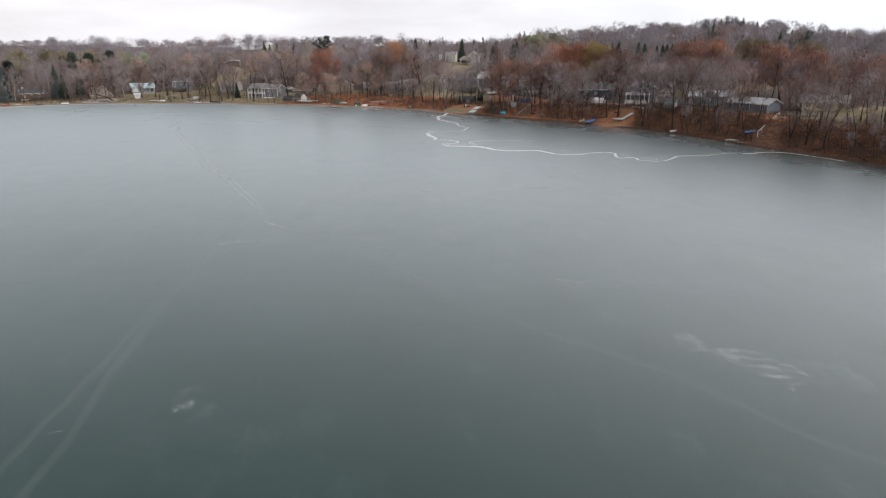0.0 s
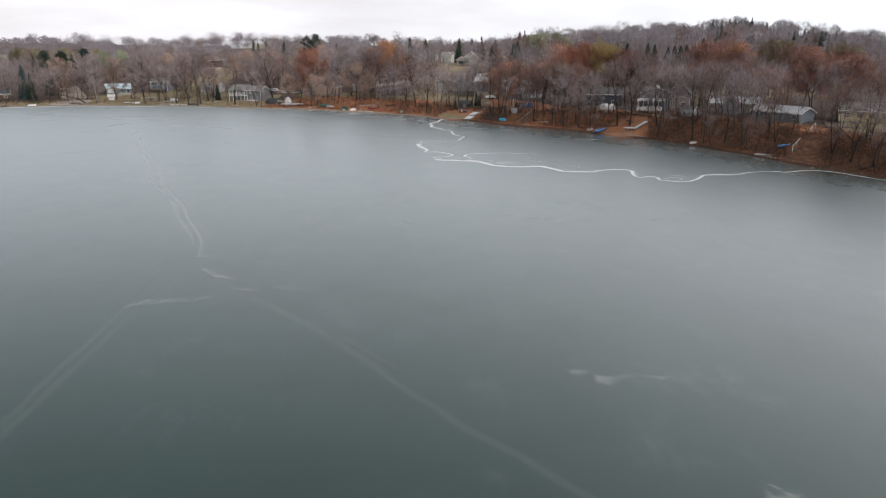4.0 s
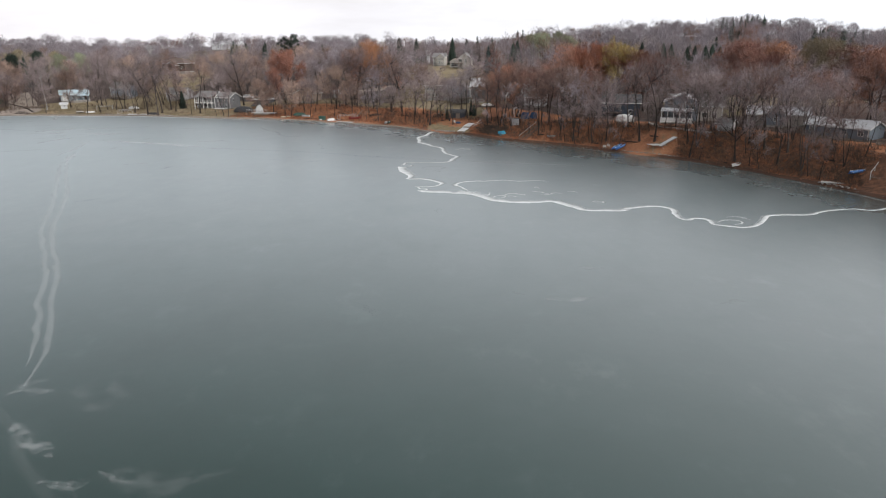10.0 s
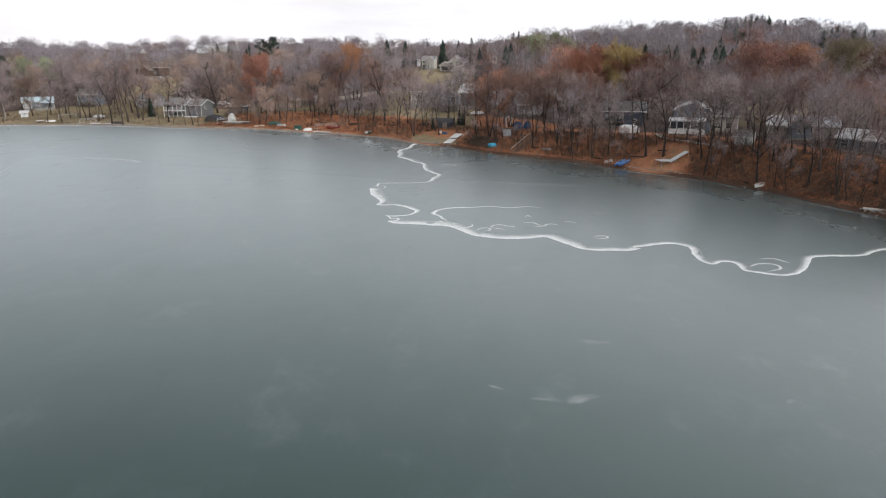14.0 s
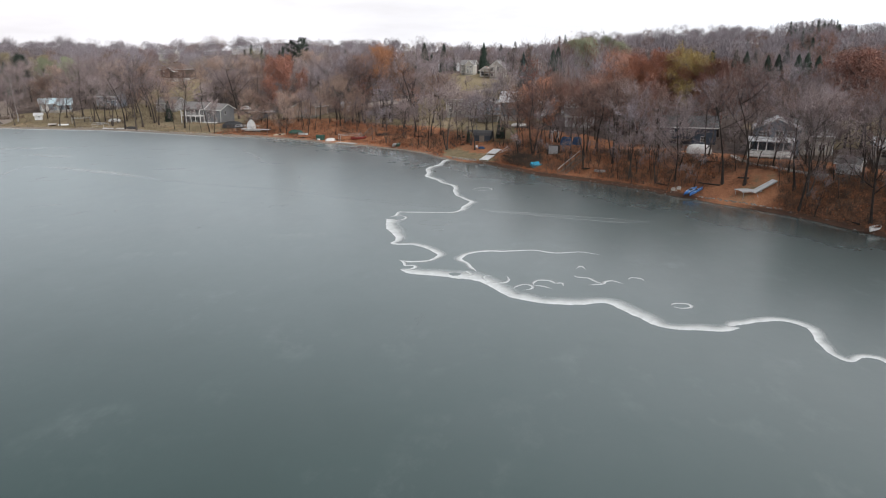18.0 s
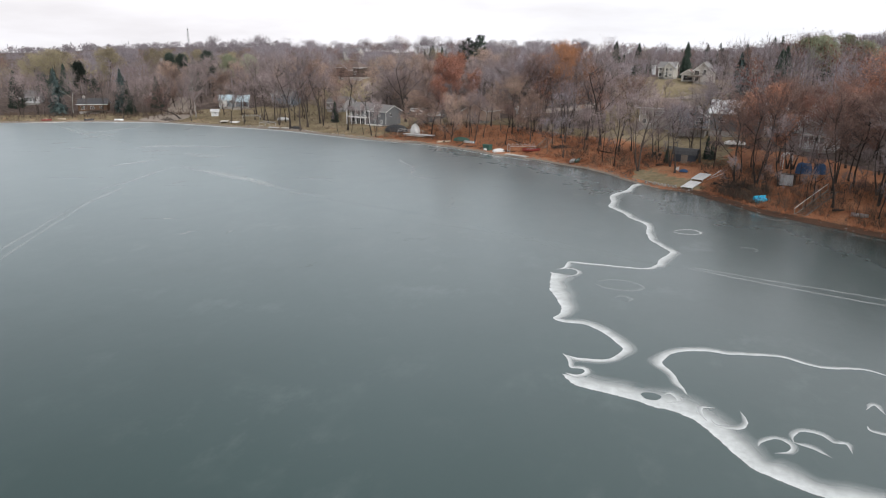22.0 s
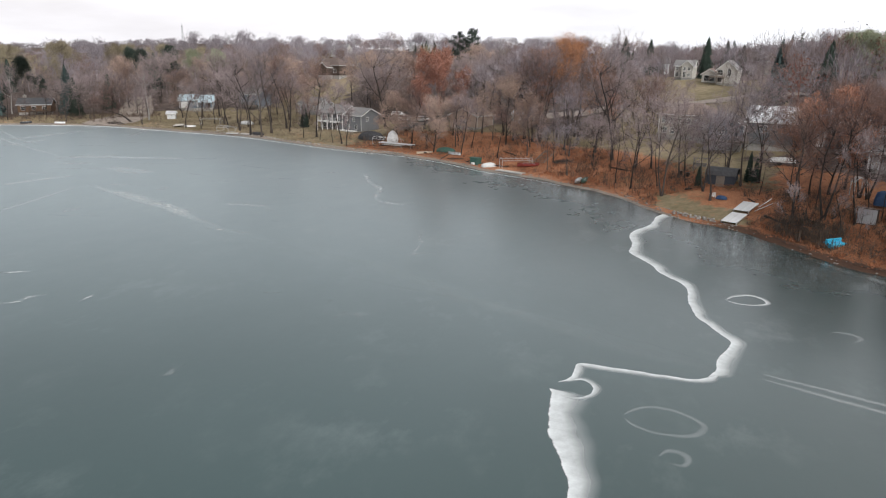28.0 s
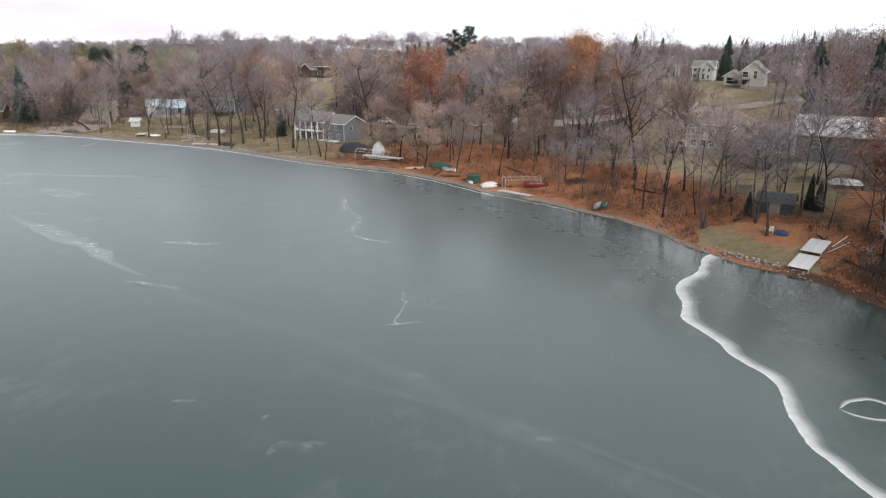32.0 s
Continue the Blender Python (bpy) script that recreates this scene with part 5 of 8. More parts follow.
band("frost_line", "thin white rim of frost along the shore ice", [(-216, 291.6), (-203, 300.8), (-187, 307.4), (-172, 311), (-156, 310.1), (-140, 308), (-123, 306), (-112, 303.4),
     (-101, 299.5), (-90, 295.5), (-80, 292), (-63, 288.5), (-55, 285.6), (-47, 281.2), (-39, 275.6), (-31, 271.6), (-25, 268.7), (-19, 264.6)],
     [(0.6, 0.9), (0.55, 0.8), (0.4, 0.55), (0.2, 0.3), (0.12, 0.15), (0.06, 0.08)], FROST_RIM, 0.9, "frost line", 0.5, 0.005)
band("frost_line", "thin grey rim of rough ice along the leafy bank", [(16, 229.4), (22, 222.2), (30, 216.9), (38, 209.8), (45, 202), (52, 194.6), (58, 188.2), (65, 177.6), (69, 170),
     (73, 161), (77, 152), (81, 141), (88, 129)], [(0.9, 0.4), (1.1, 0.5)], FROST_SOFT, 0.9, "frost line", 0.8, 0.005)

# thin frosty streaks over the western ice
for pts, w in (
    ([(-130.7, 254.4), (-127.1, 259.5), (-119.0, 261.9), (-105.1, 266.7)], 0.35),
    ([(-125.0, 249.0), (-122.4, 250.9), (-119.2, 253.0)], 0.3),
    ([(-111.0, 249.9), (-103.4, 246.3), (-101.3, 247.9), (-99.6, 250.0)], 0.35),
    ([(-86.6, 234.1), (-85.5, 236.8)], 0.35),
    ([(-92.1, 230.4), (-86.6, 228.3), (-81.2, 226.1), (-75.0, 223.9), (-69.0, 220.3)], 0.5),
    ([(-58.6, 262.8), (-55.8, 256.5), (-53.4, 253.4), (-50.6, 250.6), (-49.3, 247.6), (-47.9, 243.6), (-46.0, 240.1), (-42.1, 238.8), (-39.9, 239.7)], 0.3),
    ([(-32.2, 222.4), (-30.6, 217.6), (-29.6, 213.5), (-28.2, 213.4), (-26.0, 214.4)], 0.12),
    ([(-61.7, 215.0), (-57, 214.5), (-53.8, 214.4)], 0.35),
    ([(-169.3, 273.6), (-168.5, 283.4), (-167.7, 300.5)], 0.6),
    ([(-159.7, 265.5), (-160.2, 272.4), (-160.7, 279.9)], 0.5),
    ([(-145.9, 294.7), (-149.7, 303.6), (-154.8, 313.1)], 0.4),
    ([(-50.1, 267.0), (-47.4, 269.6)], 0.25),
    ([(-61.2, 182.4), (-60.2, 184.1), (-59.8, 186.4)], 0.35),
    ([(-54.7, 185.6), (-55.0, 187.8)], 0.35),
    ([(-114.3, 227.2), (-113.4, 233.6), (-110.5, 240.0)], 0.35),
    ([(-68.4, 228.7), (-64.1, 229.4), (-60.6, 231.2)], 0.25),
    ([(-55.3, 221.0), (-53.9, 221.8)], 0.3), ([(-131.6, 255.7), (-127.6, 260.7), (-121.4, 264.4)], 0.5),
    ([(-123.6, 250.8), (-119.5, 253.5)], 0.4), ([(-112.2, 250.8), (-106.4, 250.4), (-100.8, 249.1)], 0.35),
    ([(-146.5, 245.2), (-145.4, 248.8), (-142.7, 252)], 0.4), ([(-158.6, 253.2), (-157, 257.4)], 0.5), ([(-87.6, 235), (-86, 237.1)], 0.3),
    ([(-87.2, 214.9), (-87.4, 218.5)], 0.3), ([(-103.7, 246.2), (-99.9, 246.1)], 0.25)):
    w *= 2.2 if pts[0][0] < -66 else 1.0
    band("frost_streak", "thin pale streak of frost on the ice", pts, [(w * 1.3, w * 2), (w * 2, w * 1.6)], FROST_STREAK, 0.5, "frost streak", 0.8, 0.006,
         group="frost streaks on the western ice")

# ---- materials of houses and shore things ----
def siding(name, color, board=0.18, rough=0.7):
    """Painted clapboard: shallow horizontal laps, a little weathered."""
    m, t, out = material(name)
    pos = node(t, "ShaderNodeTexCoord").outputs["Object"]
    z = node(t, "ShaderNodeSeparateXYZ", {"Vector": pos}).outputs[2]
    lap = math_(t, "FRACT", math_(t, "DIVIDE", z, board))
    dirt = noise_fac(t, 0.8, 5.0, 0.6, pos, (1, 1, 0.35))
    c = ramp(t, dirt, [(0.3, tuple(v * 0.78 for v in color)), (0.65, color)])
    b = node(t, "ShaderNodeBsdfPrincipled", {"Base Color": c, "Roughness": rough, "Specular IOR Level": 0.3})
    t.links.new(node(t, "ShaderNodeBump", {"Height": lap, "Strength": 0.5, "Distance": 0.02}).outputs[0], b.inputs["Normal"])
    t.links.new(b.outputs[0], out.inputs[0])
    return m


def glass_material():
    m, t, out = material("window_glass")
    b = node(t, "ShaderNodeBsdfPrincipled", {"Base Color": (0.55, 0.6, 0.62, 1), "Roughness": 0.04, "Transmission Weight": 1.0, "IOR": 1.45})
    t.links.new(b.outputs[0], out.inputs[0])
    return m


GLASS = glass_material()
W_WHITE = siding("white_clapboard", (0.68, 0.7, 0.72))
W_GREY = siding("grey_clapboard", (0.17, 0.175, 0.185))
W_BLUEGREY = siding("blue_grey_clapboard", (0.2, 0.235, 0.28))
W_BEIGE = siding("beige_siding", (0.42, 0.38, 0.34))
W_TAN = siding("tan_siding", (0.46, 0.36, 0.3))
W_CREAM = siding("cream_siding", (0.5, 0.48, 0.44))
W_BROWN = siding("brown_log_siding", (0.140, 0.084, 0.052), 0.25)
W_DARK = siding("dark_brown_siding", (0.075, 0.055, 0.045))
W_SHED = siding("dark_blue_grey_boards", (0.055, 0.062, 0.078))
W_SLATE = siding("dark_slate_blue_siding", (0.05, 0.062, 0.085))
W_YELLOW = siding("yellow_siding", (0.55, 0.45, 0.27))
# white boards toned blue-grey: the shade on these walls put into the colour
W_SHADED_WHITE = siding("shaded_white_boards", (0.25, 0.31, 0.36))
W_PALEGREY = siding("pale_grey_siding", (0.42, 0.42, 0.43))
R_BLUE = surface("pale_blue_metal_roof", (0.42, 0.56, 0.62), (0.58, 0.71, 0.77), 0.9, 0.45, bump=0.05, spec=0.5, stretch=(3, 0.3, 1))
R_GREY = surface("grey_shingles", (0.15, 0.145, 0.145), (0.27, 0.26, 0.255), 2.5, 0.9, bump=0.3)
R_BROWN = surface("brown_shingles", (0.17, 0.125, 0.105), (0.31, 0.24, 0.205), 2.5, 0.9, bump=0.3)
R_DARKBROWN = surface("dark_brown_shingles", (0.095, 0.07, 0.062), (0.18, 0.138, 0.122), 2.5, 0.9, bump=0.3)
R_PALE = surface("pale_weathered_roof", (0.42, 0.43, 0.45), (0.68, 0.69, 0.71), 1.3, 0.6, bump=0.1)
R_DARK = surface("dark_shingles", (0.06, 0.06, 0.065), (0.12, 0.12, 0.125), 2.5, 0.9, bump=0.3)
TRIM = surface("white_trim", (0.6, 0.6, 0.6), (0.8, 0.8, 0.79), 3, 0.55)
CONCRETE = surface("concrete", (0.26, 0.25, 0.24), (0.42, 0.41, 0.39), 2, 0.9, bump=0.2)
DECKWOOD = surface("weathered_deck_wood", (0.14, 0.115, 0.095), (0.28, 0.235, 0.2), 3, 0.85, stretch=(8, 1, 1), bump=0.2)
PALEWOOD = surface("pale_dock_boards", (0.46, 0.42, 0.38), (0.68, 0.64, 0.59), 2.5, 0.8, stretch=(1, 6, 1), bump=0.15)
ALU = surface("aluminium", (0.5, 0.51, 0.52), (0.72, 0.73, 0.74), 4, 0.35, metal=0.7)
DARKMETAL = surface("dark_steel", (0.04, 0.04, 0.045), (0.1, 0.1, 0.1), 5, 0.5, metal=0.5)
CYAN = surface("cyan_plastic", (0.03, 0.36, 0.56), (0.06, 0.48, 0.7), 2, 0.4, spec=0.5)
BLUEPAINT = surface("blue_hull_paint", (0.03, 0.12, 0.36), (0.06, 0.2, 0.5), 2, 0.45, spec=0.5)
BLUETARP = surface("blue_tarp", (0.022, 0.052, 0.12), (0.055, 0.105, 0.21), 3, 0.6, bump=0.3)
WHITEPLASTIC = surface("white_plastic", (0.6, 0.6, 0.6), (0.8, 0.8, 0.8), 2, 0.5)
WHITETARP = surface("white_tarp", (0.5, 0.5, 0.5), (0.76, 0.76, 0.75), 1.2, 0.65, bump=0.4)
GREENPAINT = surface("dark_green_paint", (0.03, 0.075, 0.06), (0.06, 0.13, 0.105), 2, 0.5)
BLACKTARP = surface("black_tarp", (0.025, 0.025, 0.028), (0.07, 0.07, 0.075), 2, 0.6, bump=0.4)
TANHULL = surface("tan_hull", (0.36, 0.28, 0.2), (0.5, 0.41, 0.31), 2, 0.5)
REDPAINT = surface("dull_red_paint", (0.16, 0.03, 0.025), (0.28, 0.06, 0.05), 2, 0.5)
RUBBER = surface("rubber", (0.02, 0.02, 0.02), (0.05, 0.05, 0.05), 4, 0.8)
ASPHALT = surface("asphalt", (0.045, 0.045, 0.048), (0.085, 0.085, 0.088), 2, 0.9)
GRAVEL = surface("gravel", (0.25, 0.21, 0.18), (0.42, 0.36, 0.31), 3, 0.95, bump=0.4)
STONE = surface("field_stone", (0.17, 0.155, 0.14), (0.42, 0.39, 0.36), 1.2, 0.9, vary=0.25, bump=0.3)
BRUSH = surface("brush_stems", (0.055, 0.04, 0.034), (0.16, 0.115, 0.085), 0.8)
BRUSHLEAF = surface("rust_underbrush", (0.215, 0.085, 0.043), (0.49, 0.205, 0.103), 0.6)


# ---- building blocks ----
def bm_boxes(boxes, bevel=0.0):
    """A bmesh of boxes (x0, x1, y0, y1, z0, z1)."""
    bm = bmesh.new()
    for x0, x1, y0, y1, z0, z1 in boxes:
        v = [bm.verts.new((x, y, z)) for x in (x0, x1) for y in (y0, y1) for z in (z0, z1)]
        for q in ((0, 1, 3, 2), (4, 6, 7, 5), (0, 4, 5, 1), (2, 3, 7, 6), (0, 2, 6, 4), (1, 5, 7, 3)):
            bm.faces.new([v[i] for i in q])
    if bevel:
        bmesh.ops.bevel(bm, geom=bm.edges[:], offset=bevel, segments=1, affect="EDGES")
    bmesh.ops.recalc_face_normals(bm, faces=bm.faces[:])
    return bm


def bm_prism(outline, depth, axis="y"):
    """A plate with that outline in (a, z), from depth[0] to depth[1] along the other level axis."""
    bm = bmesh.new()
    put = (lambda a, d, z: (a, d, z)) if axis == "y" else (lambda a, d, z: (d, a, z))
    lo = [bm.verts.new(put(a, depth[0], z)) for a, z in outline]
    hi = [bm.verts.new(put(a, depth[1], z)) for a, z in outline]
    bm.faces.new(lo)
    bm.faces.new(hi[::-1])
    n = len(outline)
    for i in range(n):
        bm.faces.new((lo[i], hi[i], hi[(i + 1) % n], lo[(i + 1) % n]))
    bmesh.ops.recalc_face_normals(bm, faces=bm.faces[:])
    return bm


def bm_tubes(segs, sides=6):
    v, f = tube([(Vector(a), Vector(b), r, r) for a, b, r in segs], sides)
    bm = bmesh.new()
    vs = [bm.verts.new(p) for p in v]
    for t in f:
        bm.faces.new([vs[i] for i in t])
    return bm


def wall_boxes(length, z0, z1, holes, thick=0.2):
    """Boxes of a wall along x with holes (x, z, w, h) through it."""
    xs = sorted({-length / 2, length / 2, *[h[0] - h[2] / 2 for h in holes], *[h[0] + h[2] / 2 for h in holes]})
    zs = sorted({z0, z1, *[h[1] for h in holes], *[h[1] + h[3] for h in holes]})
    out = []
    for a, b in zip(xs, xs[1:]):
        run = None
        for c, d in zip(zs, zs[1:]):
            x, z = (a + b) / 2, (c + d) / 2
            if any(abs(x - h[0]) < h[2] / 2 and h[1] < z < h[1] + h[3] for h in holes):
                run = None
            elif run is not None:
                out[run] = (*out[run][:5], d)
            else:
                out.append((a, b, -thick / 2, thick / 2, c, d))
                run = len(out) - 1
    return out


def add_window(parent, m, w, h, bars=1):
    """A window > frame, sill, panes, set into an opening; m puts its foot's middle."""
    win = part("window", bm_boxes([(-w / 2 - 0.07, w / 2 + 0.07, -0.14, -0.1, -0.07, 0), (-w / 2 - 0.07, w / 2 + 0.07, -0.14, -0.1, h, h + 0.09),
                                   (-w / 2 - 0.07, -w / 2, -0.14, -0.1, 0, h), (w / 2, w / 2 + 0.07, -0.14, -0.1, 0, h)]), TRIM, parent)
    win.matrix_basis = m
    n = bars + 1
    for i in range(n):
        a, b = -w / 2 + w * i / n + 0.02, -w / 2 + w * (i + 1) / n - 0.02
        part("pane", bm_boxes([(a, b, -0.01, 0.01, 0.02, h - 0.02)]), GLASS, win)
    part("sash", bm_boxes([(-w / 2 + w * i / n - 0.025, -w / 2 + w * i / n + 0.025, -0.05, -0.02, 0, h) for i in range(1, n)]
                          + [(-w / 2, w / 2, -0.05, -0.02, h * 0.5 - 0.025, h * 0.5 + 0.025)]), TRIM, win)
    return win


def roof_gable(parent, length, depth, z, rise, mat, over=0.5, thick=0.2, name="roof"):
    """Two slopes over a ridge along x, with white rake boards."""
    hy, k = depth / 2 + over, rise / (depth / 2)
    lo = z - over * k
    outline = [(-hy, lo), (0, z + rise), (hy, lo), (hy, lo + thick), (0, z + rise + thick * 1.15), (-hy, lo + thick)]
    roof = part(name, bm_prism(outline, (-length / 2 - over, length / 2 + over), "x"), mat, parent)
    for s in (-1, 1):
        x = s * (length / 2 + over)
        rim = [(-hy - 0.02, lo - 0.12), (0, z + rise - 0.12), (hy + 0.02, lo - 0.12), (hy + 0.02, lo + 0.08), (0, z + rise + 0.1), (-hy - 0.02, lo + 0.08)]
        part("rake_board", bm_prism(rim, (x, x + s * 0.05), "x"), TRIM, roof)
        part("fascia", bm_boxes([(-length / 2 - over, length / 2 + over, s * hy - 0.03 + s * 0.035, s * hy + 0.03 + s * 0.035, lo - 0.06, lo + 0.16)]), TRIM, roof)
    return roof


def roof_hip(parent, length, depth, z, rise, mat, over=0.55, name="roof"):
    hx, hy = length / 2 + over, depth / 2 + over
    r = max(0.5, length / 2 - depth / 2)
    bm = bmesh.new()
    a = [bm.verts.new(p) for p in ((-hx, -hy, z), (hx, -hy, z), (hx, hy, z), (-hx, hy, z))]
    b = [bm.verts.new((p.co.x, p.co.y, z - 0.18)) for p in a]
    e, f = bm.verts.new((-r, 0, z + rise)), bm.verts.new((r, 0, z + rise))
    for q in ((a[0], a[1], f, e), (a[1], a[2], f), (a[2], a[3], e, f), (a[3], a[0], e), (b[3], b[2], b[1], b[0])):
        bm.faces.new(q)
    for i in range(4):
        bm.faces.new((a[i], b[i], b[(i + 1) % 4], a[(i + 1) % 4]))
    bmesh.ops.recalc_face_normals(bm, faces=bm.faces[:])
    roof = part(name, bm, mat, parent)
    part("fascia", bm_boxes([(-hx - 0.03, hx + 0.03, -hy - 0.05, -hy - 0.005, z - 0.2, z - 0.02), (-hx - 0.05, -hx - 0.005, -hy, hy, z - 0.2, z - 0.02),
                             (hx + 0.005, hx + 0.05, -hy, hy, z - 0.2, z - 0.02)]), TRIM, roof)
    return roof


def block(parent, off, length, depth, z0, z1, rise, wall, roof, front=(), right=(), left=(), kind="gable", turn=0, bars=1, trim=None):
    """One volume of a house under its own roof, at off (x, y) and turned by degrees; openings as (x, foot, w, h)."""
    core = part("foundation", bm_boxes([(-length / 2 + 0.1, length / 2 - 0.1, -depth / 2 + 0.1, depth / 2 - 0.1, z0 - 1.6, z0 - 0.02)]), CONCRETE, parent, "concrete foundation")
    core.matrix_basis = pose(off[0], off[1], 0, 0, 0, turn)
    for holes, m, run in ((front, pose(0, -depth / 2, 0), length), ((), pose(0, depth / 2, 0, 0, 0, 180), length),
                          (right, pose(length / 2, 0, 0, 0, 0, 90), depth - 0.21), (left, pose(-length / 2, 0, 0, 0, 0, -90), depth - 0.21)):
        bm = bm_boxes(wall_boxes(run, z0, z1, holes))
        bmesh.ops.remove_doubles(bm, verts=bm.verts[:], dist=0.001)
        w = part("wall", bm, wall, core)
        w.matrix_basis = m
        for x, z, ww, hh in holes:
            win = add_window(core, m @ pose(x, 0, z), ww, hh, bars)
    for s in (-1, 1):
        part("corner_board", bm_boxes([(s * length / 2 - 0.09, s * length / 2 + 0.09, -depth / 2 - 0.125, -depth / 2 - 0.103, z0, z1)]), trim or TRIM, core)
    part("upper_floor", bm_boxes([(-length / 2 + 0.15, length / 2 - 0.15, -depth / 2 + 0.15, depth / 2 - 0.15, z1 - 0.25, z1 - 0.05)]), DECKWOOD, core)
    if kind == "gable":
        for s in (-1, 1):
            part("gable", bm_prism([(-depth / 2, z1), (0, z1 + rise), (depth / 2, z1)], (s * length / 2 - 0.1, s * length / 2 + 0.1), "x"), wall, core)
        roof_gable(core, length, depth, z1 + 0.02, rise, roof)
    else:
        roof_hip(core, length, depth, z1 + 0.2, rise, roof)
    return core


def add_chimney(parent, x, y, z0, z1, mat=None):
    c = part("chimney", bm_boxes([(x - 0.45, x + 0.45, y - 0.4, y + 0.4, z0, z1), (x - 0.53, x + 0.53, y - 0.48, y + 0.48, z1 - 0.25, z1 - 0.08)]), mat or STONE, parent)
    part("flue", bm_boxes([(x - 0.2, x + 0.2, y - 0.2, y + 0.2, z1 - 0.02, z1 + 0.3)]), CONCRETE, c)


def add_deck(parent, x0, x1, y0, y1, z, foot, mat=None, rail=True):
    """A raised deck > boards, posts, rails, each post its own."""
    mat = mat or DECKWOOD
    n = max(4, round((y1 - y0) / 0.3))
    deck = part("deck", bm_boxes([(x0, x1, y0, y0 + 0.08, z - 0.3, z - 0.09), (x0, x1, y1 - 0.08, y1, z - 0.3, z - 0.09),
                                  (x0, x0 + 0.08, y0 + 0.05, y1 - 0.05, z - 0.3, z - 0.09), (x1 - 0.08, x1, y0 + 0.05, y1 - 0.05, z - 0.3, z - 0.09)]), mat, parent)
    board = None
    for i in range(n):
        if board is None:
            board = b = part("board", bm_boxes([(x0, x1, y0, y0 + (y1 - y0) * 0.9 / n, z - 0.08, z)]), mat, deck)
        else:
            b = new("board", board.data)
            b.parent = deck
        b.location = (0, (y1 - y0) * i / n, 0)
    k = max(2, round((x1 - x0) / 2.4) + 1)
    for i in range(k):
        x = x0 + 0.1 + (x1 - x0 - 0.2) * i / (k - 1)
        part("post", bm_boxes([(x - 0.08, x + 0.08, y0 + 0.02, y0 + 0.18, foot, z + (1.0 if rail else -0.09))]), mat, deck)
    if rail:
        part("rail", bm_boxes([(x0, x1, y0 + 0.04, y0 + 0.14, z + 1.0, z + 1.07), (x0, x1, y0 + 0.06, y0 + 0.12, z + 0.12, z + 0.18)]), mat, deck)
        m = round((x1 - x0) / 0.3)
        bar = None
        for i in range(m):
            if bar is None:
                bar = b = part("baluster", bm_boxes([(-0.02, 0.02, y0 + 0.07, y0 + 0.11, z + 0.18, z + 1.0)]), mat, deck)
            else:
                b = new("baluster", bar.data)
                b.parent = deck
            b.location = (x0 + (x1 - x0) * (i + 0.5) / m, 0, 0)
    return deck


def site(name, x, y, yaw, label, category="house", z=None, sink=0.0, group=""):
    return empty(name, pose(x, y, (float(ground_z(x, y)) if z is None else z) - sink, 0, 0, yaw), label, category, group)


def row(n, x0, x1, z, w, h):
    return [(x0 + (x1 - x0) * i / max(1, n - 1), z, w, h) for i in range(n)]


# ---- houses, from west to east ----
h = site("cottage", -244, 324, 30, "small white cottage with a gabled porch on a lawn")
block(h, (0, 0), 9, 7, 0.4, 3.0, 1.9, W_WHITE, R_GREY, row(3, 0.2, 3, 1.2, 1.0, 1.2) + [(-3, 0.5, 1.0, 2.0)])
block(h, (-2.8, -4.2), 4, 3, 0.4, 2.7, 1.2, W_WHITE, R_GREY, turn=90, left=row(3, -1.0, 1.0, 0.9, 0.75, 1.4), bars=0)

h = site("log_house", -211, 323.5, 34, "brown log-sided house with a dark roof behind shore trees")
block(h, (0, 0), 10, 7, 0.5, 3.2, 1.7, W_BROWN, R_DARK, row(3, -3.4, 3.2, 1.3, 1.2, 1.1), trim=W_BROWN)
add_deck(h, -1, 5.5, -6.3, -3.7, 1.0, -0.4, W_DARK)
add_chimney(h, -3.5, 0.8, 3, 6)

h = site("boathouse_cottage", -167, 352.5, 32, "white cottage in shade-toned blue-grey with a light blue metal roof above the shore")
block(h, (-2.6, 0), 6.0, 7, 0.3, 3.0, 1.7, W_SHADED_WHITE, R_BLUE, [(1.9, 1.4, 0.6, 0.9)])
block(h, (3.2, 0.6), 5.4, 5.8, 0.3, 2.8, 1.7, W_SHADED_WHITE, R_BLUE, [(-1.6, 1.2, 0.9, 0.9), (0.2, 1.3, 0.8, 0.8)], right=[(0, 1.2, 0.9, 1.0)])
part("garage_door", bm_boxes([(-5.2, -2.6, -3.66, -3.605, 0.35 + 0.55 * i, 0.86 + 0.55 * i) for i in range(4)]), TRIM, h, "white panelled garage door")
part("porch_roof", bm_prism([(-4.4, 2.2), (-2.35, 2.8), (-2.35, 2.95), (-4.4, 2.35)], (0.6, 5.9), "x"), R_BLUE, h)
for x in (0.8, 3.2, 5.7):
    part("porch_post", bm_boxes([(x - 0.07, x + 0.07, -4.25, -4.11, -0.4, 2.25)]), TRIM, h)
part("porch_door", bm_boxes([(4.0, 4.9, -2.43, -2.405, 0.35, 2.3)]), W_DARK, h)
part("terrace", bm_boxes([(-1, 6, -5.0, -2.42, -0.9, 0.2)]), STONE, h)
add_chimney(h, 4.8, 1.5, 3.5, 5.4, CONCRETE)

h = site("garden_shed", -160.5, 330.5, 25, "small white wooden shed by the shore", "shed")
block(h, (0, 0), 2.3, 1.9, 0.1, 2.0, 0.5, W_WHITE, R_PALE, [(0.2, 1.0, 0.5, 0.5)], bars=0)

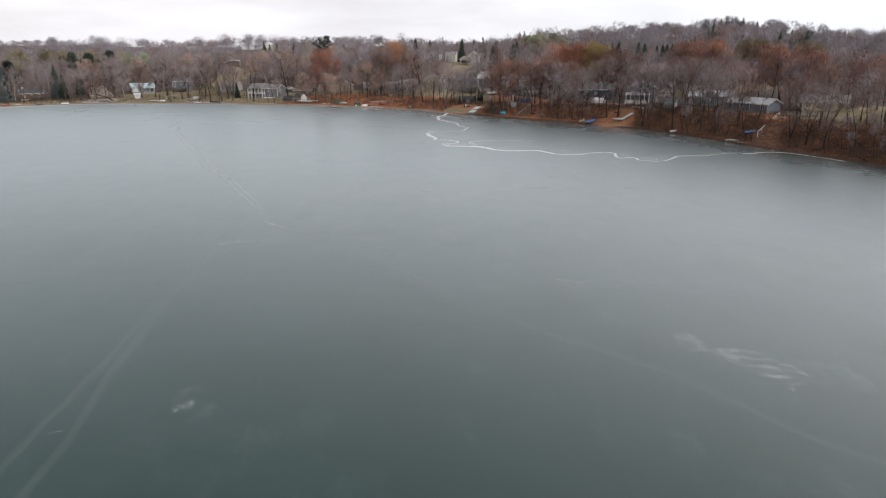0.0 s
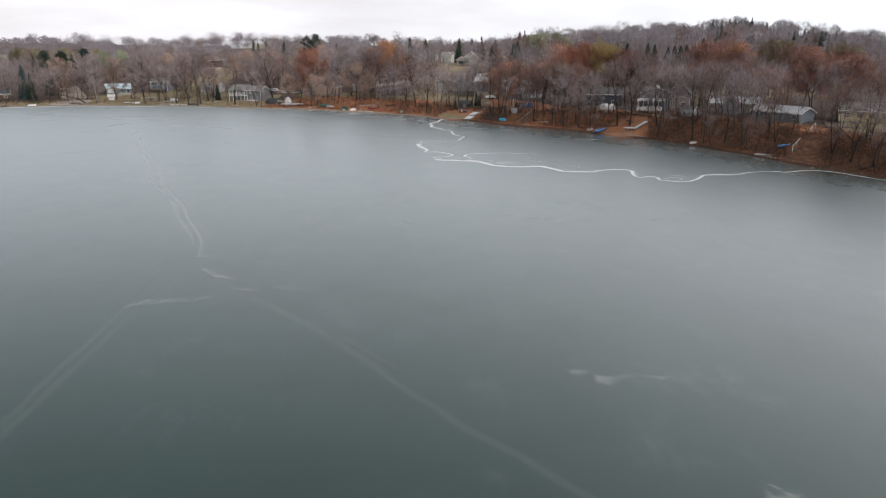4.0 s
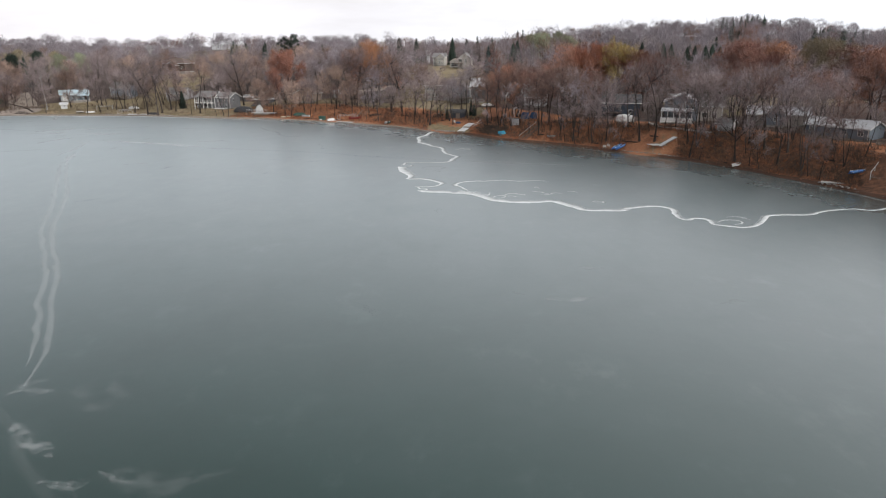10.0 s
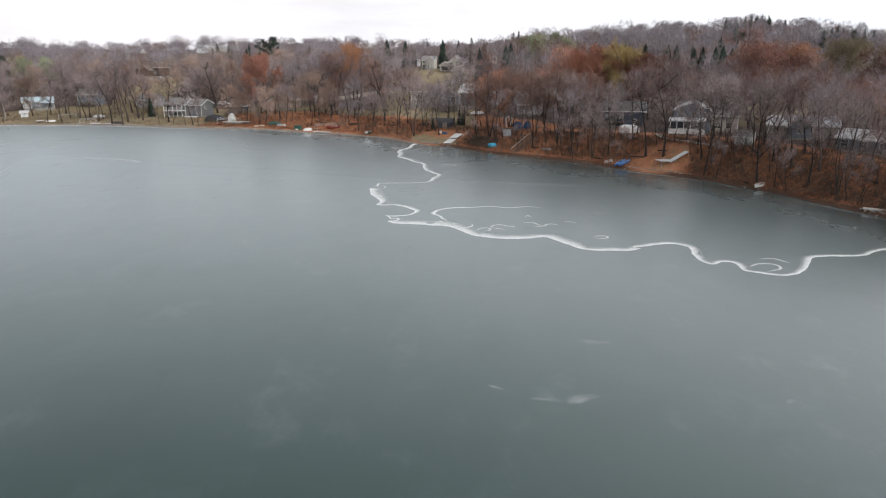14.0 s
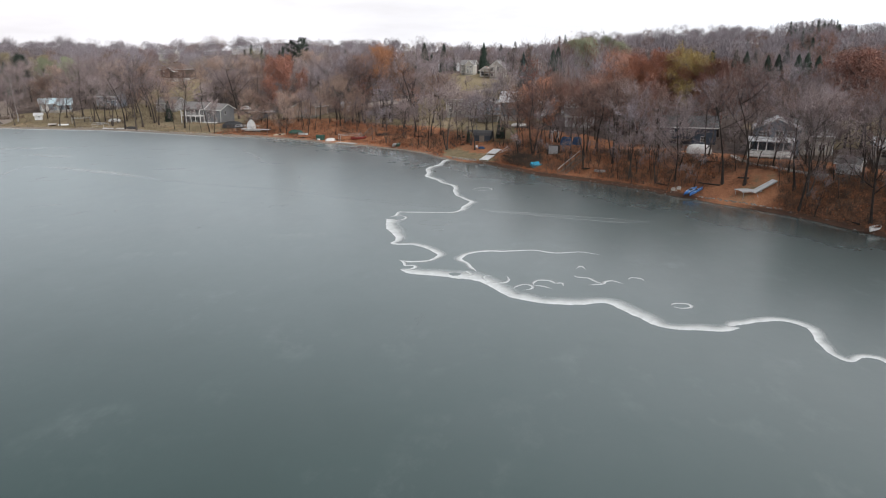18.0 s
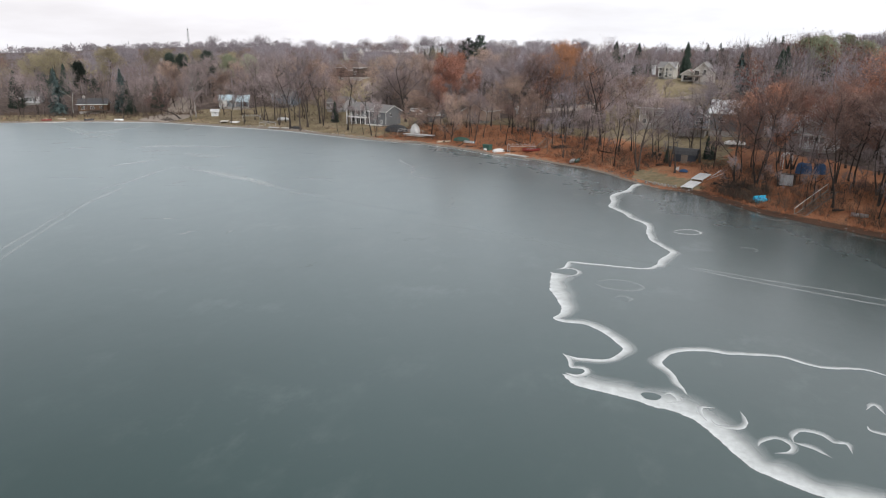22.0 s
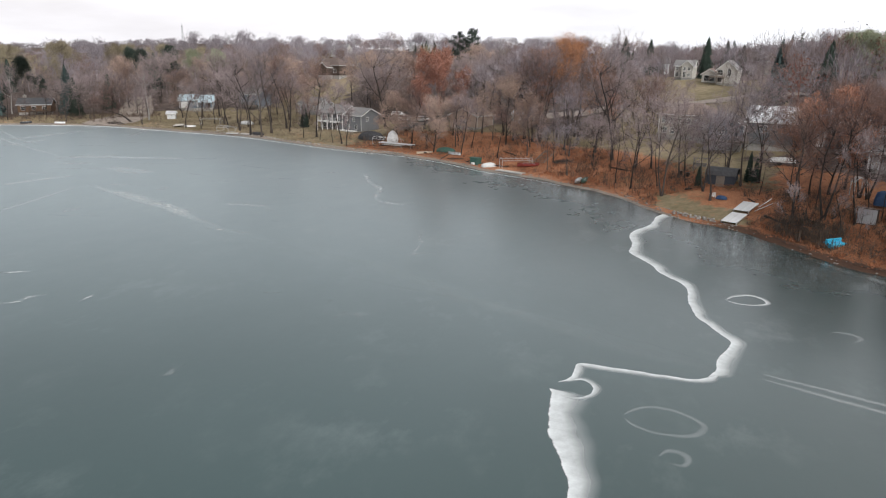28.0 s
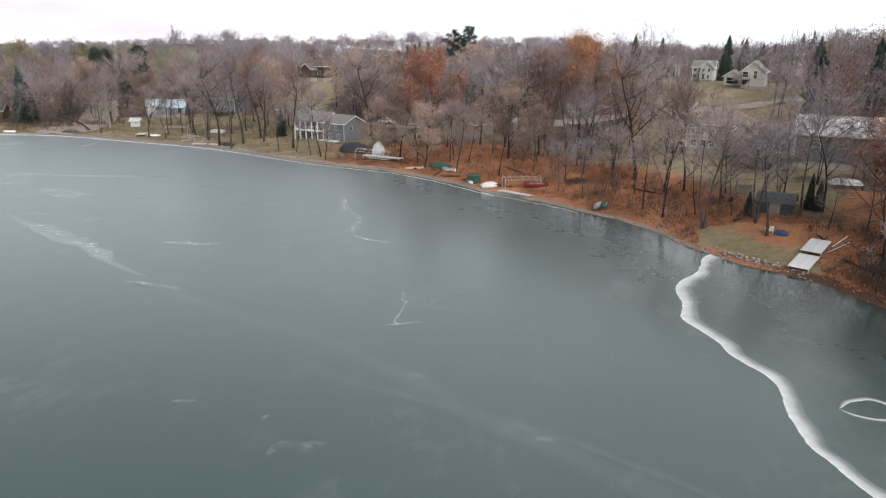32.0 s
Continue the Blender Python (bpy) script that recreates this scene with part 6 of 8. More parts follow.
h = site("blue_house", -147, 360, -6, "blue-grey two-storey house half hidden by bare trees")
block(h, (0, 0), 9, 7, 0.4, 4.8, 2.0, W_BLUEGREY, R_GREY, row(3, -3.2, 3.2, 3.1, 1.0, 1.1) + row(2, -3.0, 1.0, 0.9, 1.1, 1.3))
add_deck(h, -4.2, 4.2, -5.8, -3.65, 0.9, -0.6)
h = site("green_house", -118, 352, -14, "low grey house behind the shore trees")
block(h, (0, 0), 9, 7, 0.4, 3.2, 1.9, W_PALEGREY, R_GREY, row(3, -3, 3, 1.2, 1.1, 1.2))

h = site("lake_house", -91.5, 323, -17, "two-storey grey clapboard house with white-framed porch and balcony")
block(h, (-3.4, 0), 8.6, 7, 0.3, 4.9, 1.9, W_GREY, R_GREY, row(3, -3.0, 2.6, 3.0, 1.2, 1.4) + [(-2.8, 0.7, 1.2, 1.5), (0.4, 0.5, 1.8, 1.9)])
block(h, (4.5, 0.4), 7.1, 7.6, 0.3, 4.7, 1.7, W_GREY, R_GREY, [(-1.8, 3.0, 0.8, 0.9), (0.8, 3.0, 0.8, 0.9), (1.6, 0.8, 0.9, 1.1), (-1.4, 0.7, 0.9, 1.2)],
      right=[(-1.3, 3.0, 0.9, 1.0)])
add_deck(h, -7.6, 0.8, -5.6, -3.65, 2.6, -0.6, TRIM)
part("porch_roof", bm_prism([(-5.8, 4.8), (-3.6, 5.3), (-3.6, 5.45), (-5.8, 4.95)], (-7.8, 0.9), "x"), R_GREY, h)
for i in range(5):
    x = -7.5 + i * 2.05
    part("column", bm_boxes([(x - 0.1, x + 0.1, -5.55, -5.35, -0.7, 4.85)]), TRIM, h)
add_deck(h, 1.2, 6.5, -5.3, -3.55, 0.4, -0.8, TRIM, False)

h = site("ridge_house", -134, 398, -14, "dark brown house with a hipped roof high above the lawn")
block(h, (0, 0), 12.5, 8, 0.6, 4.4, 2.6, W_DARK, R_DARKBROWN, row(3, -4.2, 4.2, 1.6, 1.5, 1.4), kind="hip", trim=W_DARK)
block(h, (0.6, -5.0), 4.4, 4.4, 0.6, 3.9, 1.6, W_DARK, R_DARKBROWN, turn=90, trim=W_DARK)
add_chimney(h, -1.5, 0.5, 4.5, 7.6, W_BROWN)

h = site("tan_house", -53.6, 322.5, -16, "low tan house with a shallow gable among oaks")
block(h, (0, 0), 8.5, 8.6, 0.3, 3.3, 1.9, W_TAN, R_BROWN, left=[(0.5, 1.2, 0.8, 0.9), (-2.6, 1.2, 0.7, 0.8)], turn=90)
h = site("white_shed", -41.4, 327, -20, "tall narrow white shed behind the trees", "shed")
block(h, (0, 0), 2.4, 2.6, 0.1, 2.7, 0.6, W_WHITE, R_PALE, bars=0)

h = site("hillside_house", 3.4, 301, -14, "beige house with a wide brown hipped roof above the lawn")
block(h, (0, 0), 12, 8.4, 0.4, 4.8, 2.3, W_BEIGE, R_BROWN, row(3, -5.0, -3.2, 3.0, 0.7, 1.1) + row(3, -1.4, 0.4, 3.0, 0.7, 1.1) + row(3, 2.8, 4.6, 3.0, 0.7, 1.1)
      + row(3, -4.6, -1.4, 0.8, 0.9, 1.2), kind="hip")
block(h, (4.2, -3.6), 4.6, 3.2, 0.4, 4.4, 1.4, W_BEIGE, R_BROWN, turn=90)

h = site("long_house", 22, 288, -11, "long blue-grey house with a pale roof and a raised deck")
block(h, (5, 1), 26, 9, 0.8, 5.2, 2.5, W_GREY, R_PALE, row(3, -10, -2, 3.1, 1.4, 1.2) + row(3, 2.5, 10.5, 3.1, 1.4, 1.2))
block(h, (-11.5, -2.2), 7, 6.2, 0.8, 4.4, 1.7, W_BLUEGREY, R_GREY, turn=90, left=[(1.5, 2.0, 1.5, 1.9), (-0.8, 2.4, 0.9, 1.2), (-2.1, 2.4, 0.9, 1.2)])
add_deck(h, -15, -7, -8.2, -5.75, 1.4, -1.2)
part("wall_panel", bm_boxes([(4.4, 6.0, -3.66, -3.62, 1.0, 4.9)]), TRIM, h, "white painted wall panel")
add_deck(h, 7, 16, -6.6, -3.7, 2.2, -1.6)

h = site("white_house", 35.0, 268.2, -16, "white house with a row of dark windows behind the bank trees")
block(h, (0, 0), 6.8, 7.5, 0.5, 3.6, 2.2, W_WHITE, R_GREY, row(4, -2.4, 0.6, 1.7, 0.75, 1.25), left=[(0, 1.5, 0.9, 1.1)], bars=0)
block(h, (-2.5, 1.5), 5, 5, 3.4, 6.0, 1.7, W_WHITE, R_GREY, turn=90, left=row(2, -1, 1, 4.3, 0.8, 1.1))

h = site("dark_house", 57, 243, -14, "dark slate-blue house with a low dark roof among bare trees")
block(h, (0, 0), 12.5, 8, 0.4, 4.4, 2.0, W_SLATE, R_DARK, row(2, -3.4, 0.2, 2.4, 0.9, 1.0) + [(3.6, 1.0, 1.0, 1.2)], trim=W_SLATE)
add_deck(h, -6, 1.0, -6.6, -4.15, 1.6, -0.8, W_DARK)

h = site("porch_house", 72.8, 224.4, -20, "grey two-storey house with a white-framed glazed porch")
block(h, (1.2, 0.5), 14, 9, 0.3, 4.4, 2.6, W_BEIGE, R_GREY, [(2.5, 1.2, 1.2, 1.3), (5.0, 1.2, 1.2, 1.3), (3.6, 3.0, 1.0, 1.0)])
block(h, (-2.4, -2.8), 6.4, 8.6, 0.3, 5.6, 1.9, W_BLUEGREY, R_PALE, turn=90, left=[(-2.7, 3.7, 1.5, 1.2), (0.4, 3.5, 1.3, 1.6), (2.4, 3.5, 1.1, 1.6)])
porch = part("foundation", bm_boxes([(-7.4, 0.6, -8.3, -6.05, -1.2, 0.5)]), CONCRETE, h, "porch foundation")
for i in range(6):
    x = -7.3 + i * 1.56
    part("porch_post", bm_boxes([(x - 0.09, x + 0.09, -8.3, -8.12, 0.5, 3.1)]), TRIM, porch)
for i in range(5):
    x = -7.3 + i * 1.56
    part("pane", bm_boxes([(x + 0.1, x + 1.46, -8.22, -8.19, 1.25, 3.0)]), GLASS, porch)
    part("panel", bm_boxes([(x + 0.1, x + 1.46, -8.24, -8.18, 0.52, 1.2)]), TRIM, porch)
part("floor", bm_boxes([(-7.4, 0.6, -8.3, -6.05, 0.504, 0.54)]), DECKWOOD, porch)
part("porch_roof", bm_prism([(-8.6, 3.05), (-6.0, 3.7), (-6.0, 3.85), (-8.6, 3.2)], (-7.7, 0.9), "x"), R_PALE, h)
add_deck(h, -7.6, 0.8, -9.6, -8.35, 0.45, -1.4, TRIM)
add_chimney(h, 3.5, 2.0, 5, 8.4)

h = site("lakeside_garage", 72.0, 196.6, -40, "small white garage with a grey roof on the bank", "garage")
block(h, (0, 0), 3.2, 3.0, 0.2, 2.2, 0.8, W_WHITE, R_GREY, [(0.7, 1.0, 0.6, 0.6)])

h = site("bank_house", 89, 206.5, -24, "low house with a pale roof behind the bank trees")
block(h, (0, 0), 14, 7, 0.4, 2.9, 1.5, W_BEIGE, R_PALE, row(3, -5.4, -1.0, 1.2, 1.2, 1.1))
block(h, (-0.6, -3.2), 5.5, 4.4, 0.4, 3.0, 1.7, W_BLUEGREY, R_GREY, turn=90, left=[(0, 1.4, 0.9, 0.9)])
h = site("bank_house", 92.6, 182.5, -58, "long low blue-grey house with pale roof and deck")
block(h, (0, 0), 14, 6.4, 0.4, 2.8, 1.3, W_BLUEGREY, R_PALE, row(4, -5.4, 5.4, 1.2, 1.2, 1.1))
add_deck(h, -6, 4, -5.8, -3.4, 0.5, -1.6)

h = site("yellow_house", 109.3, 173.3, -26, "yellow-tan low house with a grey roof on the bluff lawn")
block(h, (0, 0), 11.5, 8, 0.4, 3.1, 1.4, W_YELLOW, R_GREY, row(4, -4.2, 4.2, 1.3, 1.2, 1.2))
h = site("bluff_house", 125, 152, -55, "white house with a porch on the bluff lawn")
block(h, (0, 0), 12, 8, 0.4, 3.4, 2.0, W_WHITE, R_GREY, row(4, -4, 4, 1.3, 1.3, 1.3))
add_deck(h, -4, 5, -6.6, -4.2, 0.6, -0.8, TRIM)

# houses on the hill
h = site("hill_house", 2.0, 381, -14, "two-storey off-white house on the hill with a front gable")
block(h, (-0.4, 1.4), 5.8, 4.6, 0.4, 4.2, 1.5, W_CREAM, R_GREY, row(2, -2.2, -0.8, 2.7, 0.7, 1.0) + row(2, -2.2, -0.8, 0.8, 0.8, 1.2))
block(h, (1.0, -1.4), 3.6, 3.4, 0.4, 4.2, 1.5, W_CREAM, R_GREY, turn=90, left=[(-0.75, 2.7, 0.7, 1.0), (0.75, 2.7, 0.7, 1.0), (-0.7, 0.6, 0.8, 1.7), (0.7, 0.8, 0.7, 1.0)])
h = site("gable_house", 14.4, 369, -12, "cream gabled house with a wooden deck on the slope")
block(h, (0, 0), 8, 5.6, 0.3, 4.4, 2.4, W_CREAM, R_GREY, turn=90, left=[(0.6, 2.5, 0.9, 1.9), (-1.9, 2.7, 1.4, 1.4), (-1.9, 0.7, 1.1, 1.5)])
block(h, (-5.6, 2.2), 4.8, 4.2, 0.3, 2.9, 1.4, W_CREAM, R_BROWN, turn=90, left=[(0, 0.7, 3.0, 1.7)])
add_deck(h, -4.6, -0.4, -6.0, -4.2, 2.3, -0.8)
h = site("distant_house", -36, 432, -10, "white gabled house far up the hill")
block(h, (0, 0), 10, 7, 0.4, 4.8, 2.8, W_WHITE, R_GREY, row(3, -3, 3, 3.0, 1.0, 1.2), right=[(0, 2.6, 1.2, 1.3)])
for x, y, a, c in ((-10, 452, 5, W_WHITE), (32, 446, -20, W_BEIGE), (60, 430, -10, W_TAN), (-92, 470, -8, W_PALEGREY), (-210, 560, -5, W_CREAM),
                   (-300, 470, 20, W_PALEGREY)):
    h = site("distant_house", x, y, a, "pale house half hidden on the wooded hill")
    block(h, (0, 0), 11, 8, 0.3, 5.0, 2.5, c, R_GREY, row(3, -3.4, 3.4, 3.2, 1.1, 1.2))
h = site("barn", -175, 640, 12, "long pale farm building on the skyline", "barn")
block(h, (0, 0), 34, 10, 0.3, 4.5, 2.2, W_WHITE, R_PALE, row(4, -12, 12, 1.6, 1.5, 1.2))


# ---- lattice masts on the skyline ----
def mast(x, y, top):
    z = float(ground_z(x, y))
    ob = empty("radio_mast", pose(x, y, z), "tall lattice mast on the far skyline", "mast")
    hgt = top - z
    for a in range(4):
        s, c = (1 if a in (0, 1) else -1), (1 if a in (0, 3) else -1)
        part("leg", bm_tubes([((s * 3.2, c * 3.2, -1), (s * 0.7, c * 0.7, hgt), 0.15)]), DARKMETAL, ob)
    segs = []
    for i in range(12):
        z0, z1 = hgt * i / 12, hgt * (i + 1) / 12
        w0, w1 = 3.2 - 2.5 * i / 12, 3.2 - 2.5 * (i + 1) / 12
        for s in (-1, 1):
            segs += [((-w0, s * w0, z0), (w1, s * w1, z1) , 0.08), ((s * w0, w0, z0), (s * w1, -w1, z1) , 0.08), ((-w0, s * w0, z0), (w0, s * w0, z0) , 0.08)]
    part("bracing", bm_tubes(segs, 4), DARKMETAL, ob)
    part("aerials", bm_boxes([(-1.6, 1.6, -0.4, 0.4, hgt - 4, hgt - 2.5), (-0.1, 0.1, -0.1, 0.1, hgt, hgt + 5)]), ALU, ob)


mast(-1047, 1470, 72)
mast(-1560, 1180, 66)


# ---- boats, docks and things along the shore ----
def hull(length, beam, depth, flip=False):
    """An open boat's shell, pointed at both ends or upside down."""
    bm = bmesh.new()
    rings = []
    n, m = 14, 8
    for i in range(n + 1):
        t = i / n * 2 - 1
        w = beam / 2 * (1 - abs(t) ** 2.4) + 0.02
        sheer = depth * (1 + 0.25 * t * t)
        ring = []
        for k in range(m + 1):
            a = math.pi * k / m
            x, z = -math.cos(a) * w, sheer - math.sin(a) ** 0.7 * sheer
            ring.append(bm.verts.new((t * length / 2, x, (sheer * 0 + depth * 1.25 - z) if flip else z)))
        rings.append(ring)
    for a, b in zip(rings, rings[1:]):
        for i in range(m):
            bm.faces.new((a[i], a[i + 1], b[i + 1], b[i]))
    bmesh.ops.recalc_face_normals(bm, faces=bm.faces[:])
    bmesh.ops.solidify(bm, geom=bm.faces[:], thickness=0.04)
    return bm


def boat(name, label, x, y, yaw, length, beam, depth, mat, flip=False, roll=0, z=0.0, category="boat", seats=2):
    ob = empty(name, pose(x, y, max(0.0, float(ground_z(x, y))) + z, roll, 0, yaw), label, category)
    part("hull", hull(length, beam, depth, flip), mat, ob)
    if not flip:
        for i in range(seats):
            sx = (i - (seats - 1) / 2) * length * 0.3
            part("seat", bm_boxes([(sx - 0.13, sx + 0.13, -beam * 0.42, beam * 0.42, depth * 0.68, depth * 0.75)]), PALEWOOD, ob)
        part("gunwale", bm_tubes([((-length * 0.3, s * beam * 0.42, depth * 1.02), (length * 0.3, s * beam * 0.42, depth * 1.02), 0.03) for s in (-1, 1)]), ALU, ob)
    else:
        part("keel", bm_boxes([(-length * 0.42, length * 0.42, -0.025, 0.025, depth * 1.22, depth * 1.32)]), ALU, ob)
    return ob


def kayak(x, y, yaw, roll, mat, label, z=0.25, length=3.4, pitch=0):
    ob = empty("kayak", pose(x, y, float(ground_z(x, y)) + z, roll, pitch, yaw), label, "kayak")
    bm = hull(length, 0.75, 0.36)
    part("hull", bm, mat, ob)
    deck = hull(length - 0.04, 0.72, 0.16, True)
    bmesh.ops.translate(deck, verts=deck.verts[:], vec=(0, 0, 0.32))
    part("deck", deck, mat, ob)
    part("seat", bm_boxes([(-0.4, 0.4, -0.22, 0.22, 0.5, 0.56)], 0.02), RUBBER, ob)
    part("stripe", bm_boxes([(-1.2, 1.2, s * 0.3 - 0.03, s * 0.3 + 0.03, 0.42, 0.47) for s in (-1, 1)]), WHITEPLASTIC, ob)
    return ob


def dock_section(parent, x0, x1, w, z, foot, tilt=0.0, mat=None):
    """A dock section > deck of boards, side beams, legs."""
    n = max(4, round((x1 - x0) / 0.22))
    sec = part("frame", bm_boxes([(x0, x1, s * (w / 2 - 0.05) - 0.03, s * (w / 2 - 0.05) + 0.03, z - 0.16, z - 0.01) for s in (-1, 1)]), ALU, parent)
    sec.matrix_basis = pose(0, 0, 0, 0, tilt, 0)
    board = None
    for i in range(n):
        if board is None:
            board = b = part("board", bm_boxes([(0, (x1 - x0) * 0.88 / n, -w / 2, w / 2, 0, 0.05)]), mat or PALEWOOD, sec)
        else:
            b = new("board", board.data)
            b.parent = sec
        b.location = (x0 + (x1 - x0) * i / n, 0, z)
    for s in (-1, 1):
        for x in (x0 + 0.3, x1 - 0.3):
            part("leg", bm_tubes([((x, s * (w / 2 - 0.05), foot), (x, s * (w / 2 - 0.05), z - 0.02), 0.035)]), ALU, sec)


def stair(x0, y0, z0, x1, y1, z1, w, label, mat=None, rail=True, paint=None):
    """Outdoor stairs up a bank > stringers, each tread, posts, handrail."""
    run = math.hypot(x1 - x0, y1 - y0)
    ob = empty("shore_stairs", pose(x0, y0, z0, 0, 0, math.degrees(math.atan2(y1 - y0, x1 - x0))), label, "stairs")
    hgt = z1 - z0
    for s in (-1, 1):
        part("stringer", bm_prism([(0, -0.1), (run, hgt - 0.1), (run, hgt + 0.16), (0, 0.16)], (s * w / 2 - 0.04, s * w / 2 + 0.04)), mat or DECKWOOD, ob)
    n = max(4, round(hgt / 0.19))
    tread = None
    for i in range(n):
        x, z = run * (i + 0.5) / n, hgt * (i + 0.5) / n
        if tread is None:
            tread = part("tread", bm_boxes([(-0.17, 0.17, -w / 2 + 0.045, w / 2 - 0.045, 0, 0.05)]), mat or DECKWOOD, ob)
            t = tread
        else:
            t = new("tread", tread.data)
            t.parent = ob
        t.location = (x, 0, z)
    if rail:
        k = max(2, round(run / 2.2) + 1)
        for i in range(k):
            x, z = run * i / (k - 1), hgt * i / (k - 1)
            part("post", bm_boxes([(x - 0.05, x + 0.05, w / 2 + 0.045, w / 2 + 0.145, z - 0.3, z + 1.05)]), paint or DECKWOOD, ob)
        part("handrail", bm_prism([(0, 0.98), (run, hgt + 0.98), (run, hgt + 1.1), (0, 1.1)], (w / 2 + 0.15, w / 2 + 0.22)), paint or PALEWOOD, ob)
    return ob


def tarp_hump(name, label, x, y, yaw, length, width, hgt, mat, category="covered boat", power=2.4, z=0.0, trailer=False):
    """Something long under a tarp: a rounded, sagging hump, on a trailer or on the ground."""
    ob = empty(name, pose(x, y, float(ground_z(x, y)) + z, 0, 0, yaw), label, category)
    r = random.Random(int(x * 13 + y))
    bm = bmesh.new()
    rings = []
    n, m = 14, 10
    for i in range(n + 1):
        t = i / n * 2 - 1
        k = max(0.05, 1 - abs(t) ** power) ** 0.5
        ring = []
        for j in range(m + 1):
            a = math.pi * j / m
            sag = 1 + r.uniform(-0.06, 0.06)
            ring.append(bm.verts.new((t * length / 2, -math.cos(a) * width / 2 * (0.65 + 0.35 * k), max(0.02, math.sin(a) ** 0.6 * hgt * (0.4 + 0.6 * k) * sag))))
        rings.append(ring)
    for a, b in zip(rings, rings[1:]):
        for j in range(m):
            bm.faces.new((a[j], a[j + 1], b[j + 1], b[j]))
    bm.faces.new(rings[0])
    bm.faces.new(rings[-1][::-1])
    bmesh.ops.recalc_face_normals(bm, faces=bm.faces[:])
    c = part("cover", bm, mat, ob)
    if trailer:
        c.location.z = 0.55
        part("trailer_frame", bm_boxes([(-length * 0.45, length * 0.6, s * 0.5 - 0.05, s * 0.5 + 0.05, 0.42, 0.52) for s in (-1, 1)]), DARKMETAL, ob)
        for s in (-1, 1):
            wheel = bmesh.new()
            bmesh.ops.create_cone(wheel, cap_ends=True, segments=16, radius1=0.33, radius2=0.33, depth=0.2, matrix=pose(-0.4, s * width * 0.46, 0.33, 90))
            part("wheel", wheel, RUBBER, ob)
    return ob


# west shore
d = empty("dock", pose(-147, 317, 0.5, 0, 0, -60), "short dock pulled up on the shore", "dock")
dock_section(d, -2.6, 2.6, 2.6, 0.55, -0.6)
boat("rowing_boat", "upturned white boat beside the dock", -142.5, 316.5, 30, 3.4, 1.3, 0.45, WHITEPLASTIC, True)


def boat_lift(x, y, yaw, label, l=5.5, w=2.8, hgt=2.4, roof=None, z=None):
    """An aluminium boat lift taken ashore: posts, beams, cross bars, a hoop-framed canopy."""
    ob = empty("boat_lift", pose(x, y, (float(ground_z(x, y)) if z is None else z), 0, 0, yaw), label, "boat lift")
    for i in (-1, 1):
        for s in (-1, 1):
            part("post", bm_tubes([((i * l / 2, s * w / 2, -0.3), (i * l / 2, s * w / 2, hgt), 0.05)]), ALU, ob)
        part("cross_beam", bm_tubes([((i * l / 2, -w / 2, 0.25), (i * l / 2, w / 2, 0.25), 0.05)]), ALU, ob)
    for s in (-1, 1):
        part("side_beam", bm_tubes([((-l / 2, s * w / 2, hgt), (l / 2, s * w / 2, hgt), 0.045)]), ALU, ob)
    k = 7
    for i in range(k):
        a = -l / 2 + l * i / (k - 1)
        part("rib", bm_tubes([((a, -w / 2, hgt), (a, -w * 0.28, hgt + 0.45), 0.035), ((a, -w * 0.28, hgt + 0.45), (a, w * 0.28, hgt + 0.45), 0.035),
                              ((a, w * 0.28, hgt + 0.45), (a, w / 2, hgt), 0.035)], 5), roof or ALU, ob)
    part("wheel", bm_tubes([((l / 2 + 0.1 + 0.45 * math.cos(t * math.tau / 12), w / 2 + 0.1, 1.2 + 0.45 * math.sin(t * math.tau / 12)),
                             (l / 2 + 0.1 + 0.45 * math.cos((t + 1) * math.tau / 12), w / 2 + 0.1, 1.2 + 0.45 * math.sin((t + 1) * math.tau / 12)), 0.025) for t in range(12)], 4), ALU, ob)
    return ob


boat_lift(-139, 322, 28, "bare aluminium boat lift standing on the lawn", 6, 2.8, 1.6)
boat_lift(-126, 311.5, -15, "low aluminium boat lift at the water's edge", 5, 2.6, 1.3)
for x, y, a in ((-121.5, 308.2, 20), (-117, 308.6, -10)):
    d = empty("dock", pose(x, y, 0.3, 0, 0, a), "stacked dock section at the water's edge", "dock")
    dock_section(d, -1.8, 1.8, 1.3, 0.35, -0.5)
tarp_hump("covered_boat", "dark boat under a tarp at the shore", -113.6, 309, -20, 4.2, 1.7, 0.8, BLACKTARP)
tarp_hump("covered_pile", "grey tarp-covered heap on the lawn", -128.5, 326, 10, 4.2, 2.0, 1.1, WHITETARP, "tarp heap")
for x, y, a, m in ((-209.8, 299.5, 40, REDPAINT), (-206.5, 303, 10, TANHULL), (-197.5, 306.5, 60, BLACKTARP), (-187.5, 310.2, 20, WHITEPLASTIC)):
    boat("rowing_boat", "small upturned boat on the far shore", x, y, a, 3.4, 1.3, 0.45, m, True)

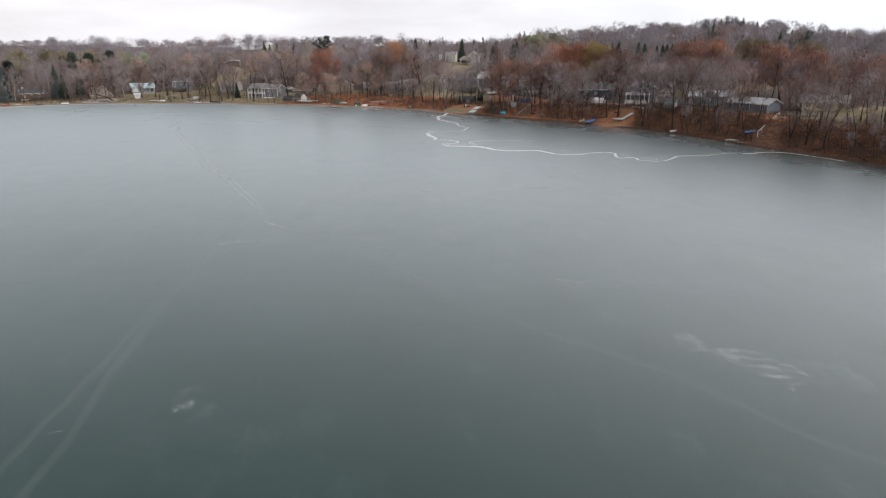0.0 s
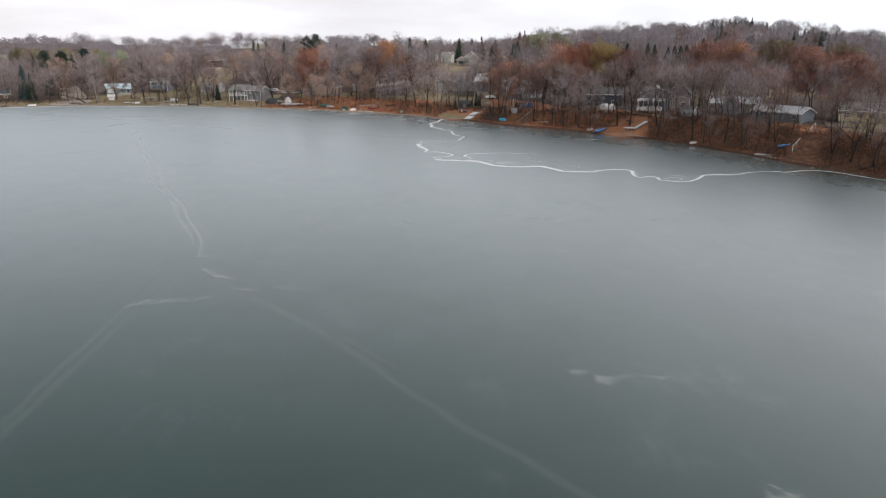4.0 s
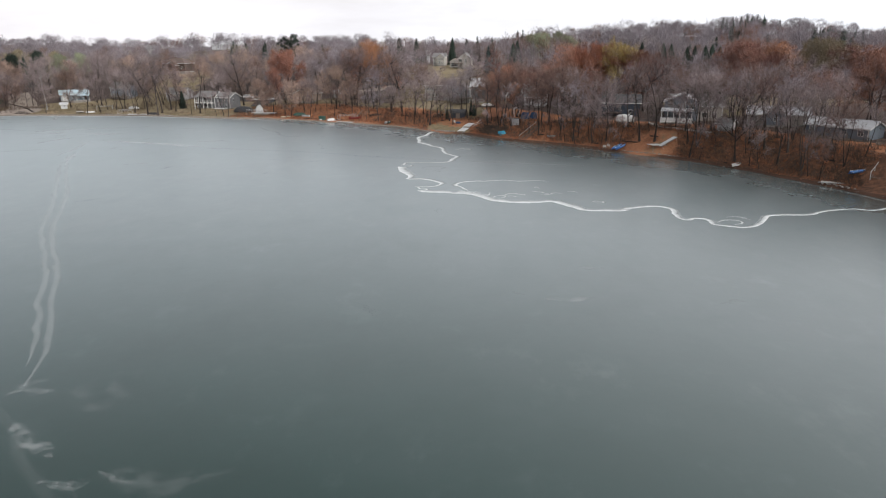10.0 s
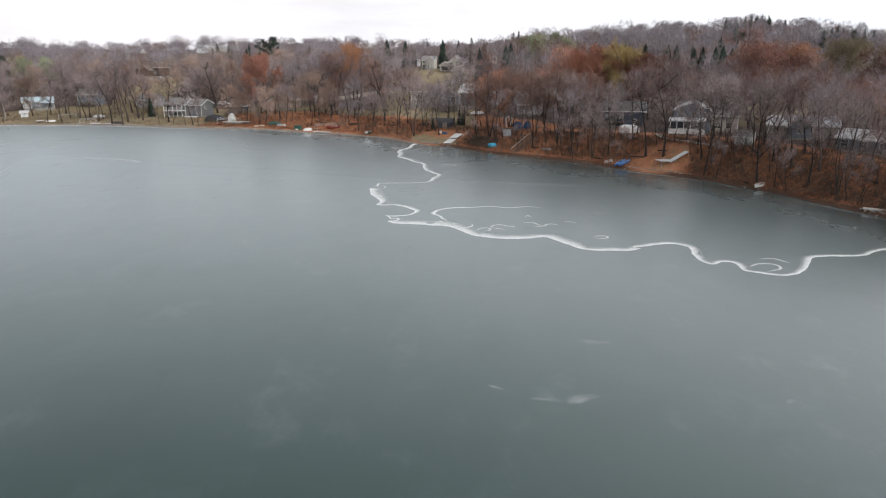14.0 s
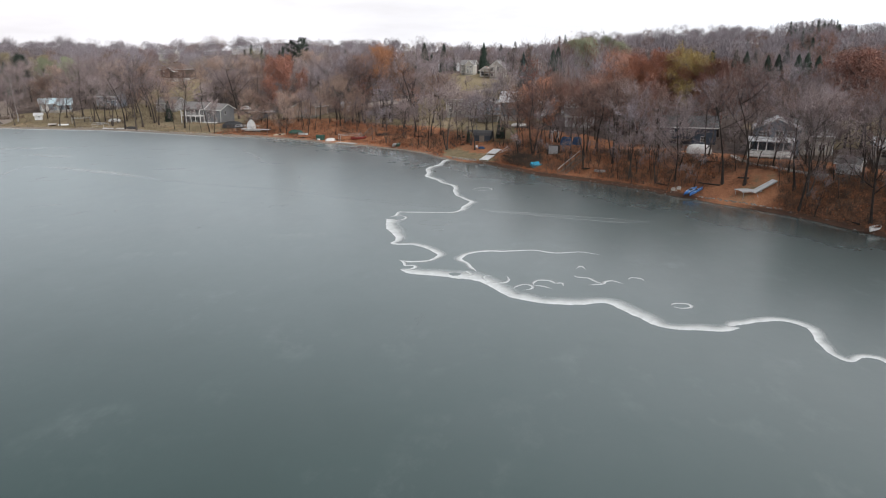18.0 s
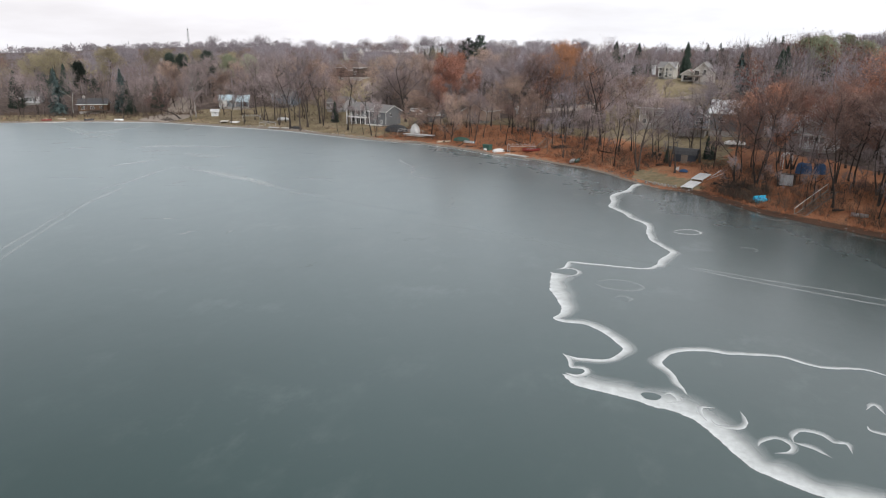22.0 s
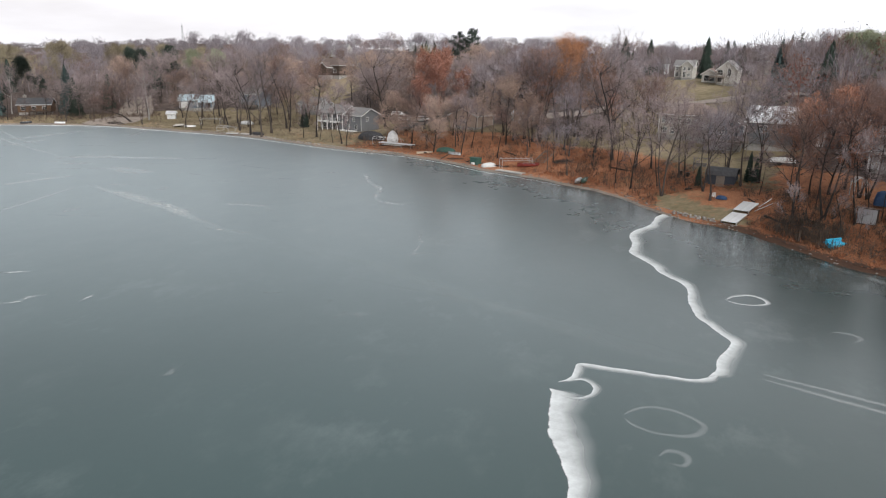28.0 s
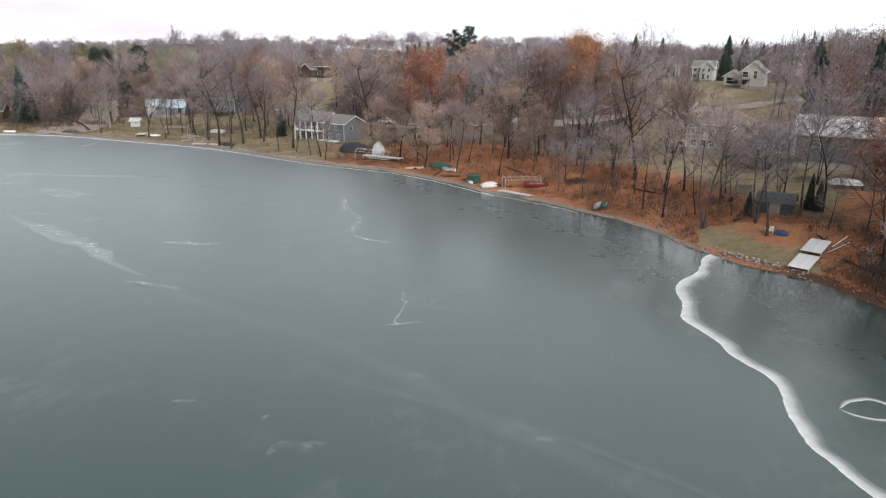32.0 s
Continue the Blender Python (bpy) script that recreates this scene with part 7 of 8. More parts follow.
# by the two-storey grey house: dome tent, lift, boats, cars and drive
boat_lift(-69.5, 299.5, -14, "white boat lift and dock sections stored on the shore", 7, 3, 1.5, TRIM)
d = empty("dock", pose(-66, 297.6, 0.75, 0, 0, -12), "white dock sections stacked on the shore", "dock")
dock_section(d, -5, 5, 1.6, 1.0, -1.0, mat=WHITEPLASTIC)
dock_section(d, -4, 2, 1.5, 0.6, -1.0, mat=PALEWOOD)
tarp_hump("dome_tent", "tall white tarp dome on the stored lift", -68.7, 301.6, 75, 2.2, 2.8, 3.0, WHITETARP, "tarp shelter", 2.0)
tarp_hump("covered_boat", "dark tarp-covered boat behind the white lift", -75.4, 303.2, -8, 7.0, 2.8, 2.2, BLACKTARP)
boat("canoe", "tan canoe upside down on the leafy shore", -56.2, 291.7, 34, 4.4, 0.9, 0.4, TANHULL, True, category="canoe")
tarp_hump("covered_boat", "grey-green tarp over a boat on the shore", -51.3, 292.6, -10, 4.6, 1.8, 1.1, GREENPAINT)
boat("rowing_boat", "grey aluminium boat upside down on the shore", -48.4, 290.3, -16, 3.8, 1.4, 0.5, ALU, True)


def car(x, y, yaw, paint, label, pickup=False):
    """A parked car: body shell, cabin, windows, wheels, lights."""
    ob = empty("parked_car", pose(x, y, float(ground_z(x, y)) + 0.1, 0, 0, yaw), label, "car")
    part("body", bm_boxes([(-2.4, 2.4, -0.9, 0.9, 0.35, 0.95)], 0.12), paint, ob)
    c0, c1 = (-0.3, 1.2) if pickup else (-2.0, 1.1)
    part("cabin", bm_prism([(c0 - 0.1, 0.93), (c0 + 0.2, 1.6), (c1 - 0.5, 1.62), (c1 + 0.35, 0.93)], (-0.8, 0.8)), paint, ob)
    for s in (-1, 1):
        part("side_window", bm_prism([(c0 + 0.1, 1.02), (c0 + 0.3, 1.5), (c1 - 0.55, 1.52), (c1 + 0.1, 1.02)], (s * 0.81 - 0.008, s * 0.81 + 0.008)), GLASS, ob)
        for wx in (-1.45, 1.5):
            wheel = bmesh.new()
            bmesh.ops.create_cone(wheel, cap_ends=True, segments=16, radius1=0.35, radius2=0.35, depth=0.22, matrix=pose(wx, s * 0.85, 0.35, 90))
            part("wheel", wheel, RUBBER, ob)
        part("headlight", bm_boxes([(2.39, 2.43, s * 0.65 - 0.18, s * 0.65 + 0.18, 0.65, 0.8)]), WHITEPLASTIC, ob)
        part("tail_light", bm_boxes([(-2.43, -2.39, s * 0.7 - 0.12, s * 0.7 + 0.12, 0.65, 0.85)]), REDPAINT, ob)
    return ob


def on_ground(name, label, outline, mat, rise=0.06, step=1.5):
    """A paved patch that follows the ground."""
    line = outline
    xs, ys = [p[0] for p in line], [p[1] for p in line]
    v, f, at = [], [], {}
    nx, ny = int((max(xs) - min(xs)) / step) + 1, int((max(ys) - min(ys)) / step) + 1

    def inside(x, y):
        c = False
        for (x0, y0), (x1, y1) in zip(line, line[1:] + line[:1]):
            if (y0 > y) != (y1 > y) and x < (x1 - x0) * (y - y0) / (y1 - y0) + x0:
                c = not c
        return c

    def vert(i, j):
        if (i, j) not in at:
            x, y = min(xs) + i * step, min(ys) + j * step
            at[i, j] = len(v)
            v.append((x, y, float(ground_z(x, y)) + rise + 0.12))
        return at[i, j]

    for i in range(nx):
        for j in range(ny):
            if inside(min(xs) + (i + 0.5) * step, min(ys) + (j + 0.5) * step):
                f.append((vert(i, j), vert(i + 1, j), vert(i + 1, j + 1), vert(i, j + 1)))
    return tagged(new(name, mesh_of(name, v, f, mat)), label, "drive", kind="structure")


on_ground("road", "dark asphalt drive beside the grey house", [(-78, 318), (-70, 322), (-70, 338), (-84, 352), (-96, 350), (-92, 342), (-79, 336)], ASPHALT, step=0.9)
on_ground("pavement", "gravel boat landing sloping to the ice", [(-181, 312), (-168, 313), (-166, 322), (-176, 340), (-190, 356), (-196, 350), (-184, 330)], GRAVEL, step=0.9)
on_ground("path", "pale road between the hill houses", [(-40, 330), (-10, 338), (30, 336), (60, 322), (60, 327), (30, 341), (-10, 343), (-40, 336)], GRAVEL, step=1.2)
car(-79.5, 338.5, 20, WHITEPLASTIC, "white pickup truck parked on the drive", True)
car(-73.6, 336.8, 35, ALU, "silver car parked on the drive")
car(-84.5, 345, -10, WHITEPLASTIC, "white car parked behind the grey house")
def brush_heap(label, x, y, yaw, length, width, hgt, seed, sticks=240):
    """A heap of cut branches thrown on one another."""
    r = random.Random(seed)
    bones = []
    for _ in range(sticks):
        a, q = r.uniform(0, math.tau), math.sqrt(r.random())
        px, py = q * math.cos(a) * length / 2, q * math.sin(a) * width / 2
        p = Vector((px, py, hgt * (1 - q * q) * r.uniform(0.1, 1.0)))
        d = Vector((r.gauss(0, 1.0), r.gauss(0, 0.6), r.gauss(0.1, 0.28))).normalized() * r.uniform(0.4, 1.3)
        bones.append((p - d * 0.5, p + d * 0.5, r.uniform(0.015, 0.06), 0.01))
    ob = new("brush_heap", tri_mesh("brush_heap", *joined(tube(bones, 4)), BARK_GREY))
    ob.matrix_basis = pose(x, y, float(ground_z(x, y)), 0, 0, yaw)
    return tagged(ob, label, "brush heap")


brush_heap("grey-brown heap of cut branches beside the garden steps", -21.4, 281.0, 15, 4.6, 2.2, 1.0, 3)
brush_heap("dark heap of cut branches at the landing", -170.5, 315.6, 5, 6.5, 2.6, 1.2, 4)

# middle shore
ob = empty("storage_bin", pose(-40.9, 281.6, float(ground_z(-40.9, 281.6)), 0, 0, -25), "dark green storage bin on the shore", "bin")
part("body", bm_boxes([(-1.1, 1.1, -0.7, 0.7, -0.2, 1.2)], 0.05), GREENPAINT, ob)
part("lid", bm_prism([(-0.8, 1.22), (0.8, 1.22), (0.7, 1.42), (-0.7, 1.42)], (-1.2, 1.2), "x"), GREENPAINT, ob)
part("sack", bm_boxes([(-0.5, 0.5, -1.15, -0.72, -0.1, 0.45)], 0.12), WHITETARP, ob)
tarp_hump("covered_boat", "white tarp-covered boat pulled ashore", -37.2, 278.8, 38, 3.2, 1.5, 0.9, WHITETARP)
boat_lift(-31.2, 278.6, 24, "ribbed aluminium boat lift frame on the shore", 6.5, 3.0, 1.6)
boat("rowing_boat", "dull red boat under the ribbed lift", -28.6, 278.6, 20, 4.6, 1.7, 0.7, REDPAINT)
d = empty("dock", pose(-31.5, 274.6, 0.3, 0, 0, -24), "pale dock sections lying on the sand", "dock")
dock_section(d, -3.4, 3.4, 1.3, 0.16, -0.2)
stair(-26.9, 280.8, float(ground_z(-26.9, 280.8)) + 0.1, -25.6, 288.6, float(ground_z(-25.6, 288.6)) + 0.15, 2.4, "timber garden steps up the leafy bank", None, False)
for x, y, m in ((-15.6, 267.6, GREENPAINT), (-16.7, 267.2, ALU)):
    boat("canoe", "canoe leaning on its side on the leafy shore", x, y, 84, 4.4, 0.95, 0.45, m, True, 38, 0.3, "canoe")
d = empty("dock", pose(9.4, 243.9, float(ground_z(9.4, 243.9)) + 0.5, 0, -8.4, 65.5), "white dock section lying on the shore bank", "dock")
dock_section(d, -2.2, 2.1, 2.3, 0.0, -0.55, mat=WHITEPLASTIC)
d2 = empty("dock", pose(11.2, 247.9, float(ground_z(11.2, 247.9)) + 0.45, 0, -8.4, 65.5), "white dock section stored behind the first", "dock")
dock_section(d2, -2.1, 2.2, 2.3, 0.0, -0.6, mat=WHITEPLASTIC)
part("brace", bm_tubes([((1.0, -1.5, -0.2), (3.2, -2.6, 0.7), 0.05), ((-0.6, -1.5, -0.3), (2.4, -3.0, 0.2), 0.05)]), ALU, d2)
tarp_hump("tarp_bundle", "small blue tarp bundle on the bank", 8.0, 252.8, -20, 1.6, 0.9, 0.6, BLUETARP, "tarp bundle")


def garden_chair(x, y, yaw, mat, label):
    ob = empty("garden_chair", pose(x, y, float(ground_z(x, y)) + 0.12, 0, 0, yaw), label, "chair", "chairs on the shore")
    part("seat", bm_boxes([(-0.3, 0.3, -0.28 + 0.14 * i, -0.16 + 0.14 * i, 0.36, 0.39) for i in range(4)]), mat, ob)
    back = part("backrest", bm_boxes([(-0.3 + 0.15 * i, -0.18 + 0.15 * i, 0.3, 0.34, 0.35, 1.05) for i in range(4)]), mat, ob)
    back.matrix_basis = pose(0, 0, 0, -14)
    for s in (-1, 1):
        part("armrest", bm_boxes([(s * 0.38 - 0.07, s * 0.38 + 0.07, -0.35, 0.32, 0.56, 0.6)]), mat, ob)
        for yy in (-0.3, 0.26):
            part("leg", bm_boxes([(s * 0.36 - 0.03, s * 0.36 + 0.03, yy - 0.04, yy + 0.04, -0.15, 0.56)]), mat, ob)


garden_chair(6.6, 253.2, 200, WHITEPLASTIC, "white garden chair beside the tarp bundle")
h = site("gambrel_shed", 8.4, 262.6, -14, "dark grey shed with a rounded gambrel roof", "shed")
part("body", bm_prism([(-1.5, -0.3), (-1.5, 1.5), (-1.3, 2.1), (-0.6, 2.5), (0.6, 2.5), (1.3, 2.1), (1.5, 1.5), (1.5, -0.3)], (-2.3, 2.3), "x"), W_SHED, h)
part("roof", bm_prism([(-1.72, 1.4), (-1.45, 2.15), (-0.65, 2.6), (0.65, 2.6), (1.45, 2.15), (1.72, 1.4), (1.62, 1.4), (1.36, 2.08), (0.62, 2.52), (-0.62, 2.52), (-1.36, 2.08), (-1.62, 1.4)],
                      (-2.55, 2.55), "x"), R_DARK, h)
part("door", bm_boxes([(-0.7, 0.7, -1.55, -1.505, 0.0, 1.5)]), DECKWOOD, h)
part("ramp", bm_prism([(-2.4, -0.35), (-1.56, 0.0), (-1.56, -0.35)], (-0.7, 0.7), "x"), DECKWOOD, h)
tarp_hump("covered_boat", "white-covered boat on a trailer on the lawn", 18.6, 271.6, 0, 4.4, 1.8, 0.9, WHITETARP, trailer=True)
plant("s", 4.5, 259.3, 3.6)
ob = empty("paddle_boat", pose(20.4, 232.0, float(ground_z(20.4, 232.0)) + 0.4, 30, 0, 38) @ Matrix.Diagonal((0.78, 0.85, 0.85, 1)), "bright cyan plastic boat tipped on its side on the bank", "boat")
part("hull", bm_prism([(-0.75, -0.2), (-0.62, 0.42), (-0.3, 0.5), (-0.2, 0.36), (0.2, 0.36), (0.3, 0.5), (0.62, 0.42), (0.75, -0.2)], (-1.45, 1.45), "x"), CYAN, ob)
for s in (-1, 1):
    part("pontoon", bm_prism([(s * 0.52 - 0.2, 0.44), (s * 0.52 - 0.12, 0.6), (s * 0.52 + 0.12, 0.6), (s * 0.52 + 0.2, 0.44)], (-1.6, 1.6), "x"), CYAN, ob)
part("stripe", bm_boxes([(-1.4, 1.4, -0.05, 0.05, 0.362, 0.37)]), BLUEPAINT, ob)
stair(25.6, 224.6, 0.35, 31.4, 232.2, 3.4, 1.7, "wooden stairs with a handrail up the bank")
h = site("tool_shed", 25.2, 238.4, -20, "small weathered shed with a pale front", "shed")
part("body", bm_prism([(-0.95, -0.3), (0.95, -0.3), (0.95, 1.7), (-0.95, 2.1)], (-1.15, 1.15), "x"), W_DARK, h)
part("front", bm_boxes([(-1.1 + 0.56 * i, -0.56 + 0.56 * i, -0.99, -0.955, 0.0, 1.95) for i in range(4)]), W_PALEGREY, h, "pale plank front")
part("roof", bm_prism([(-1.2, 2.12), (1.1, 1.66), (1.1, 1.76), (-1.2, 2.24)], (-1.35, 1.35), "x"), R_BROWN, h)
h = site("gazebo", 26.6, 251.6, 10, "small white arched garden shelter among trees", "gazebo")
for i in range(4):
    x, y = (-0.8 if i % 2 else 0.8), (-0.7 if i < 2 else 0.7)
    part("post", bm_boxes([(x - 0.06, x + 0.06, y - 0.06, y + 0.06, -0.2, 2.0)]), TRIM, h)
for i in range(5):
    a0, a1 = math.pi * i / 5, math.pi * (i + 1) / 5
    part("panel", bm_prism([(0.9 * math.cos(a0), 2.0 + 0.8 * math.sin(a0)), (0.9 * math.cos(a1), 2.0 + 0.8 * math.sin(a1)),
                            (0.84 * math.cos(a1), 1.96 + 0.76 * math.sin(a1)), (0.84 * math.cos(a0), 1.96 + 0.76 * math.sin(a0))], (-0.85, 0.85)), TRIM, h)
ob = site("garden_swing", 5.2, 272.4, 5, "grey wooden garden bench swing on the lawn", "swing")
for s in (-1, 1):
    part("frame", bm_tubes([((s * 1.3, -0.8, -0.2), (s * 1.3, 0, 2.0), 0.06), ((s * 1.3, 0.8, -0.2), (s * 1.3, 0, 2.0), 0.06)]), W_GREY, ob)
part("top_beam", bm_tubes([((-1.5, 0, 2.0), (1.5, 0, 2.0), 0.06)]), W_GREY, ob)
part("seat", bm_boxes([(-1.0, 1.0, -0.3 + 0.15 * i, -0.18 + 0.15 * i, 0.5, 0.54) for i in range(4)]), W_GREY, ob)
part("backrest", bm_boxes([(-1.0, 1.0, 0.3, 0.34, 0.6 + 0.16 * i, 0.72 + 0.16 * i) for i in range(3)]), W_GREY, ob)
for x, y in ((1.6, 268.8), (2.9, 268.0)):
    ob = site("log_stump", x, y, 30, "cut log round standing on the lawn", "stump")
    part("trunk", bm_tubes([((0, 0, -0.2), (0.03, 0, 0.8), 0.35)], 9), BARK, ob)
    part("cut_face", bm_tubes([((0.03, 0, 0.8), (0.03, 0, 0.83), 0.32)], 9), PALEWOOD, ob)
tarp_hump("tarp_stack", "blue tarp draped over a woodpile", 28.8, 245.6, -20, 2.6, 2.0, 2.0, BLUETARP, "tarp heap", 6)
tarp_hump("tarp_stack", "dark blue tarp draped over a woodpile", 31.4, 245.4, -20, 2.0, 2.0, 1.9, BLUETARP, "tarp heap", 6)
boat("rowing_boat", "small grey boat half buried in leaves", 33.5, 222.5, -20, 2.4, 1.2, 0.5, ALU)

# east shore
for x, y in ((44.7, 205.6), (45.8, 205.9)):
    garden_chair(x, y, 165, PALEWOOD, "pale wooden garden chair facing the ice")
kayak(47.3, 203.7, 46, 20, BLUEPAINT, "blue kayak drawn up on the shore", 0.4, 4.8, -8)
kayak(48.3, 202.9, 46, -12, BLUEPAINT, "blue kayak with pale stripes drawn up on the shore", 0.4, 4.8, -8)
d = empty("dock", pose(56.0, 198.6, 1.6, 0, 0, 12), "pale wooden dock platform stored on the shore", "dock")
dock_section(d, -1.9, 1.9, 2.6, 0.7, -1.4, mat=WHITEPLASTIC)
d = empty("dock", pose(58.8, 197.9, 2.3, 0, -27, 12), "pale dock ramp leaning up the bank", "dock")
dock_section(d, -2.3, 2.3, 1.6, 1.0, -0.6, mat=WHITEPLASTIC)
tarp_hump("covered_boat", "white shrink-wrapped boat on a trailer by the lawn", 54.2, 223.2, -12, 4.9, 2.1, 1.9, WHITETARP, power=5, trailer=True)
boat("rowing_boat", "white dinghy on the leafy bank", 67.4, 177.8, 40, 3.4, 1.3, 0.5, WHITEPLASTIC)
d = empty("dock", pose(77.6, 157.2, 0.4, 0, 0, -30), "narrow pale plank dock at the water's edge", "dock")
dock_section(d, -2.2, 2.2, 0.8, 0.3, -0.6)
kayak(81.2, 157.2, 25, 30, BLUEPAINT, "blue paddle boat upturned on the bank", 0.2)
kayak(81.9, 156.2, 20, -40, BLUEPAINT, "blue kayak upturned on the bank", 0.25)
stair(82.6, 152.8, 2.2, 92.3, 162.5, 6.3, 1.4, "long wooden stairs with a pale handrail up the bluff", paint=TRIM)
ob = site("viewing_deck", 98, 167.5, -30, "wooden viewing deck at the head of the stairs", "deck")
add_deck(ob, -6, 6, -2, 2, 0.3, -1.2)


def stone_wall(name, label, pts, hgt, seed):
    """A low dry-stone edging: each stone its own part."""
    r = random.Random(seed)
    line = smooth_line(pts, 0.42)
    first = line[0]
    ob = empty(name, pose(first.x, first.y, float(ground_z(first.x, first.y))), label, "stone wall")
    meshes = []
    for k in range(5):
        bm = bmesh.new()
        bmesh.ops.create_icosphere(bm, subdivisions=1, radius=0.25)
        for v in bm.verts:
            v.co = Vector((v.co.x * r.uniform(0.8, 1.2), v.co.y * r.uniform(0.6, 1.0), v.co.z * r.uniform(0.5, 0.9)))
        me = bpy.data.meshes.new("stone")
        bm.to_mesh(me)
        bm.free()
        me.materials.append(STONE)
        meshes.append(me)
    base = ob.location.copy()
    for p in line:
        for lay in range(hgt):
            s = new("stone", r.choice(meshes))
            s.parent = ob
            q = Vector((p.x + r.uniform(-0.4, 0.4), p.y + r.uniform(-0.4, 0.4), max(-0.05, float(ground_z(p.x, p.y))) + 0.05 + 0.24 * lay))
            s.matrix_basis = Matrix.Translation(q - base) @ pose(0, 0, 0, r.uniform(-20, 20), r.uniform(-20, 20), r.uniform(0, 360))
    return ob


stone_wall("garden_wall", "low pale stone wall edging the garden terrace", [(60.2, 219), (60.5, 214.5), (60.3, 208.5), (63, 203), (67.4, 195.5)], 2, 3)
stone_wall("shore_stones", "line of pale stones along the water's edge", [(48.8, 201.2), (52.2, 198), (56.5, 194), (59, 191.4)], 1, 4)
stone_wall("shore_stones", "line of stones along the water's edge", [(1.2, 246.4), (4, 244.6), (6.5, 243.2)], 2, 5)
stone_wall("shore_stones", "line of stones along the water's edge", [(76, 158.5), (77.4, 155.4), (78.6, 152.5)], 1, 6)
stone_wall("shore_stones", "line of dark stones along the lawn's edge", [(-134, 311.2), (-128.6, 310.6), (-119, 308.4), (-110, 306.4), (-103, 303)], 1, 11)
stone_wall("shore_stones", "line of stones along the water's edge", [(-96, 300.4), (-85, 296.6), (-76, 293.6), (-62, 291)], 1, 8)


# ---- underbrush, fallen branches and stones: too many to count ----
def open_ground(x, y):
    """Mown and trodden places on the shore, free of brush: by the white dock, by the kayaks, on the bluff."""
    out = (x > -2) & (x < 11) & (y > 240) & (y < 257)
    for a, b, r in ((55, 199.5, 6.5), (106, 163, 10), (118, 156, 10), (81, 148, 4.5), (85, 153, 4), (90, 160, 3.5), (47, 204, 2.5)):
        out = out | ((x - a) ** 2 + (y - b) ** 2 < r * r)
    return out


def brush(name, label, mat, spans, height_range, width, category="underbrush"):
    """Thickets of thin stems: spans of (u0, u1, d0, d1, clumps)."""
    vs = []
    for u0, u1, d0, d1, count in spans:
        u, d = np.random.uniform(u0, u1, count), np.random.uniform(d0, d1, count)
        n = np.interp(u, _su, _sn) + d
        x, y = u * U2[0] + n * N2[0], u * U2[1] + n * N2[1]
        keep = np.ones(count, bool)
        for a, b, r in CLEAR:
            keep &= (x - a) ** 2 + (y - b) ** 2 > r * r
        keep &= ~open_ground(x, y)
        x, y = x[keep], y[keep]
        z = ground_z(x, y)
        for _ in range(14):
            k = len(x)
            hgt = np.random.uniform(*height_range, k)
            a = np.random.uniform(0, math.tau, k)
            spread = np.random.uniform(0.1, 0.9, k) * hgt * 0.6
            base = np.stack([x + np.random.normal(0, 0.25, k), y + np.random.normal(0, 0.25, k), z - 0.1], -1)
            tip = base + np.stack([np.cos(a) * spread, np.sin(a) * spread, hgt], -1)
            mid = base + (tip - base) * np.random.uniform(0.1, 0.6, k)[:, None]
            side = np.stack([-np.sin(a + 0.8), np.cos(a + 0.8), np.zeros(k)], -1) * width
            vs.append(np.stack([mid - side, mid + side, tip], 1).reshape(-1, 3))
    v = np.concatenate(vs)
    ob = new(name, tri_mesh(name, v, np.arange(len(v)).reshape(-1, 3), mat))
    return tagged(ob, label, category, kind="stuff")


np.random.seed(4)
brush("underbrush", "bare brown underbrush on the bank", BRUSH, [(-72, 45, 2, 17, 1700), (-98, -72, 2.5, 16, 250), (-142, -98, 3, 16, 260), (-205, -140, 4, 24, 300), (-72, 45, 16, 45, 1000),
      (-205, -112, 24, 60, 800), (-380, -300, 3, 30, 900), (-330, -215, 22, 60, 900), (-290, -205, 6, 40, 200)], (0.5, 2.0), 0.03)
brush("rust_underbrush", "low rust-leaved underbrush on the bank", BRUSHLEAF, [(-98, 45, 1.5, 17, 1000), (-144, -98, 2.5, 15, 130), (-205, -140, 3, 22, 300), (-72, 45, 15, 34, 300)],
      (0.15, 0.85), 0.06)


def litter(name, label, mat, spans, size):
    """Fallen leaves and sticks lying in drifts: spans of (u0, u1, d0, d1, drifts)."""
    vs = []
    for u0, u1, d0, d1, count in spans:
        u, d = np.repeat(np.random.uniform(u0, u1, count), 16), np.repeat(np.random.uniform(d0, d1, count), 16)
        u, d = u + np.random.normal(0, 0.8, u.size), np.maximum(d + np.random.normal(0, 0.8, u.size), 0.9)
        n = np.interp(u, _su, _sn) + d
        x, y = u * U2[0] + n * N2[0], u * U2[1] + n * N2[1]
        bare = ~open_ground(x, y)
        u, x, y = u[bare], x[bare], y[bare]
        p = np.stack([x, y, ground_z(x, y) + np.random.uniform(0.02, 0.22, u.size)], -1)
        a, s = np.random.uniform(0, math.tau, u.size), np.random.uniform(0.5, 1.3, u.size) * size
        e = np.stack([np.cos(a) * s, np.sin(a) * s, np.random.uniform(-0.5, 0.5, u.size) * s], -1)
        f = np.stack([-np.sin(a) * s, np.cos(a) * s, np.random.uniform(-0.3, 0.7, u.size) * s], -1) * 0.6
        vs.append(np.stack([p - e, p + f, p + e], 1).reshape(-1, 3))
    v = np.concatenate(vs)
    ob = new(name, tri_mesh(name, v, np.arange(len(v)).reshape(-1, 3), mat))
    return tagged(ob, label, "leaf litter", kind="stuff")


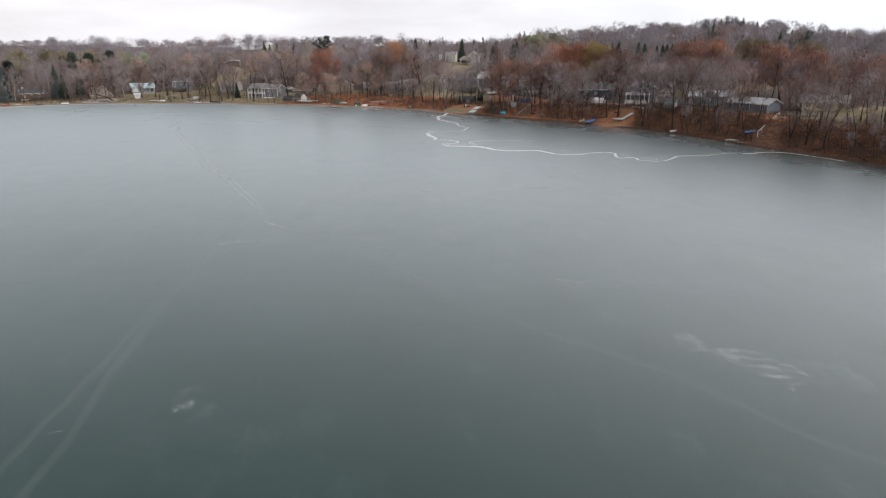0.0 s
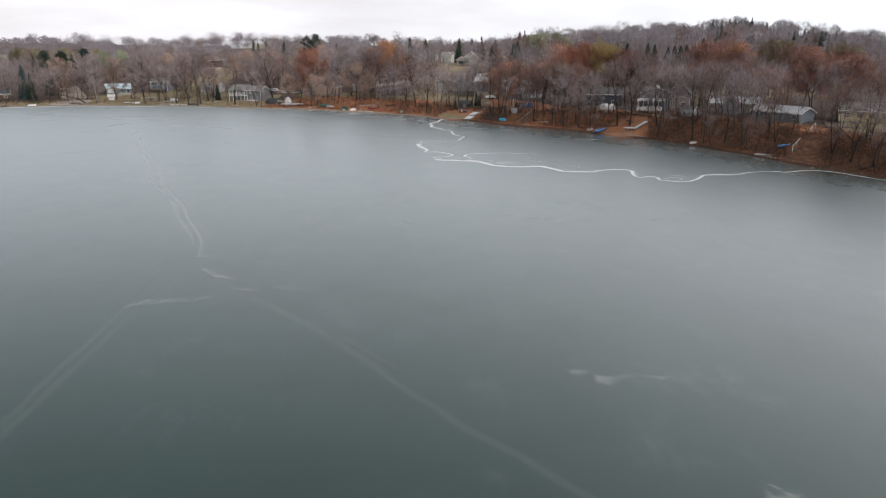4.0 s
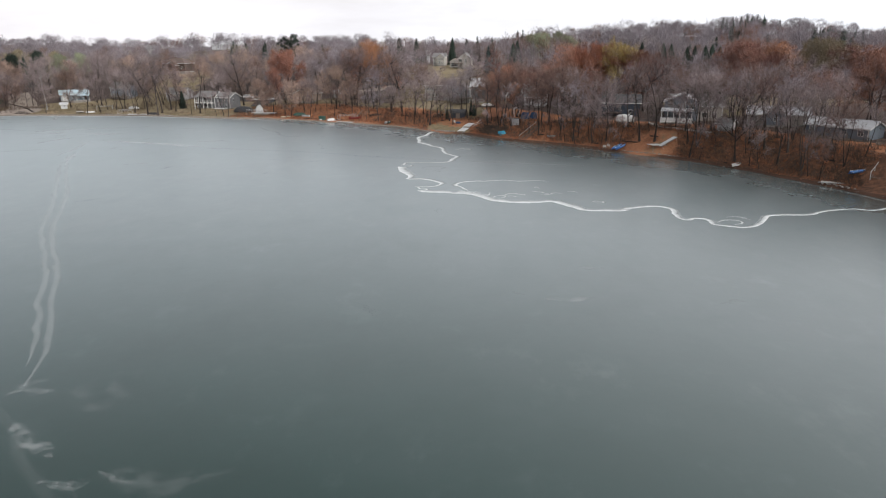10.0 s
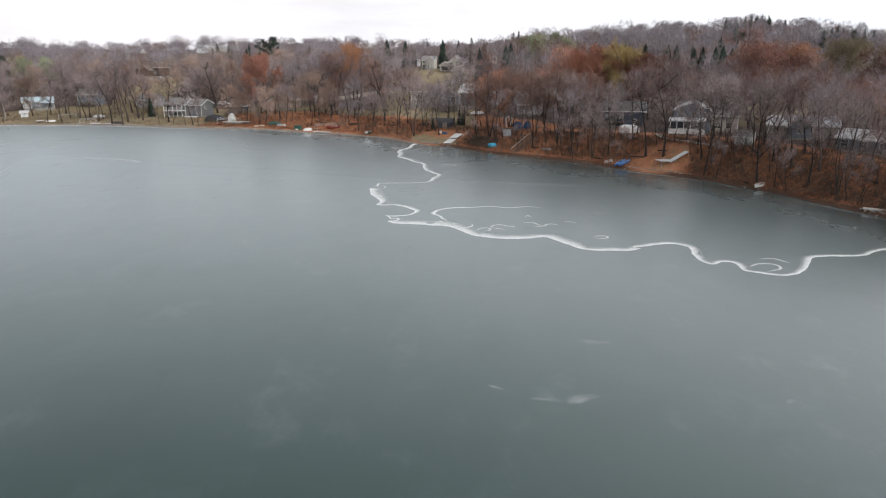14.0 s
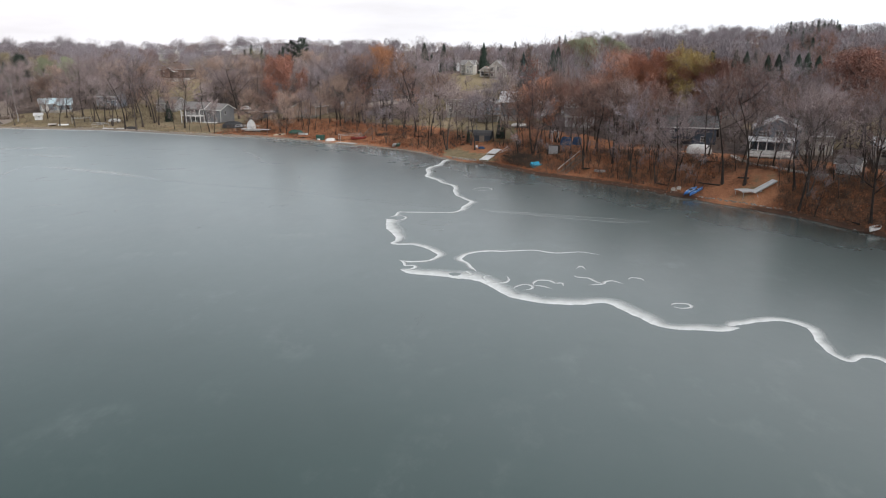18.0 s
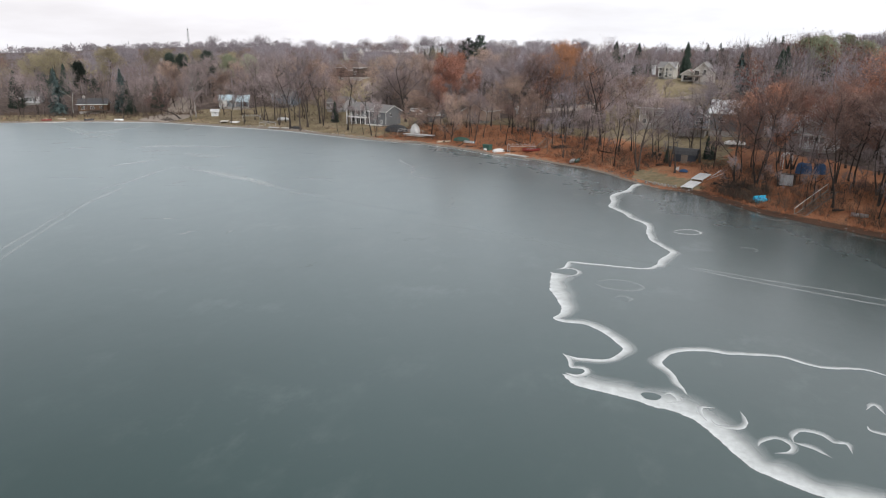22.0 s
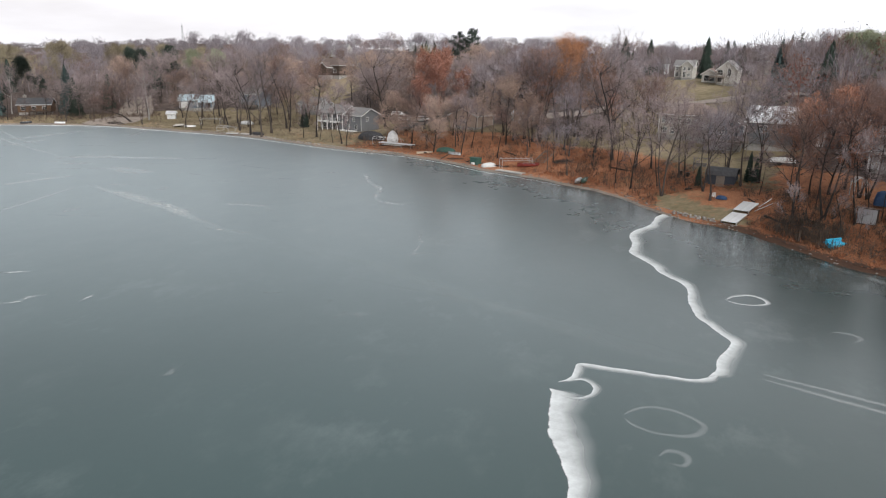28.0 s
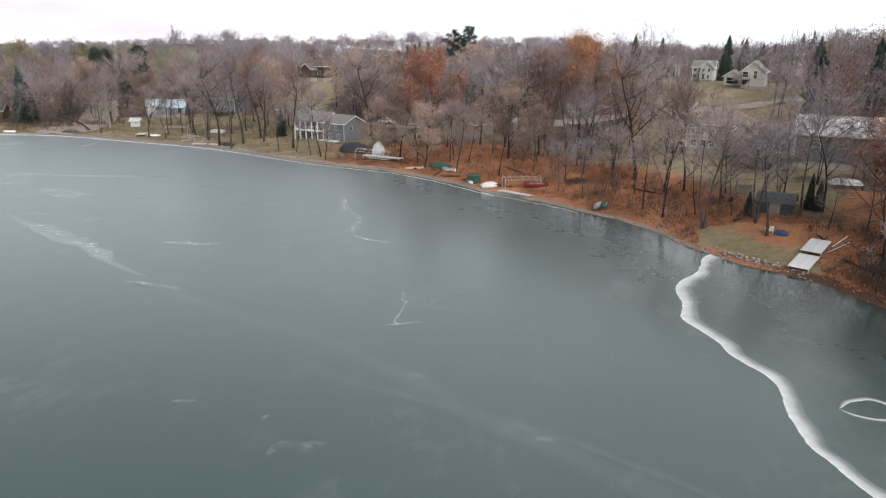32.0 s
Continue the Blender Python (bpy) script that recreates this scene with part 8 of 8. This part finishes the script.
litter("leaf_drifts", "drifts of rust-coloured fallen leaves on the bank", BRUSHLEAF, [(-98, 45, 1.5, 22, 1700), (-144, -98, 1.5, 22, 700), (-205, -140, 2, 24, 800)], 0.22)
litter("dark_litter", "dark wet leaves and sticks on the bank", BRUSH, [(-98, 45, 1.0, 22, 1700), (-144, -98, 1.0, 22, 450), (-205, -140, 2, 24, 500), (-330, -205, 1, 22, 500)], 0.2)
brush("brush_pile", "tangled pile of cut branches behind the dock", BRUSH, [(-95, -86, 2.5, 9, 150)], (0.5, 1.8), 0.05, "brush pile")


def pebbles():
    """Stones and driftwood along the waterline."""
    v0, f0 = [], []
    bm = bmesh.new()
    bmesh.ops.create_icosphere(bm, subdivisions=1, radius=0.5)
    bv, bf = np.array([tuple(v.co) for v in bm.verts]), np.array([[v.index for v in f.verts] for f in bm.faces])
    bm.free()
    k = 0
    for _ in range(1800):
        u, d = np.random.uniform(-330, -100 if _ % 6 else 40), np.random.exponential(0.9) + 0.1
        n = float(np.interp(u, _su, _sn)) + d
        s = np.random.uniform(0.1, 0.34) * np.array([1.2, 0.9, 0.6])
        p = np.array([u * U2[0] + n * N2[0], u * U2[1] + n * N2[1], max(0.0, float(height(np.array(u), np.array(d)))) + 0.04])
        v0.append(bv * s + p)
        f0.append(bf + k)
        k += len(bv)
    return tagged(new("shore_pebbles", tri_mesh("shore_pebbles", np.concatenate(v0), np.concatenate(f0), STONE)), "grey stones strewn along the waterline", "stones", kind="stuff")


pebbles()
for k in range(26):
    u, d = rng.uniform(-200, 40), rng.uniform(2, 14)
    n = float(np.interp(u, _su, _sn)) + d
    x, y = u * U2[0] + n * N2[0], u * U2[1] + n * N2[1]
    length = rng.uniform(2.5, 7)
    me = tri_mesh("log", *joined(tube([(Vector((-length / 2, 0, 0)), Vector((length / 4, 0, 0.05)), 0.16, 0.12), (Vector((length / 4, 0, 0.05)), Vector((length / 2, 0.4, 0.2)), 0.12, 0.05),
                                       (Vector((0, 0, 0)), Vector((length * 0.2, -0.8, 0.3)), 0.07, 0.03)], 6)), BARK, True)
    log = tagged(new("fallen_log", me), "fallen grey branch lying on the leaves", "log", "fallen branches")
    log.matrix_basis = pose(x, y, float(ground_z(x, y)) + 0.1, 0, rng.uniform(-8, 8), rng.uniform(0, 360))


# ---- the blown-down tree beside the white dock ----
used.add("fall")
KINDS["fall"].matrix_basis = pose(13.6, 243.6, float(ground_z(13.6, 243.6)) + 0.5, 0, 84, -68) @ Matrix.Diagonal((0.75, 0.75, 0.75, 1))
for x, y, a, tilt, h in ((18.5, 242.2, 75, 80, 9), (16.0, 245.8, -100, 78, 8), (21.4, 239.6, 60, 82, 7.5)):
    copy_thing(KINDS["fall"], pose(x, y, float(ground_z(x, y)) + 0.5, 0, tilt, a) @ Matrix.Diagonal((*(h / 14 / c for c in KINDS["fall"].scale), 1)))

# ---- pale kerb of the garden path below the porch ----
kerb = empty("garden_kerb", pose(60, 220, float(ground_z(60, 220))), "pale concrete kerb along a garden path", "kerb")
pts = smooth_line([(60, 220.2), (59.9, 212.3), (62.3, 203), (65.6, 199.2), (68.5, 196.2)], 1.0)
for a, b in zip(pts, pts[1:]):
    a, b = (a[0], a[1]), (b[0], b[1])
    z0, z1 = float(ground_z(*a)) + 0.16, float(ground_z(*b)) + 0.16
    dz = kerb.matrix_basis.translation
    part("kerb_stone", bm_tubes([((a[0] - dz.x, a[1] - dz.y, z0 - dz.z), (b[0] - dz.x, b[1] - dz.y, z1 - dz.z), 0.26)], 5), PALEWOOD, kerb)
